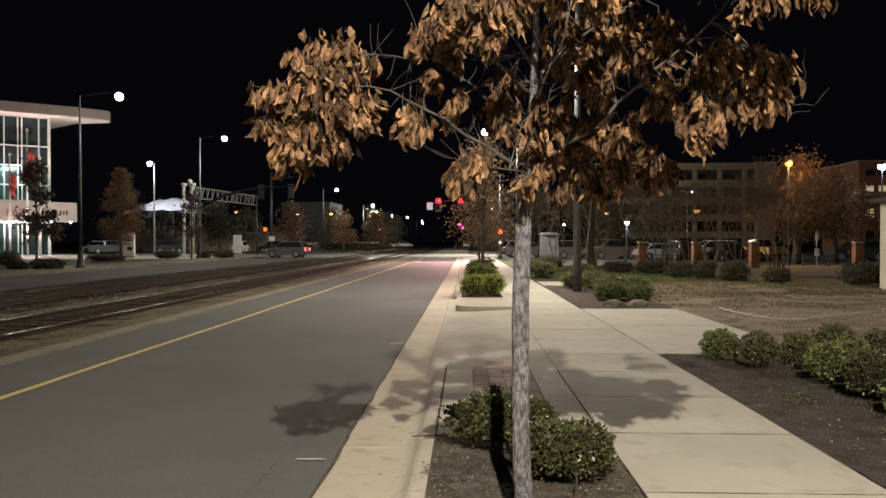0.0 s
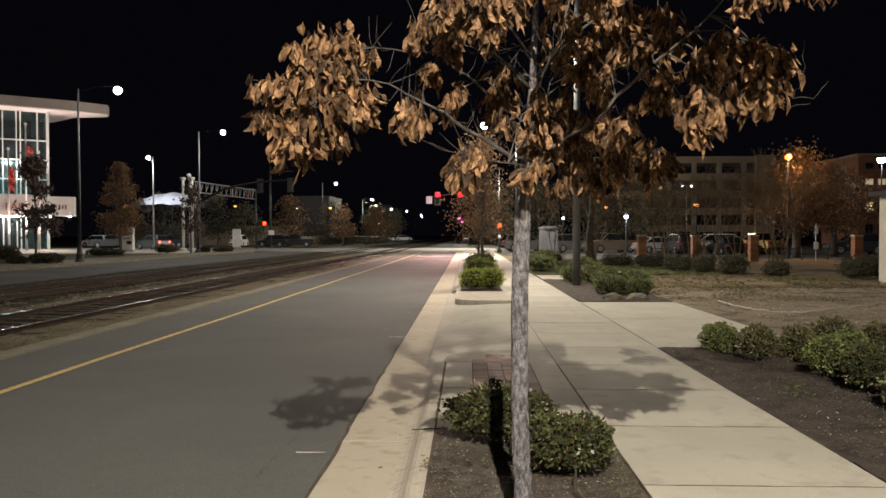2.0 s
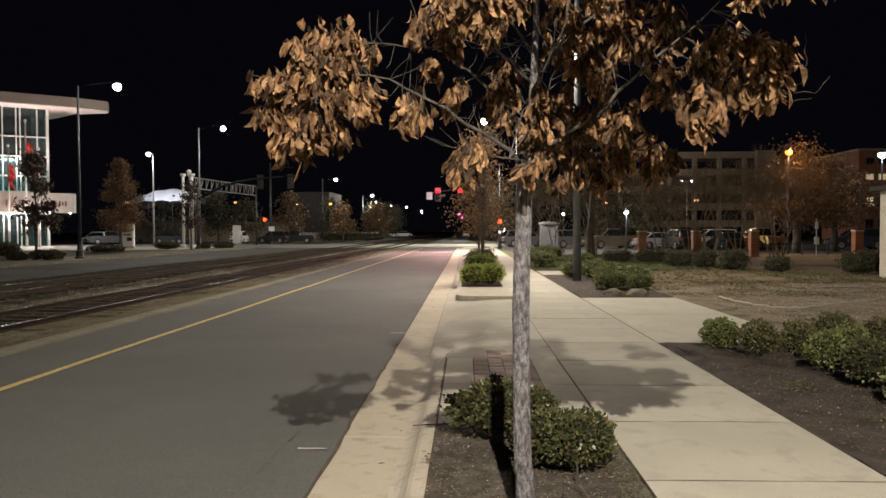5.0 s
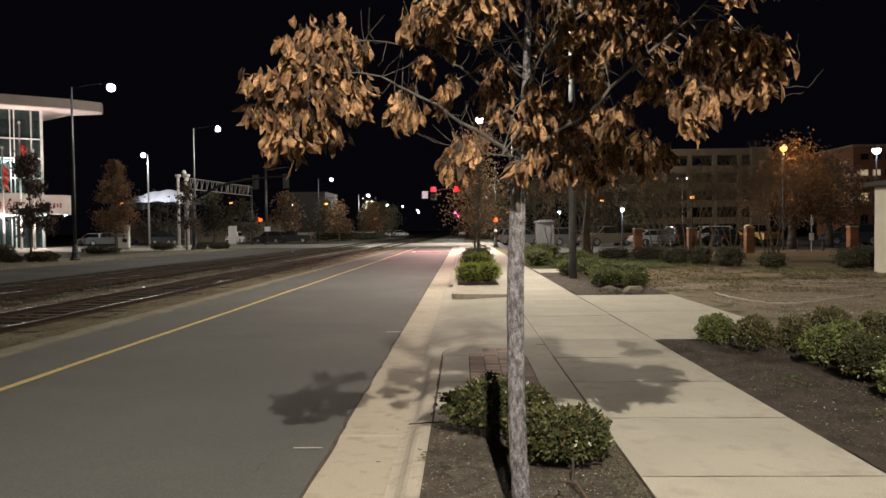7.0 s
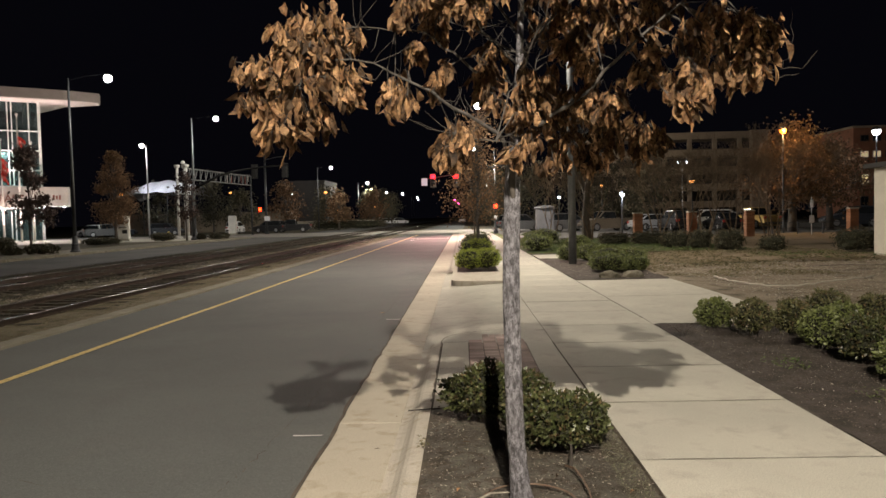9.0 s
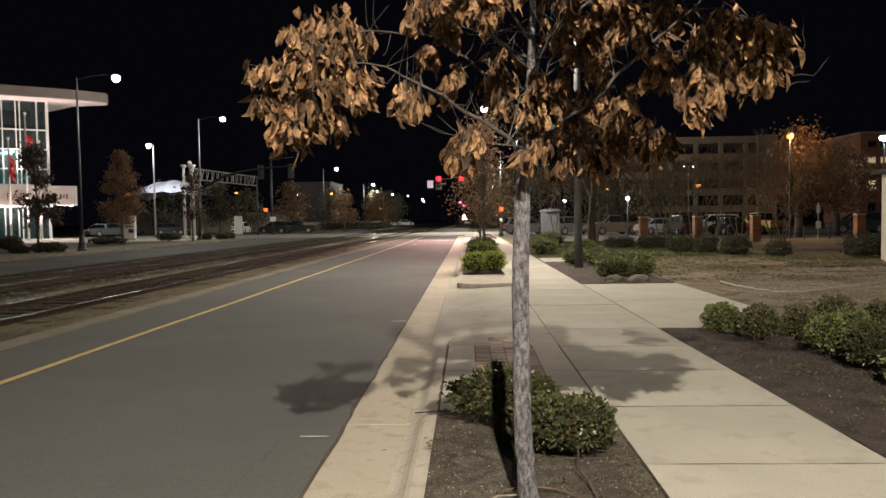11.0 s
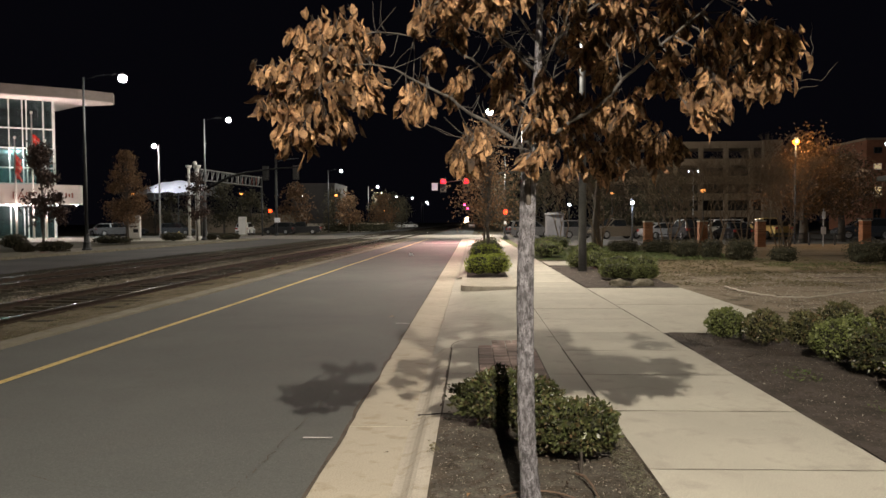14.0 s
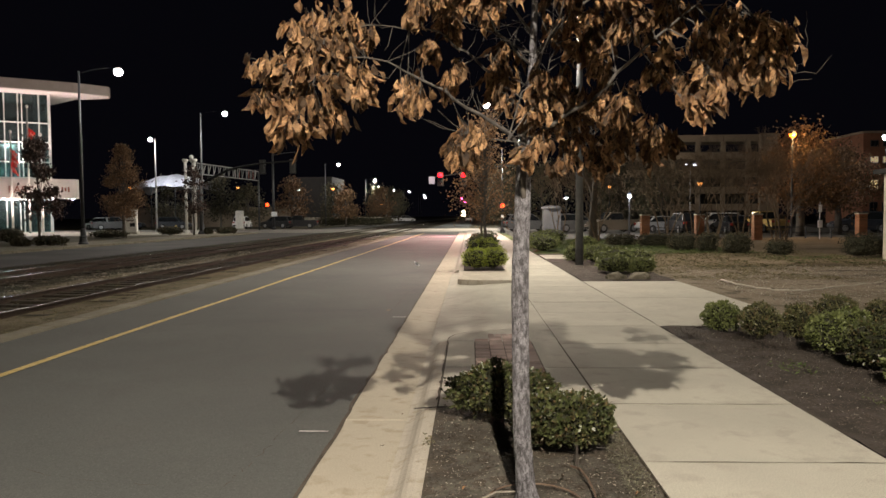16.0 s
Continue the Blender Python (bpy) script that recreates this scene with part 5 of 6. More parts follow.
    me.materials.append(M_REDTXT)
    ft = new("lettering", me)
    ft.parent = band
    ft.matrix_basis = pose(-4.35, -1.64, 4.5, 90, 0, 2.8)
    tagged(ft, "brownish red raised letters")
    bm = bmesh.new()
    for k in range(3):
        box(bm, (1.1 + 0.32 * k, -1.30 + 0.015 * k, 4.95), (0.2, 0.05, 0.55 if k != 1 else 0.42), 0.01, 2.8)
    part("lettering_bar", bm, M_REDTXT, band, "dark unreadable lettering")
    for x in (-4.8, -2.4, 0.2, 2.2):
        bm = bmesh.new()
        lathe(bm, [(0.09, -0.09), (0.12, -0.02), (0.12, 0.02)], 10, (x, -1.0, 3.88))
        part("downlight", bm, G_COOL, band, "small lit downlight", smooth=True)
    return t


TERM = terminal()
TM = pose(-49.4, 84.0, 0, 0, 0, 32.4)
lamp("canopy_light", TM @ Vector((-3.0, -2.3, 6.6)), 4000, (1.0, 0.74, 0.70), 0.25, TM @ Vector((-3.2, -2.4, 15)), 130)
lamp("canopy_light", TM @ Vector((1.6, -0.8, 3.6)), 320, (0.95, 0.95, 1.0), 0.2)
lamp("canopy_light", TM @ Vector((-3.6, -3.6, 0.35)), 550, (1.0, 0.64, 0.58), 0.2, TM @ Vector((-3.2, -1.0, 9)), 120)
lamp("canopy_light", TM @ Vector((-4.0, -0.9, 3.6)), 300, (1.0, 0.84, 0.8), 0.25)
lamp("canopy_light", TM @ Vector((-1.5, -2.3, 3.7)), 4500, (1.0, 0.78, 0.72), 0.2, TM @ Vector((0.5, -8.0, 0)), 84)
lamp("hall_light", TM @ Vector((-4.0, 4.5, 9.6)), 2500, (0.85, 1.0, 0.97), 0.6)
lamp("hall_light", TM @ Vector((-4.5, 4.0, 3.6)), 600, (0.85, 1.0, 0.97), 0.6)


def flag_pole(at, height, flag_z, size, label, turn=0.0):
    t = thing("flag_pole", label, "flag pole", at, turn, "flag poles before the terminal")
    bm = bmesh.new()
    tube(bm, [(0, 0, 0), (0, 0, height)], [0.12, 0.07], 10)
    part("pole", bm, M_WHITE, t, smooth=True)
    bm = bmesh.new()
    bmesh.ops.create_uvsphere(bm, u_segments=10, v_segments=8, radius=0.16)
    bmesh.ops.translate(bm, vec=(0, 0, height + 0.1), verts=bm.verts)
    part("finial", bm, M_WHITE, t, smooth=True)
    if size:
        w, h = size
        for k in range(9):
            bm = bmesh.new()
            n = 8
            pts = [[(w * (0.05 + 0.95 * i / n) * (0.55 - 0.12 * math.sin(k * 1.3)) * (1 if k % 2 else 0.9), 0.12 * math.sin(i * 1.7 + k * 0.7), flag_z - h * (k + s) / 9 - 0.5 * (i / n) ** 1.5) for i in range(n + 1)] for s in (0, 1)]
            v = [[bm.verts.new(p) for p in row] for row in pts]
            for i in range(n):
                bm.faces.new((v[0][i], v[0][i + 1], v[1][i + 1], v[1][i]))
            bmesh.ops.solidify(bm, geom=bm.faces[:], thickness=0.02)
            part("flag_stripe", bm, M_FLAGW if k % 3 == 1 else M_FLAG, t, "limp red and white cloth")
    return t


flag_pole((-48.0, 77.5, 0.03), 13.5, 11.3, (1.6, 2.9), "white flag pole with a limp red striped flag")
flag_pole((-49.6, 77.0, 0.03), 10.8, 9.0, (1.3, 2.4), "white flag pole with a limp reddish flag")
flag_pole((-46.7, 77.7, 0.03), 10.5, 0, None, "bare white flag pole")
for k, (x, y) in enumerate([(-48.0, 76.9), (-49.6, 76.4), (-46.7, 77.1)]):
    lamp("pole_uplight", (x + 0.2, y - 0.7, 0.25), 1300, (1.0, 0.74, 0.66), 0.1, (x + 0.05, y + 0.75, 9), 60)


# ---- the gateway, the tent roof and other far structures ----
M_POSTW = surf("dull_white_column_paint", (0.42, 0.41, 0.385), (0.5, 0.49, 0.46), 1.5, 50, 0.6, 0.15)


def gateway():
    t = thing("gateway_arch", "white lattice gateway on clustered columns", "gateway", (-28.72, 73.5, 0))
    for dx, dy in ((-0.55, 0), (0.0, 0.5), (0.45, -0.2)):
        bm = bmesh.new()
        tube(bm, [(dx, dy, 0), (dx, dy, 7.4)], [0.15, 0.13], 12)
        c = part("column", bm, M_POSTW, t, "round white column", smooth=True)
        bm = bmesh.new()
        lathe(bm, [(0.32, 0), (0.32, 0.25), (0.22, 0.35)], 12, (dx, dy, 0))
        part("foot", bm, M_POSTW, c)
        bm = bmesh.new()
        lathe(bm, [(0.2, 7.2), (0.3, 7.35), (0.3, 7.5)], 12, (dx, dy, 0))
        part("capital", bm, M_POSTW, c)
    bm = bmesh.new()
    bmesh.ops.create_uvsphere(bm, u_segments=14, v_segments=10, radius=0.22)
    bmesh.ops.translate(bm, vec=(0, 0.2, 7.72), verts=bm.verts)
    part("globe", bm, M_POSTW, t, "white globe finial", smooth=True)
    a, b = Vector((0, 0.3, 0)), Vector((2.0, 16.5, 0))
    for z in (7.2, 6.1):
        bm = bmesh.new()
        tube(bm, [a + Vector((0, 0, z)), b + Vector((0, 0, z))], 0.07, 6)
        part("chord", bm, M_LATTICE, t)
    for k in range(15):
        p = a.lerp(b, k / 14)
        q = a.lerp(b, min(k + 0.5, 14) / 14)
        bm = bmesh.new()
        tube(bm, [p + Vector((0, 0, 6.1)), q + Vector((0, 0, 7.2))], 0.045, 5)
        part("lattice_bar", bm, M_LATTICE, t)
        bm = bmesh.new()
        tube(bm, [p + Vector((0, 0, 6.1)), p + Vector((0, 0, 7.2))], 0.045, 5)
        part("lattice_bar", bm, M_LATTICE, t)
    bm = bmesh.new()
    tube(bm, [b, b + Vector((0, 0, 7.2))], 0.10, 10)
    part("column", bm, M_POLE, t, smooth=True)
    # Pennants on an added wire; the red of flashing lights is in their colour.
    for k in range(7):
        bm = bmesh.new()
        x, z = -0.6 + 0.42 * k + 0.1 * (k % 2), 6.9 - 0.12 * (k % 3)
        box(bm, (x, 15.6, z), (0.07, 0.03, 0.85 + 0.2 * (k % 2)), 0.01, 12 * (k % 3))
        part("pennant", bm, M_REDTXT if k % 3 else M_POSTW, t, "narrow hanging pennant, mostly coloured as red-lit")
    bm = bmesh.new()
    tube(bm, [(-0.9, 15.6, 7.35), (0.6, 15.6, 7.3), (2.4, 15.6, 7.4)], 0.02, 5)
    part("wire", bm, M_POLE, t, "thin wire")
    return t


gateway()


def tent_roof():
    t = thing("tent_roof", "brightly lit white fabric roof on posts", "canopy", (-48.5, 118, 0))
    bm = bmesh.new()

    def z(x, y):
        return 4.7 + 3.9 * math.cos(max(-1.35, min(1.35, x / 6.5))) * (0.35 + 0.65 * math.cos(y / 3.6)) + 0.1 * math.cos(x * 2.4)
    grid(bm, -7, 5.5, -5, 5, 24, 8, z)
    bmesh.ops.solidify(bm, geom=bm.faces[:], thickness=0.06)
    part("fabric", bm, M_TENT, t)
    for x in (-6.5, -2.2, 1.6, 5.2):
        bm = bmesh.new()
        tube(bm, [(x, -4.6, 0), (x, -4.6, z(x, -4.6))], 0.07, 8)
        part("post", bm, M_POLE, t)
    return t


tent_roof()
lamp("tent_light", (-49.0, 106.5, 11.0), 6500, (0.86, 0.88, 1.0), 0.4, (-48, 117, 8.2), 62)


def pillar(at, size, label, dark=0):
    t = thing("sign_pillar", label, "pillar", at)
    bm = bmesh.new()
    box(bm, (0, 0, 0.1), (size[0] + 0.2, size[1] + 0.2, 0.2), 0.02)
    part("plinth", bm, M_CONC, t)
    bm = bmesh.new()
    box(bm, (0, 0, 0.2 + size[2] / 2), size, 0.06)
    part("panel", bm, M_WHITE, t)
    for k in range(dark):
        bm = bmesh.new()
        box(bm, ((-0.2, 0.22, 0.0)[k], -size[1] / 2 - 0.01, (1.9, 0.9, 1.35)[k]), ((0.75, 0.5, 0.8)[k], 0.02, (0.55, 0.35, 0.1)[k]), 0.005)
        part("graphic", bm, M_POLE, t, "dark printed patch")
    return t


pillar((-34.05, 71.5, 0.03), (1.25, 0.4, 2.2), "white information pillar with dark printed patches", 3)
pillar((-30.95, 95.5, -0.03), (1.0, 0.5, 2.3), "plain white upright pillar")
pillar((-25.6, 214.0, 0.0), (1.2, 0.5, 2.6), "distant plain white pillar")

t = thing("fire_hydrant", "yellow painted fire hydrant", "hydrant", (-28.6, 69.2, 0.02))
bm = bmesh.new()
lathe(bm, [(0.2, 0), (0.2, 0.06), (0.14, 0.1), (0.14, 0.55), (0.19, 0.58), (0.18, 0.68), (0.08, 0.8), (0.05, 0.86)], 14)
part("barrel", bm, M_HYDRANT, t, smooth=True)
for s in (-1, 1):
    bm = bmesh.new()
    tube(bm, [(0, 0, 0.45), (s * 0.25, 0, 0.45)], 0.07, 10)
    part("nozzle", bm, M_HYDRANT, t)


def block(name, at, size, label, material, turn=0.0, parapet=0.3):
    t = thing(name, label, "building", at, turn)
    bm = bmesh.new()
    box(bm, (0, 0, size[2] / 2), size)
    part("wall", bm, material, t)
    bm = bmesh.new()
    box(bm, (0, 0, size[2] + parapet / 2), (size[0] + 0.3, size[1] + 0.3, parapet))
    part("roof", bm, material, t)
    return t


block("low_building", (-34.6, 160, 0), (9.2, 14, 9.6), "plain dim building beyond the trees", M_FARWALL)
t = block("low_shop", (-46, 128, 0), (30, 8, 3.0), "low tan building with a lit front", M_DECK)
block("wall_far", (-25.5, 135, 0), (16, 0.5, 1.4), "low pale garden wall beyond the junction", M_STUCCO, parapet=0.1)
shrub("hedge", (-21, 126, 0), (13, 1.5, 1.5), 1800, 0.2, M_LEAF_DK, "long dark hedge beyond the junction", seed=90, square=5, category="hedge")
shrub("hedge", (-22, 150, 0), (10, 2, 1.6), 1500, 0.2, M_LEAF_DK, "long dark hedge beyond the junction", seed=91, square=5, category="hedge")


def parking_deck():
    t = thing("parking_deck", "dim concrete parking deck with open storeys", "building", (39.2, 140, 0))
    # Back wall coloured near-black for the shade within the open storeys.
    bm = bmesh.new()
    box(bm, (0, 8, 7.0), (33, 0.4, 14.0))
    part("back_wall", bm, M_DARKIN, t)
    for k in range(5):
        z = 3.2 * k + 2.9
        bm = bmesh.new()
        box(bm, (0, 3.9, z - 0.3), (33, 8, 0.35))
        part("floor_slab", bm, M_DECK, t)
        bm = bmesh.new()
        box(bm, (0, -0.1, z - 0.02), (33, 0.25, 1.25))
        part("parapet", bm, M_DECK, t)
    for k in range(8):
        bm = bmesh.new()
        box(bm, (-16.2 + k * 4.6, 0.1, 7.8), (0.75, 0.6, 15.6))
        part("column", bm, M_DECK, t)
    for x, w in ((14.9, 3.4),):
        bm = bmesh.new()
        box(bm, (x, -0.6, 8.2), (w, 1.0, 16.4))
        part("stair_tower", bm, M_DECK, t, "plain concrete stair tower")
    for k in range(6):
        bm = bmesh.new()
        box(bm, (-8.5 + 0.9 * (k % 3), 0.2, 5.2 + 3.2 * (k // 3)), (0.12, 0.1, 1.4))
        part("railing_bar", bm, M_POLE, t)
    return t


parking_deck()


def brick_block():
    t = thing("brick_building", "dark red brick building with a few lit windows", "building", (69.2, 118, 0))
    bm = bmesh.new()
    box(bm, (0, 6, 7), (18, 12, 14))
    part("wall", bm, M_BRICKW, t)
    bm = bmesh.new()
    box(bm, (0, 6, 14.15), (18.6, 12.6, 0.3))
    part("cornice", bm, M_DECK, t)
    for i in range(7):
        for j, z in enumerate((2.6, 6.0, 9.9, 12.4)):
            lit = (i, j) in ((0, 1), (0, 2), (1, 2))
            x = -7.3 + i * 1.9
            bm = bmesh.new()
            box(bm, (x, -0.03, z), (1.25, 0.12, 1.5 if j < 2 else 1.0), 0.02)
            w = part("window_frame", bm, M_WHITE if lit else M_POLE, t)
            for s in (-0.28, 0.28):
                bm = bmesh.new()
                box(bm, (x + s, -0.1, z), (0.46, 0.03, 1.25 if j < 2 else 0.8))
                part("pane", bm, (G_WINDOW if j == 1 else G_WINDOW_D) if lit else M_CARGLASS, w, "lit pane" if lit else "")
    return t


brick_block()


def kiosk():
    """The small white building at the lot."""
    t = thing("small_building", "small cream stucco building with a dark band", "building", (16.72, 21.0, 0))
    bm = bmesh.new()
    box(bm, (0, 2, 1.45), (6.0, 5.0, 2.95), 0.01)
    part("wall", bm, M_STUCCO, t)
    bm = bmesh.new()
    box(bm, (0, 2, 2.98), (6.5, 5.5, 0.16), 0.02)
    part("roof", bm, M_DARKIN, t, "dark flat roof edge")
    bm = bmesh.new()
    box(bm, (0, -0.52, 1.78), (6.04, 0.06, 0.1), 0.01)
    part("trim", bm, M_DARKIN, t, "dark trim band")
    bm = bmesh.new()
    box(bm, (-2.75, -0.62, 1.45), (0.2, 0.16, 0.45), 0.03)
    part("wall_lantern", bm, M_POLE, t, "small dark wall lantern")
    return t


kiosk()


def toilet():
    t = thing("portable_toilet", "grey plastic portable toilet cabin", "portable toilet", (6.53, 64.0, 0.01))
    bm = bmesh.new()
    box(bm, (0, 0, 1.12), (1.5, 1.3, 2.1), 0.05)
    part("cabin", bm, M_TOILET, t)
    bm = bmesh.new()
    lathe(bm, [(0.95, 0), (0.9, 0.12), (0.6, 0.24), (0.1, 0.28)], 16, (0, 0, 2.14))
    part("roof", bm, M_TOILET, t, "domed grey roof", smooth=True)
    bm = bmesh.new()
    box(bm, (0.05, -0.66, 1.1), (0.85, 0.05, 1.85), 0.02)
    d = part("door", bm, M_TOILET, t)
    bm = bmesh.new()
    box(bm, (0.38, -0.7, 1.1), (0.08, 0.05, 0.2), 0.01)
    part("handle", bm, M_POLE, d)
    bm = bmesh.new()
    box(bm, (0, 0, 0.05), (1.55, 1.35, 0.1), 0.02)
    part("skid", bm, M_POLE, t)


toilet()


def pier(at, h=1.55):
    t = thing("brick_pier", "square orange brick pier with a cap", "pier", at, 0, "brick piers along the car park")
    for k in range(int(h / 0.11)):
        bm = bmesh.new()
        s = 0.5 if k % 2 else 0.493
        box(bm, (0, 0, 0.055 + k * 0.11), (s, s, 0.1), 0.006)
        part("brick_course", bm, M_PIER, t)
    bm = bmesh.new()
    box(bm, (0, 0, h + 0.02), (0.56, 0.56, 0.08), 0.02)
    part("cap", bm, M_CONC, t)
    return t


for x, y in ((10.28, 45.4), (13.54, 45.4), (16.98, 45.4), (23.13, 45.4), (30.5, 46.5)):
    pier((x, y, 0))
t = thing("chain_fence", "low dark post and rail fence", "fence", (0, 0, 0))
for k in range(12):
    bm = bmesh.new()
    tube(bm, [(11.5 + k * 1.6, 48.2, 0), (11.5 + k * 1.6, 48.2, 0.8)], 0.05, 6)
    part("post", bm, M_POLE, t)
for z in (0.4, 0.75):
    bm = bmesh.new()
    tube(bm, [(11.5 + k * 1.6, 48.2, z - 0.06 * (k % 2)) for k in range(12)], 0.025, 5)
    part("rail", bm, M_POLE, t)
t = thing("small_sign", "small white sign on a thin post", "sign", (21.2, 46.5, 0))
bm = bmesh.new()
tube(bm, [(0, 0, 0), (0, 0, 2.3)], 0.03, 6)
part("post", bm, M_GALV, t)
for z, w in ((1.9, 0.2), (0.95, 0.3)):
    bm = bmesh.new()
    box(bm, (0, -0.04, z), (w, 0.02, 0.45), 0.004)
    part("plate", bm, M_SIGNW, t, "small white plate")


# ---- cars ----
def car(at, turn, paint, label, kind="sedan", lights=False, group="parked cars", length=4.6):
    """A car along local x, its nose at +x: body, glasshouse, wheels with tyres and rims, lamps."""
    t = thing("car" if kind != "pickup" else "pickup_truck", label, "car" if kind != "pickup" else "truck", at, turn, group)
    L, W = length, 1.8
    hi = {"sedan": 1.45, "suv": 1.72, "pickup": 1.82}[kind]
    hood = {"sedan": 0.92, "suv": 1.05, "pickup": 1.12}[kind]
    side = [(-L / 2, 0.45), (-L / 2 + 0.05, hood - 0.05), (-L / 2 + 0.35, hood + 0.03), (L / 2 - 1.35, hood + 0.04), (L / 2 - 0.3, hood - 0.14), (L / 2, 0.68), (L / 2 - 0.02, 0.36),
            (L / 2 - 0.45, 0.24), (-L / 2 + 0.4, 0.24)]

    def loft(bm, outline, half, tuck=0.0, zlo=0.0, zhi=1.0):
        rows = []
        for y, s in ((-half, 0.96), (-half * 0.93, 1.0), (half * 0.93, 1.0), (half, 0.96)):
            rows.append([bm.verts.new((x * s, y * (1 - tuck * (z - zlo) / (zhi - zlo)), z if abs(y) < half else zlo + (z - zlo) * 0.97)) for x, z in outline])
        n = len(outline)
        for a, b in zip(rows, rows[1:]):
            for k in range(n):
                bm.faces.new((a[k], a[(k + 1) % n], b[(k + 1) % n], b[k]))
        bm.faces.new(rows[0]), bm.faces.new(rows[-1][::-1])
    bm = bmesh.new()
    loft(bm, side, W / 2)
    body = part("body", bm, paint, t)
    if kind == "sedan":
        top = [(-1.75, hood), (-1.05, hi - 0.04), (-0.7, hi), (0.25, hi), (1.15, hood)]
    elif kind == "suv":
        top = [(-L / 2 + 0.12, hood), (-L / 2 + 0.4, hi - 0.03), (-1.2, hi), (0.35, hi), (1.2, hood)]
    else:
        top = [(-0.55, hood), (-0.45, hi - 0.03), (-0.2, hi), (0.7, hi), (1.45, hood)]
    bm = bmesh.new()
    loft(bm, top, W / 2 * 0.94, 0.16, hood, hi)
    cab = part("cabin", bm, paint, t)
    g = [(x * 0.93 + 0.0, hood + 0.04 + (z - hood) * 0.82) for x, z in top]
    bm = bmesh.new()
    loft(bm, g, W / 2 * 0.955, 0.155, hood, hi)
    part("side_glass", bm, M_CARGLASS, cab, "dark glass")
    a, b = top[-2], top[-1]
    c0, c1 = top[1], top[0]
    for (x0, z0), (x1, z1) in ((a, b), (c0, c1)):
        s = 0.02 if x1 > x0 else -0.02
        bm = bmesh.new()
        q = [bm.verts.new((x0 + (x1 - x0) * u + s, W / 2 * 0.74 * v, z0 + (z1 - z0) * u + 0.012)) for u, v in ((0.1, -0.95), (0.1, 0.95), (0.92, 1.12), (0.92, -1.12))]
        bm.faces.new(q)
        part("windscreen" if s > 0 else "rear_window", bm, M_CARGLASS, cab)
    wr = 0.33 if kind == "sedan" else 0.38
    for x in (-L * 0.29, L * 0.30):
        for y in (-W / 2 + 0.08, W / 2 - 0.08):
            bm = bmesh.new()
            tube(bm, [(0, -0.11, 0), (0, -0.09, 0), (0, 0.09, 0), (0, 0.11, 0)], [wr * 0.93, wr, wr, wr * 0.93], 18)
            wh = part("wheel", bm, M_RUBBER, t, "black tyre")
            wh.location = (x, y, wr)
            bm = bmesh.new()
            s = math.copysign(1, y)
            tube(bm, [(0, s * 0.10, 0), (0, s * 0.118, 0)], [wr * 0.66, wr * 0.6], 12)
            for q in range(5):
                a = q * 2 * math.pi / 5
                box(bm, (wr * 0.36 * math.cos(a), s * 0.122, wr * 0.36 * math.sin(a)), (0.07, 0.02, 0.07))
            part("rim", bm, M_RIM, wh)
    for y in (-0.62, 0.62):
        bm = bmesh.new()
        box(bm, (L / 2 - 0.14, y, 0.68), (0.24, 0.36, 0.15), 0.03)
        part("headlight", bm, G_HEAD if lights else M_RIM, t, "lit headlight" if lights else "")
        bm = bmesh.new()
        box(bm, (-L / 2 + 0.06, y * 1.12, hood - 0.16), (0.22, 0.30, 0.2), 0.03)
        part("tail_light", bm, G_TAIL if lights else G_TAIL_D, t, "lit red tail light" if lights else "red tail light")
        bm = bmesh.new()
        box(bm, (0.95, y * 1.55, hood + 0.1), (0.18, 0.16, 0.13), 0.03)
        part("mirror", bm, paint, t)
    bm = bmesh.new()
    box(bm, (L / 2 - 0.02, 0, 0.42), (0.12, 1.55, 0.2), 0.04)
    part("front_bumper", bm, M_RUBBER if kind != "sedan" else paint, t)
    bm = bmesh.new()
    box(bm, (-L / 2 + 0.02, 0, 0.48), (0.12, 1.6, 0.22), 0.04)
    part("rear_bumper", bm, M_RUBBER if kind != "sedan" else paint, t)
    return t


def paint(name, c):
    return surf(name, c, tuple(v * 1.1 for v in c), 0.8, 120, 0.3, 0.0, 0.1)


P_SILVER = paint("silver_car_paint", (0.30, 0.31, 0.33))
P_DARK = paint("dark_blue_car_paint", (0.03, 0.035, 0.045))
P_WHITE = paint("white_car_paint", (0.7, 0.7, 0.7))
P_TAN = paint("tan_car_paint", (0.13, 0.108, 0.082))
P_BLACK = paint("black_car_paint", (0.015, 0.015, 0.017))
# Pale paint turned ochre: the sodium lamp's orange is in the colour.
P_SODIUM_LIT = paint("sodium_lit_car_paint", (0.5, 0.34, 0.12))
P_GREY = paint("grey_car_paint", (0.10, 0.10, 0.105))

MOVING_CAR = car((-19.5, 77.8, -0.07), 180, P_GREY, "dark grey hatchback with lit tail lights, driving", "suv", True, "", 4.5)
car((12.6, 68.0, 0.01), 200, P_TAN, "tan pickup parked in the car park", "pickup", length=5.2)
car((16.6, 66.5, 0.01), 12, P_SILVER, "silver sedan parked in the car park", "sedan")
car((17.6, 63.5, 0.01), 95, P_BLACK, "black car parked with its rear to the path", "suv")
car((20.9, 66.0, 0.01), 185, P_WHITE, "white van parked behind a brick pier", "suv", length=4.9)
car((21.0, 62.0, 0.01), 92, P_BLACK, "black car parked beside the white van", "sedan")
car((24.1, 68.5, 0.01), 60, P_SILVER, "silver car parked under the bare trees", "sedan")
car((24.4, 63.6, 0.01), 100, P_SODIUM_LIT, "pale pickup, sodium lamp orange put into its paint", "pickup", length=5.0)
car((9.3, 70.0, 0.01), 20, P_GREY, "grey car parked beside the portable toilet", "suv")
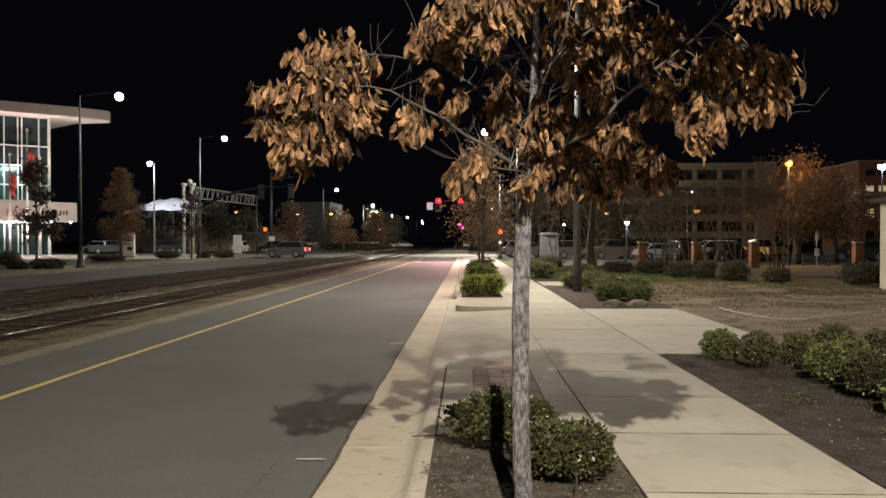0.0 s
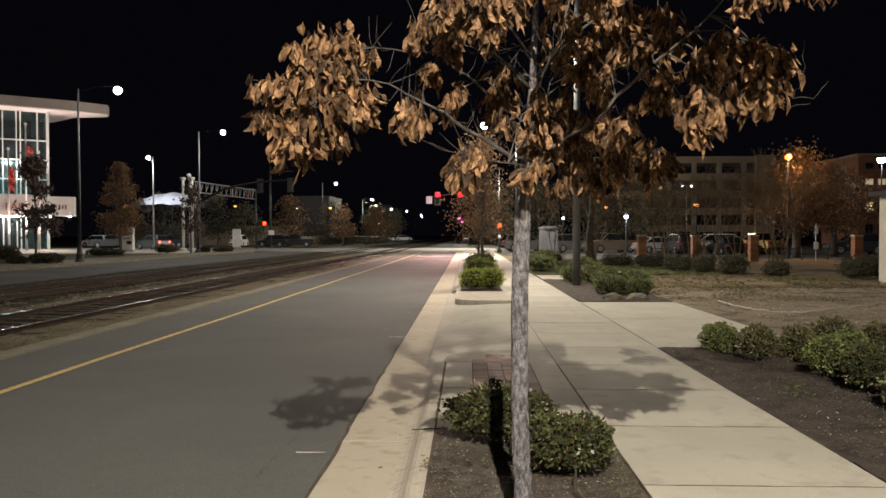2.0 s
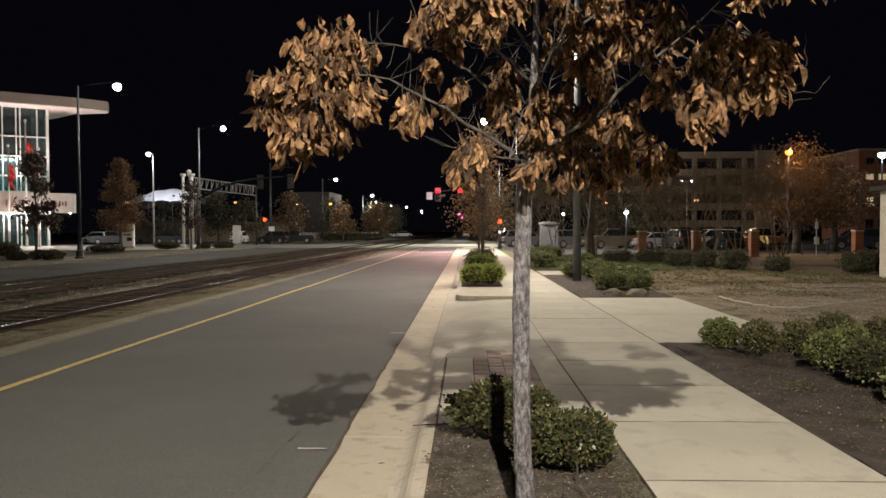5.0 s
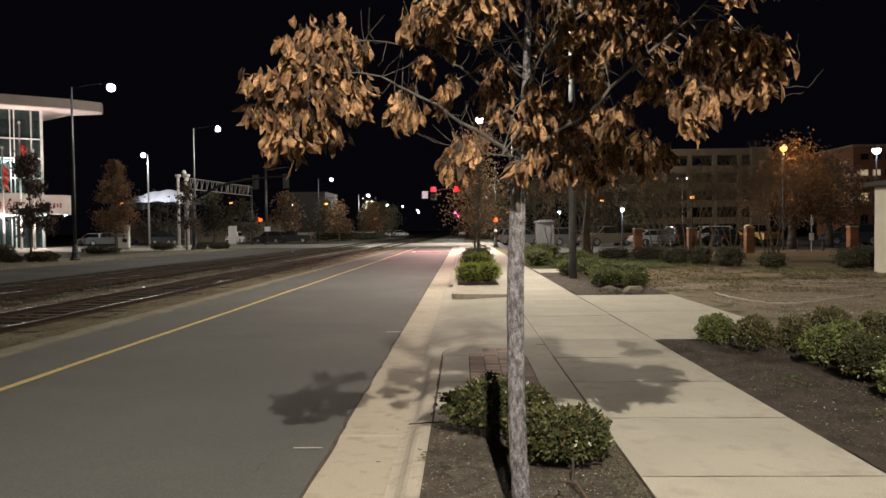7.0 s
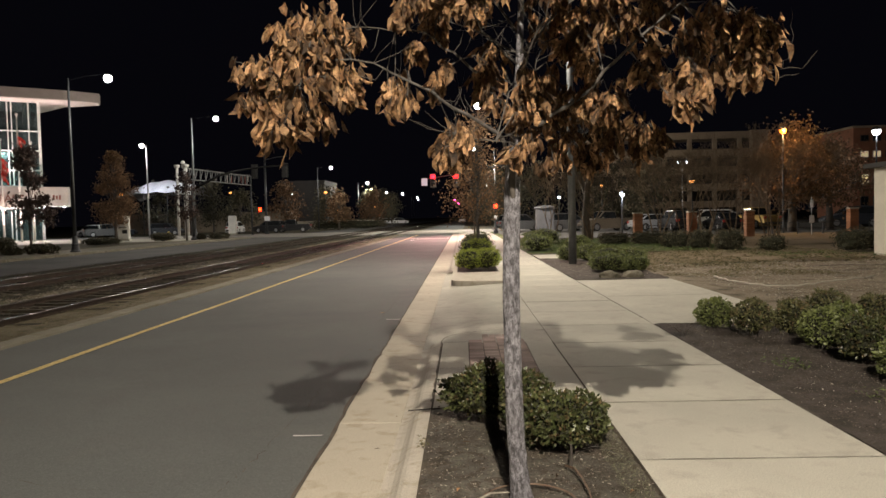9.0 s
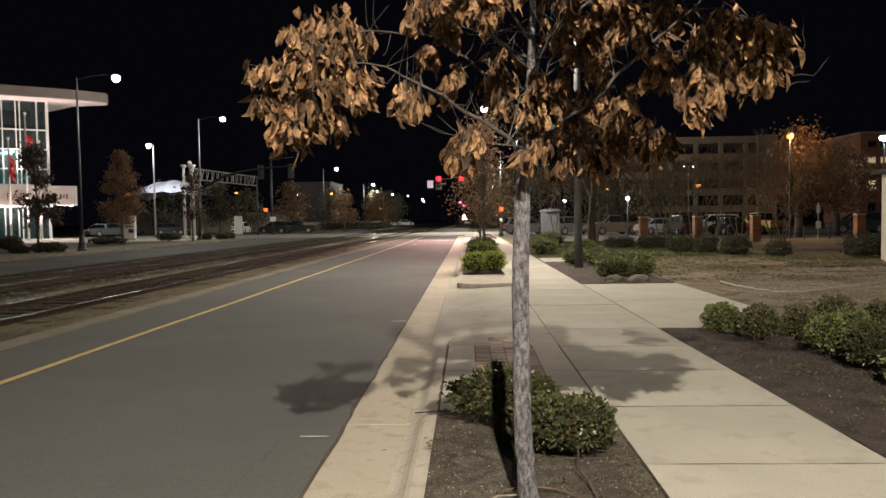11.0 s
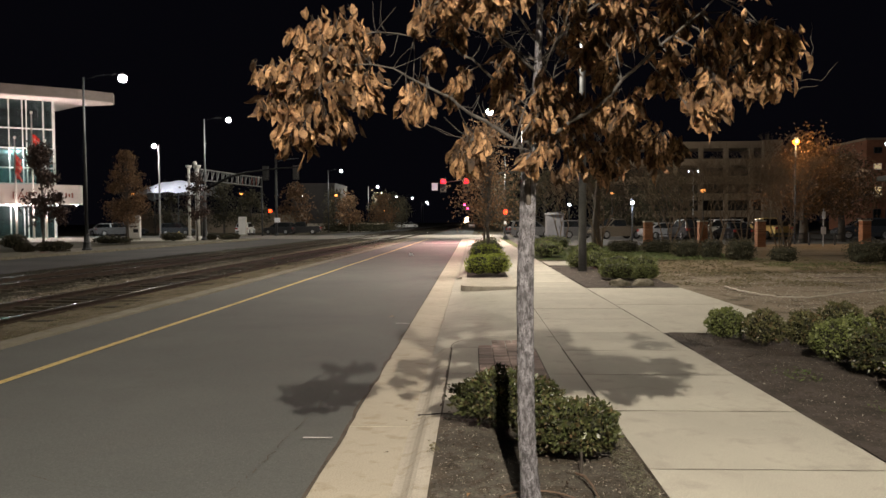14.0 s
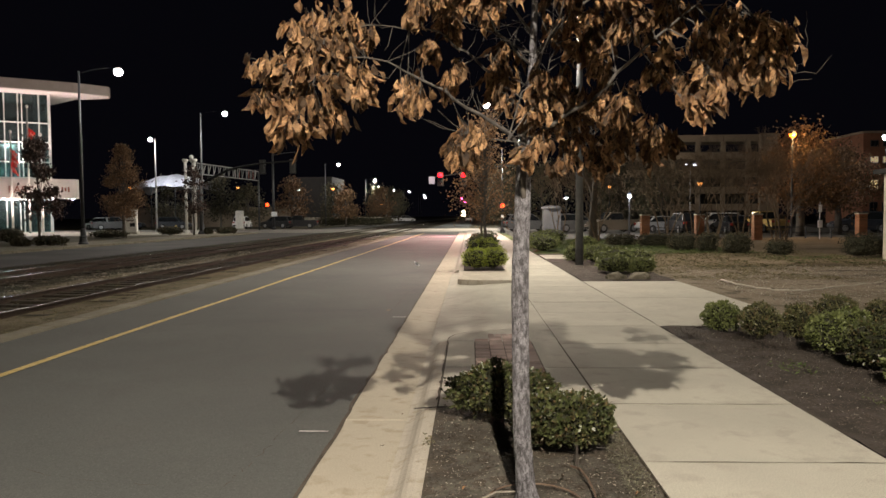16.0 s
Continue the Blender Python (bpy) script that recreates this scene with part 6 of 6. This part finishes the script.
car((5.2, 74.0, 0.01), 10, P_GREY, "dim grey car parked beside the portable toilet", "suv")
car((31.5, 62.0, 0.01), 170, P_DARK, "dark car parked beyond the trees", "suv")
car((-49.8, 99.5, -0.01), 20, P_GREY, "silver pickup parked behind the terminal", "pickup", length=5.3)
car((-49.4, 102.5, -0.01), 10, P_DARK, "dark car parked behind the terminal", "suv")
car((-52.4, 101.0, -0.01), 160, P_WHITE, "white van parked behind the terminal", "suv")
car((-42.2, 101.5, -0.01), 5, P_DARK, "dark blue car parked beyond the cross street", "suv")
car((-33.0, 103.0, -0.01), 95, P_WHITE, "white van parked beside the white pillar", "suv")
car((-28.5, 104.5, -0.01), 170, P_BLACK, "black car parked beyond the crossing", "suv")
car((-25.4, 105.5, -0.01), 185, P_BLACK, "black pickup parked beyond the crossing", "pickup", length=5.2)
car((-24.0, 221, 0.0), 10, P_WHITE, "distant white car on the far street", "suv")
car((-20.6, 222, 0.0), 10, P_WHITE, "distant white car on the far street", "suv")
car((-2.0, 214, -0.10), 90, P_WHITE, "distant white van waiting on the road", "suv", False, "")


# ---- the train and the blown scrap ----
def locomotive():
    t = thing("locomotive", "dark approaching locomotive with a dazzling headlight", "locomotive", (30, 640, -0.35))
    bm = bmesh.new()
    box(bm, (0, 9, 2.5), (3.0, 17.5, 3.2), 0.15)
    box(bm, (0, 3.5, 4.2), (3.1, 3.2, 0.9), 0.12)
    part("body", bm, M_LOCO, t)
    bm = bmesh.new()
    box(bm, (0, 0.6, 1.7), (2.8, 2.4, 1.7), 0.2)
    part("nose", bm, M_LOCO, t)
    for y in (3, 6, 13, 16):
        for x in (-0.75, 0.75):
            bm = bmesh.new()
            tube(bm, [(x - 0.06, y, 0.55), (x + 0.06, y, 0.55)], 0.5, 16)
            part("wheel", bm, M_RUST, t)
    bm = bmesh.new()
    tube(bm, [(0, 1.85, 4.1), (0, 1.7, 4.1)], [0.9, 1.0], 18)
    part("headlight", bm, G_TRAIN, t, "dazzling warm headlight")
    for x in (-1.0, 1.0):
        bm = bmesh.new()
        tube(bm, [(x, -0.6, 1.9), (x, -0.72, 1.9)], [0.3, 0.35], 14)
        part("ditch_light", bm, G_TRAIN, t, "lit ditch light")
    return t


TRAIN = locomotive()
SCRAP = thing("paper_scrap", "small white paper scrap blowing along the road", "litter", (-4.2, 52, -0.05))
bm = bmesh.new()
vs = [[bm.verts.new((0.10 * i - 0.10, 0.09 * j - 0.09, 0.05 * math.sin(i * 2 + j))) for i in range(3)] for j in range(3)]
for j in range(2):
    for i in range(2):
        bm.faces.new((vs[j][i], vs[j][i + 1], vs[j + 1][i + 1], vs[j + 1][i]))
bmesh.ops.solidify(bm, geom=bm.faces[:], thickness=0.004)
part("sheet", bm, M_SIGNW, SCRAP)


# ---- small things in the beds and the lot ----
def chips(name, x0, x1, y0, y1, n, size, material, label, seed, z=0.012, keep=None):
    """Loose chips strewn over a bed, each a bent sliver."""
    rng = np.random.default_rng(seed)
    at = np.stack([rng.uniform(x0, x1, n), y0 + (y1 - y0) * rng.uniform(0, 1, n) ** 1.0, np.full(n, z) + rng.uniform(-0.012, 0.02, n)], 1)
    if keep is not None:
        at = at[[keep(p) for p in at]]
    k = len(at)
    way = np.stack([rng.normal(0, 1, k), rng.normal(0, 1, k), rng.normal(0.05, 0.28, k)], 1)
    face = np.stack([rng.normal(0, 0.4, k), rng.normal(0, 0.4, k), np.ones(k)], 1)
    ob = part(name, leaves(LEAF_SIMPLE, at, way, face, rng.uniform(0.5, 1.6, k) * size, rng.uniform(0.25, 0.6, k) * size, rng), material)
    return tagged(ob, label, "litter", kind="stuff")


chips("mulch_chips", -0.29, 1.06, 2.6, 6.05, 8000, 0.016, M_CHIP, "loose bark chips on the mulch bed", 1)
chips("dry_grass", 0.88, 1.05, 2.6, 5.9, 5000, 0.014, M_MOSS, "pale dry grass along the pavement edge", 12)
chips("dry_litter", -0.29, 1.06, 2.6, 6.05, 1900, 0.016, M_LITTER, "pale dry leaf bits on the mulch", 2)
chips("mulch_chips", 2.72, 5.8, 4.2, 10.5, 20000, 0.02, M_CHIP, "loose bark chips on the mulch bed", 3)
chips("dry_litter", 2.72, 5.8, 4.2, 10.5, 1500, 0.02, M_LITTER, "pale dry leaf bits on the mulch", 4)
chips("pale_gravel", 5.4, 16, 10.5, 23, 9000, 0.05, M_LITTER, "pale stones and dry leaves on the lot", 5, 0.0)
chips("dry_weeds", -7.85, -6.75, 6, 40, 5000, 0.04, M_WEED, "dry weeds along the track kerb", 6, -0.06)
chips("grass", 10.0, 15.5, 23.5, 27.5, 2600, 0.07, M_GRASSB, "patchy short grass on the lot", 13, 0.03, lambda p: noise.noise(Vector((p[0] * 0.7, p[1] * 0.9, 8.0))) > 0.0)
chips("dry_grass", 4.9, 9.0, 17.9, 23.0, 5000, 0.06, M_WEED, "dry grass and leaves beside the mulch bed", 14, 0.02, lambda p: noise.noise(Vector((p[0] * 0.9, p[1] * 0.9, 9.0))) > -0.1)


def rut(bm, y, x0, x1):
    """A worn wheel track across the lot, uneven in width."""
    prev = None
    for k in range(int((x1 - x0) / 0.25)):
        x = x0 + 0.25 * k
        c, w = y + 0.10 * math.sin(x * 1.1), 0.10 * (1 + 0.9 * noise.noise(Vector((x * 1.7, y, 0))))
        z = 0.004 + bumpy(0.05, 0.6, -0.02)(x, c)
        cur = (bm.verts.new((x, c - w, z + 0.012)), bm.verts.new((x, c + w, z + 0.012)))
        if prev:
            bm.faces.new((prev[0], cur[0], cur[1], prev[1]))
        prev = cur


for y, x0, x1 in ((19.5, 8.0, 17.0), (21.0, 9.4, 16.0)):
    solid("tyre_rut", M_MULCH, "long dark tyre rut in the gravel", "rut", lambda bm: rut(bm, y, x0, x1), "structure")
chips("ballast_stones", -16.3, -7.95, 8, 42, 26000, 0.055, M_STONE, "loose dark ballast stones between the ties", 9, -0.095)
chips("pale_gravel", -11.5, -9.7, 8, 40, 5000, 0.05, M_LITTER, "pale stones between the two tracks", 10, -0.085, lambda p: noise.noise(Vector((p[0] * 1.3, p[1] * 0.9, 2.0))) > -0.1)
chips("dry_grass", 5.0, 13.5, 22.0, 31.5, 9000, 0.08, M_WEED, "short dry grass at the edge of the lawn", 11, 0.03, lambda p: noise.noise(Vector((p[0] * 0.8, p[1] * 0.8, 5.0))) > -0.15)
chips("grass", 3.6, 11.4, 29.6, 46, 9000, 0.09, M_GRASSB, "short dim grass of the lawn", 7, 0.05)
chips("dry_litter", 2.75, 5.5, 18.4, 24, 300, 0.03, M_LITTER, "pale dry leaf bits on the mulch", 8, 0.03)


chips("weeds", 3.05, 3.45, 7.3, 7.9, 70, 0.05, M_GRASSB, "small green weeds in the mulch", 21, 0.02)
chips("weeds", 3.3, 3.8, 6.0, 6.5, 70, 0.05, M_GRASSB, "small green weeds in the mulch", 22, 0.02)
chips("dry_weeds", -0.36, -0.28, 4.9, 5.2, 40, 0.025, M_WEED, "dry grass tuft in the kerb joint", 23, 0.03)


def stray_leaf(x, y, z, s, seed):
    rng = np.random.default_rng(seed)
    ob = part("fallen_leaf", leaves(LEAF_LONG, np.array([(0, 0, 0.0)]), np.array([(rng.normal(), rng.normal(), 0.05)]), np.array([(0.1, 0.1, 1.0)]), np.array([s]), np.array([s * 0.4]), rng), M_LEAF)
    ob.location = (x, y, z)
    return tagged(ob, "dry brown fallen leaf", "leaf", "fallen leaves")


for k, (x, y, z, s) in enumerate([(0.02, 5.05, 0.03, 0.07), (-0.05, 4.2, 0.03, 0.05), (0.52, 4.35, 0.03, 0.06), (-1.3, 9.4, ROAD + 0.012, 0.07), (-1.6, 13.0, ROAD + 0.012, 0.12), (-0.9, 16.2, ROAD + 0.015, 0.1),
                                  (-0.7, 5.3, ROAD + 0.012, 0.05), (-0.62, 6.2, ROAD + 0.012, 0.04), (2.2, 10.6, 0.01, 0.06), (0.9, 4.1, 0.03, 0.05), (0.2, 3.9, 0.03, 0.05)]):
    stray_leaf(x, y, z, s, 100 + k)


def stick(pts, r, label, name="stick", material=None):
    bm = bmesh.new()
    tube(bm, pts, [r * (1 - 0.5 * i / (len(pts) - 1)) for i in range(len(pts))], 6)
    return tagged(part(name, bm, material or M_TWIG), label, name)


stick([(-0.50, 5.98, 0.012), (-0.32, 6.0, 0.02), (-0.2, 5.99, 0.03)], 0.006, "thin dry stick lying on the kerb")
stick([(0.64, 4.62, 0.0), (0.645, 4.62, 0.08), (0.64, 4.6, 0.15)], 0.012, "short dark stake stub in the mulch", "stake", M_BARK_D)
stick([(0.60, 4.56, 0.03), (0.64, 4.45, 0.05), (0.665, 4.3, 0.045), (0.675, 4.1, 0.035), (0.66, 3.9, 0.03), (0.6, 3.7, 0.02)], 0.008, "thin brown irrigation tube on the mulch", "irrigation_tube", M_RUSTRING)
stick([(0.72, 4.95, 0.03), (0.86, 4.86, 0.05), (0.98, 4.74, 0.03)], 0.004, "thin curved dry root on the mulch")
stick([(0.02, 3.98, 0.03), (0.12, 4.06, 0.05), (0.24, 4.1, 0.04)], 0.007, "pale broken stick beside the trunk", material=M_LITTER)
bm = bmesh.new()
tube(bm, [(0.33 + 0.27 * math.cos(a), 4.0 + 0.24 * math.sin(a), 0.015 + 0.02 * math.sin(a)) for a in (k * 2 * math.pi / 28 for k in range(29))], 0.005, 6, caps=False)
tagged(part("tree_hoop", bm, M_RUSTRING, smooth=True), "rusty thin hoop lying round the trunk base", "hoop")
bm = bmesh.new()
bends = [Vector(p) for p in ((5.75, 18.6, 0.03), (5.85, 17.8, 0.03), (5.84, 16.1, 0.04), (6.42, 15.2, 0.03), (7.66, 15.85, 0.05), (9.41, 17.2, 0.03), (10.9, 18.2, 0.04))]
curve = []
for a, b, c, d in zip(bends, bends[1:], bends[2:], bends[3:]):
    for k in range(8):
        u = k / 8
        curve.append(0.5 * (2 * b + (c - a) * u + (2 * a - 5 * b + 4 * c - d) * u * u + (3 * b - a - 3 * c + d) * u ** 3) + Vector((0, 0, 0.01 * math.sin(k * 2.1))))
tube(bm, curve, 0.017, 6)
tagged(part("rope", bm, M_ROPE, smooth=True), "pale rope lying slack across the gravel lot", "rope")


def rock(at, s, seed):
    bm = bmesh.new()
    bmesh.ops.create_icosphere(bm, subdivisions=3, radius=1)
    for v in bm.verts:
        v.co = v.co * (1 + 0.25 * noise.noise(v.co * 1.6 + Vector((seed, 0, 0))))
        v.co.x, v.co.y, v.co.z = v.co.x * s[0], v.co.y * s[1], max(v.co.z, -0.3) * s[2]
    bmesh.ops.translate(bm, vec=at, verts=bm.verts)
    tagged(part("rock", bm, M_CONC_OLD), "low grey landscape rock in the mulch", "rock", "rocks in the bed")


rock((3.45, 18.25, 0.03), (0.27, 0.2, 0.15), 1)
rock((4.05, 18.3, 0.03), (0.27, 0.2, 0.15), 5)

# ---- paving pieces ----
def pieces(parent, name, material, cells, z, thick, gap=0.006, bevel=0.003):
    """Slabs or pavers as objects of their own, alike ones on one mesh."""
    kept = {}
    for x0, x1, y0, y1 in cells:
        w, d = round(x1 - x0, 3), round(y1 - y0, 3)
        if (w, d) not in kept:
            bm = bmesh.new()
            a, b, e = w / 2 - gap, d / 2 - gap, bevel
            lo = [bm.verts.new((sx * a, sy * b, -thick)) for sx, sy in ((-1, -1), (1, -1), (1, 1), (-1, 1))]
            mi = [bm.verts.new((sx * a, sy * b, -e)) for sx, sy in ((-1, -1), (1, -1), (1, 1), (-1, 1))]
            hi = [bm.verts.new((sx * (a - e), sy * (b - e), 0)) for sx, sy in ((-1, -1), (1, -1), (1, 1), (-1, 1))]
            for p, q in ((lo, mi), (mi, hi)):
                for k in range(4):
                    bm.faces.new((p[k], p[(k + 1) % 4], q[(k + 1) % 4], q[k]))
            bm.faces.new(hi)
            ob = part(name, bm, material, parent)
            kept[(w, d)] = ob.data
        else:
            ob = new(name, kept[(w, d)])
            ob.parent = parent
        ob.location = ((x0 + x1) / 2, (y0 + y1) / 2, z + random.uniform(-0.002, 0.002))


random.seed(8)
walk_way = skewed(thing("pavement", "pale concrete pavement in jointed slabs", "pavement", kind="structure"))
pieces(walk_way, "slab", M_CONC, [(1.08, 2.67, 6.19 + 1.465 * k, 7.655 + 1.465 * k) for k in range(-8, 47)], 0.0, 0.1)
pieces(walk_way, "slab", M_CONC, [(2.67, 4.93, 10.585, 14.2), (2.67, 4.93, 14.2, 17.75)], 0.0, 0.1)
pieces(walk_way, "slab", M_CONC, [(2.67, 3.75, 26.4, 28.9)], 0.045, 0.1)
pieces(walk_way, "slab", M_CONC, [(-0.30, 1.10, 30 + 1.5 * k, 31.5 + 1.5 * k) for k in range(30)], 0.0, 0.1)
strip = skewed(thing("planting_strip", "concrete strip with a red paver panel", "pavement", kind="structure"))
pieces(strip, "slab", M_CONC, [(-0.30, 0.03, 6.1, 7.7), (-0.30, 0.03, 7.7, 9.3), (0.742, 1.08, 6.1, 7.7), (0.742, 1.08, 7.7, 9.3)], 0.0, 0.1)
pieces(gutter, "gutter_slab", M_GUTTER, [(-1.07, -0.55, 3.0 * k, 3.0 * k + 3.0) for k in range(-4, 25)], ROAD + 0.010, 0.2, 0.004)


def joints(bm):
    """Dirt-filled joints of the pavement, a little proud of the slabs' worn edges."""
    rng = random.Random(6)
    for k in range(-4, 20):
        y = 6.19 + 1.465 * k
        for q in range(8):
            a, b = 1.08 + 1.59 * q / 8, 1.08 + 1.59 * (q + 1) / 8
            w = rng.uniform(0.0015, 0.0045)
            bm.faces.new([bm.verts.new(p) for p in ((a, y - w, 0.005), (b, y - w, 0.005), (b, y + w, 0.005), (a, y + w, 0.005))])
    for k in range(60):
        y, w = 2.0 + 0.4 * k, rng.uniform(0.003, 0.006)
        for x in (1.08, 2.67) if 10.6 < y < 17.5 else (1.08,):
            bm.faces.new([bm.verts.new(p) for p in ((x - w, y, 0.006), (x + w, y, 0.006), (x + w, y + 0.4, 0.006), (x - w, y + 0.4, 0.006))])
    for y in (7.7, 9.3):
        bm.faces.new([bm.verts.new(p) for p in ((-0.30, y - 0.005, 0.005), (0.03, y - 0.005, 0.005), (0.03, y + 0.005, 0.005), (-0.30, y + 0.005, 0.005))])


skewed(solid("pavement_joint", M_JOINT, "dirt-filled joints between the pavement slabs", "joint", joints, "structure"))
rows = []
for r in range(36):
    y = 6.1 + r * 0.1
    for c in range(4):
        a = 0.03 + c * 0.178
        if not (r > 33 and c in (0, 3)):
            rows.append((a, a + 0.178, y, y + 0.1))
for c in range(8):
    if 1 < c < 6:
        rows.append((0.03 + c * 0.089, 0.119 + c * 0.089, 9.7, 9.9))
pieces(strip, "paver", M_BRICK, rows, 0.001, 0.06, 0.004, 0.005)


# ---- what moves ----
DRIVE = [(0, -19.8, 77.8, -0.07, 172), (0.9, -27.1, 80.3, -0.03, 163), (1.8, -36.3, 86.0, -0.02, 150), (2.7, -46.9, 93.0, -0.02, 146), (3.6, -59.4, 102.0, -0.02, 144),
         (4.2, -67.8, 108.0, -0.02, 144), (5.4, -78.0, 117.0, -0.02, 144), (6.6, -84.0, 121.4, -0.02, 144), (16.0, -84.2, 121.5, -0.02, 144)]


def driven(t):
    """How far the car has gone by t seconds."""
    gone = 0.0
    for a, b in zip(DRIVE, DRIVE[1:]):
        leg = math.hypot(b[1] - a[1], b[2] - a[2])
        if t < b[0]:
            return gone + leg * (t - a[0]) / (b[0] - a[0])
        gone += leg
    return gone


def motions():
    walk(MOVING_CAR, [(t, pose(x, y, z, 0, 0, r)) for t, x, y, z, r in DRIVE])
    times = [k / 30 for k in range(0, 199)] + [16.0]
    for wheel in [o for o in MOVING_CAR.children if o.name.startswith("wheel")]:
        x, y, z = wheel.location
        walk(wheel, [(t, pose(x, y, z, 0, math.degrees(driven(t) / 0.38), 0)) for t in times])
    walk(TRAIN, [(0, pose(30, 640, -0.35)), (9.2, pose(9, 575, -0.35)), (10.4, pose(-3, 560, -0.2)), (11.3, pose(-8.4, 550, -0.012)), (12.5, pose(-8.62, 540, -0.012)),
                 (16.0, pose(-8.62, 511, -0.012))])
    walk(SCRAP, [(0, pose(-4.4, 60, -0.05)), (11.0, pose(-4.0, 49, -0.05)), (11.6, pose(-3.9, 47, -0.05, 40)), (12.6, pose(-3.7, 43, -0.04, 0, 60)), (13.5, pose(-3.6, 39.5, -0.05, 30, 20, 50)),
                 (14.5, pose(-3.2, 35.0, -0.04, -30, 20, 90)), (15.2, pose(-2.6, 29.5, -0.05, 20, -40, 60)), (16.0, pose(-2.0, 25.0, -0.04, 0, 30, 20))])


motions()
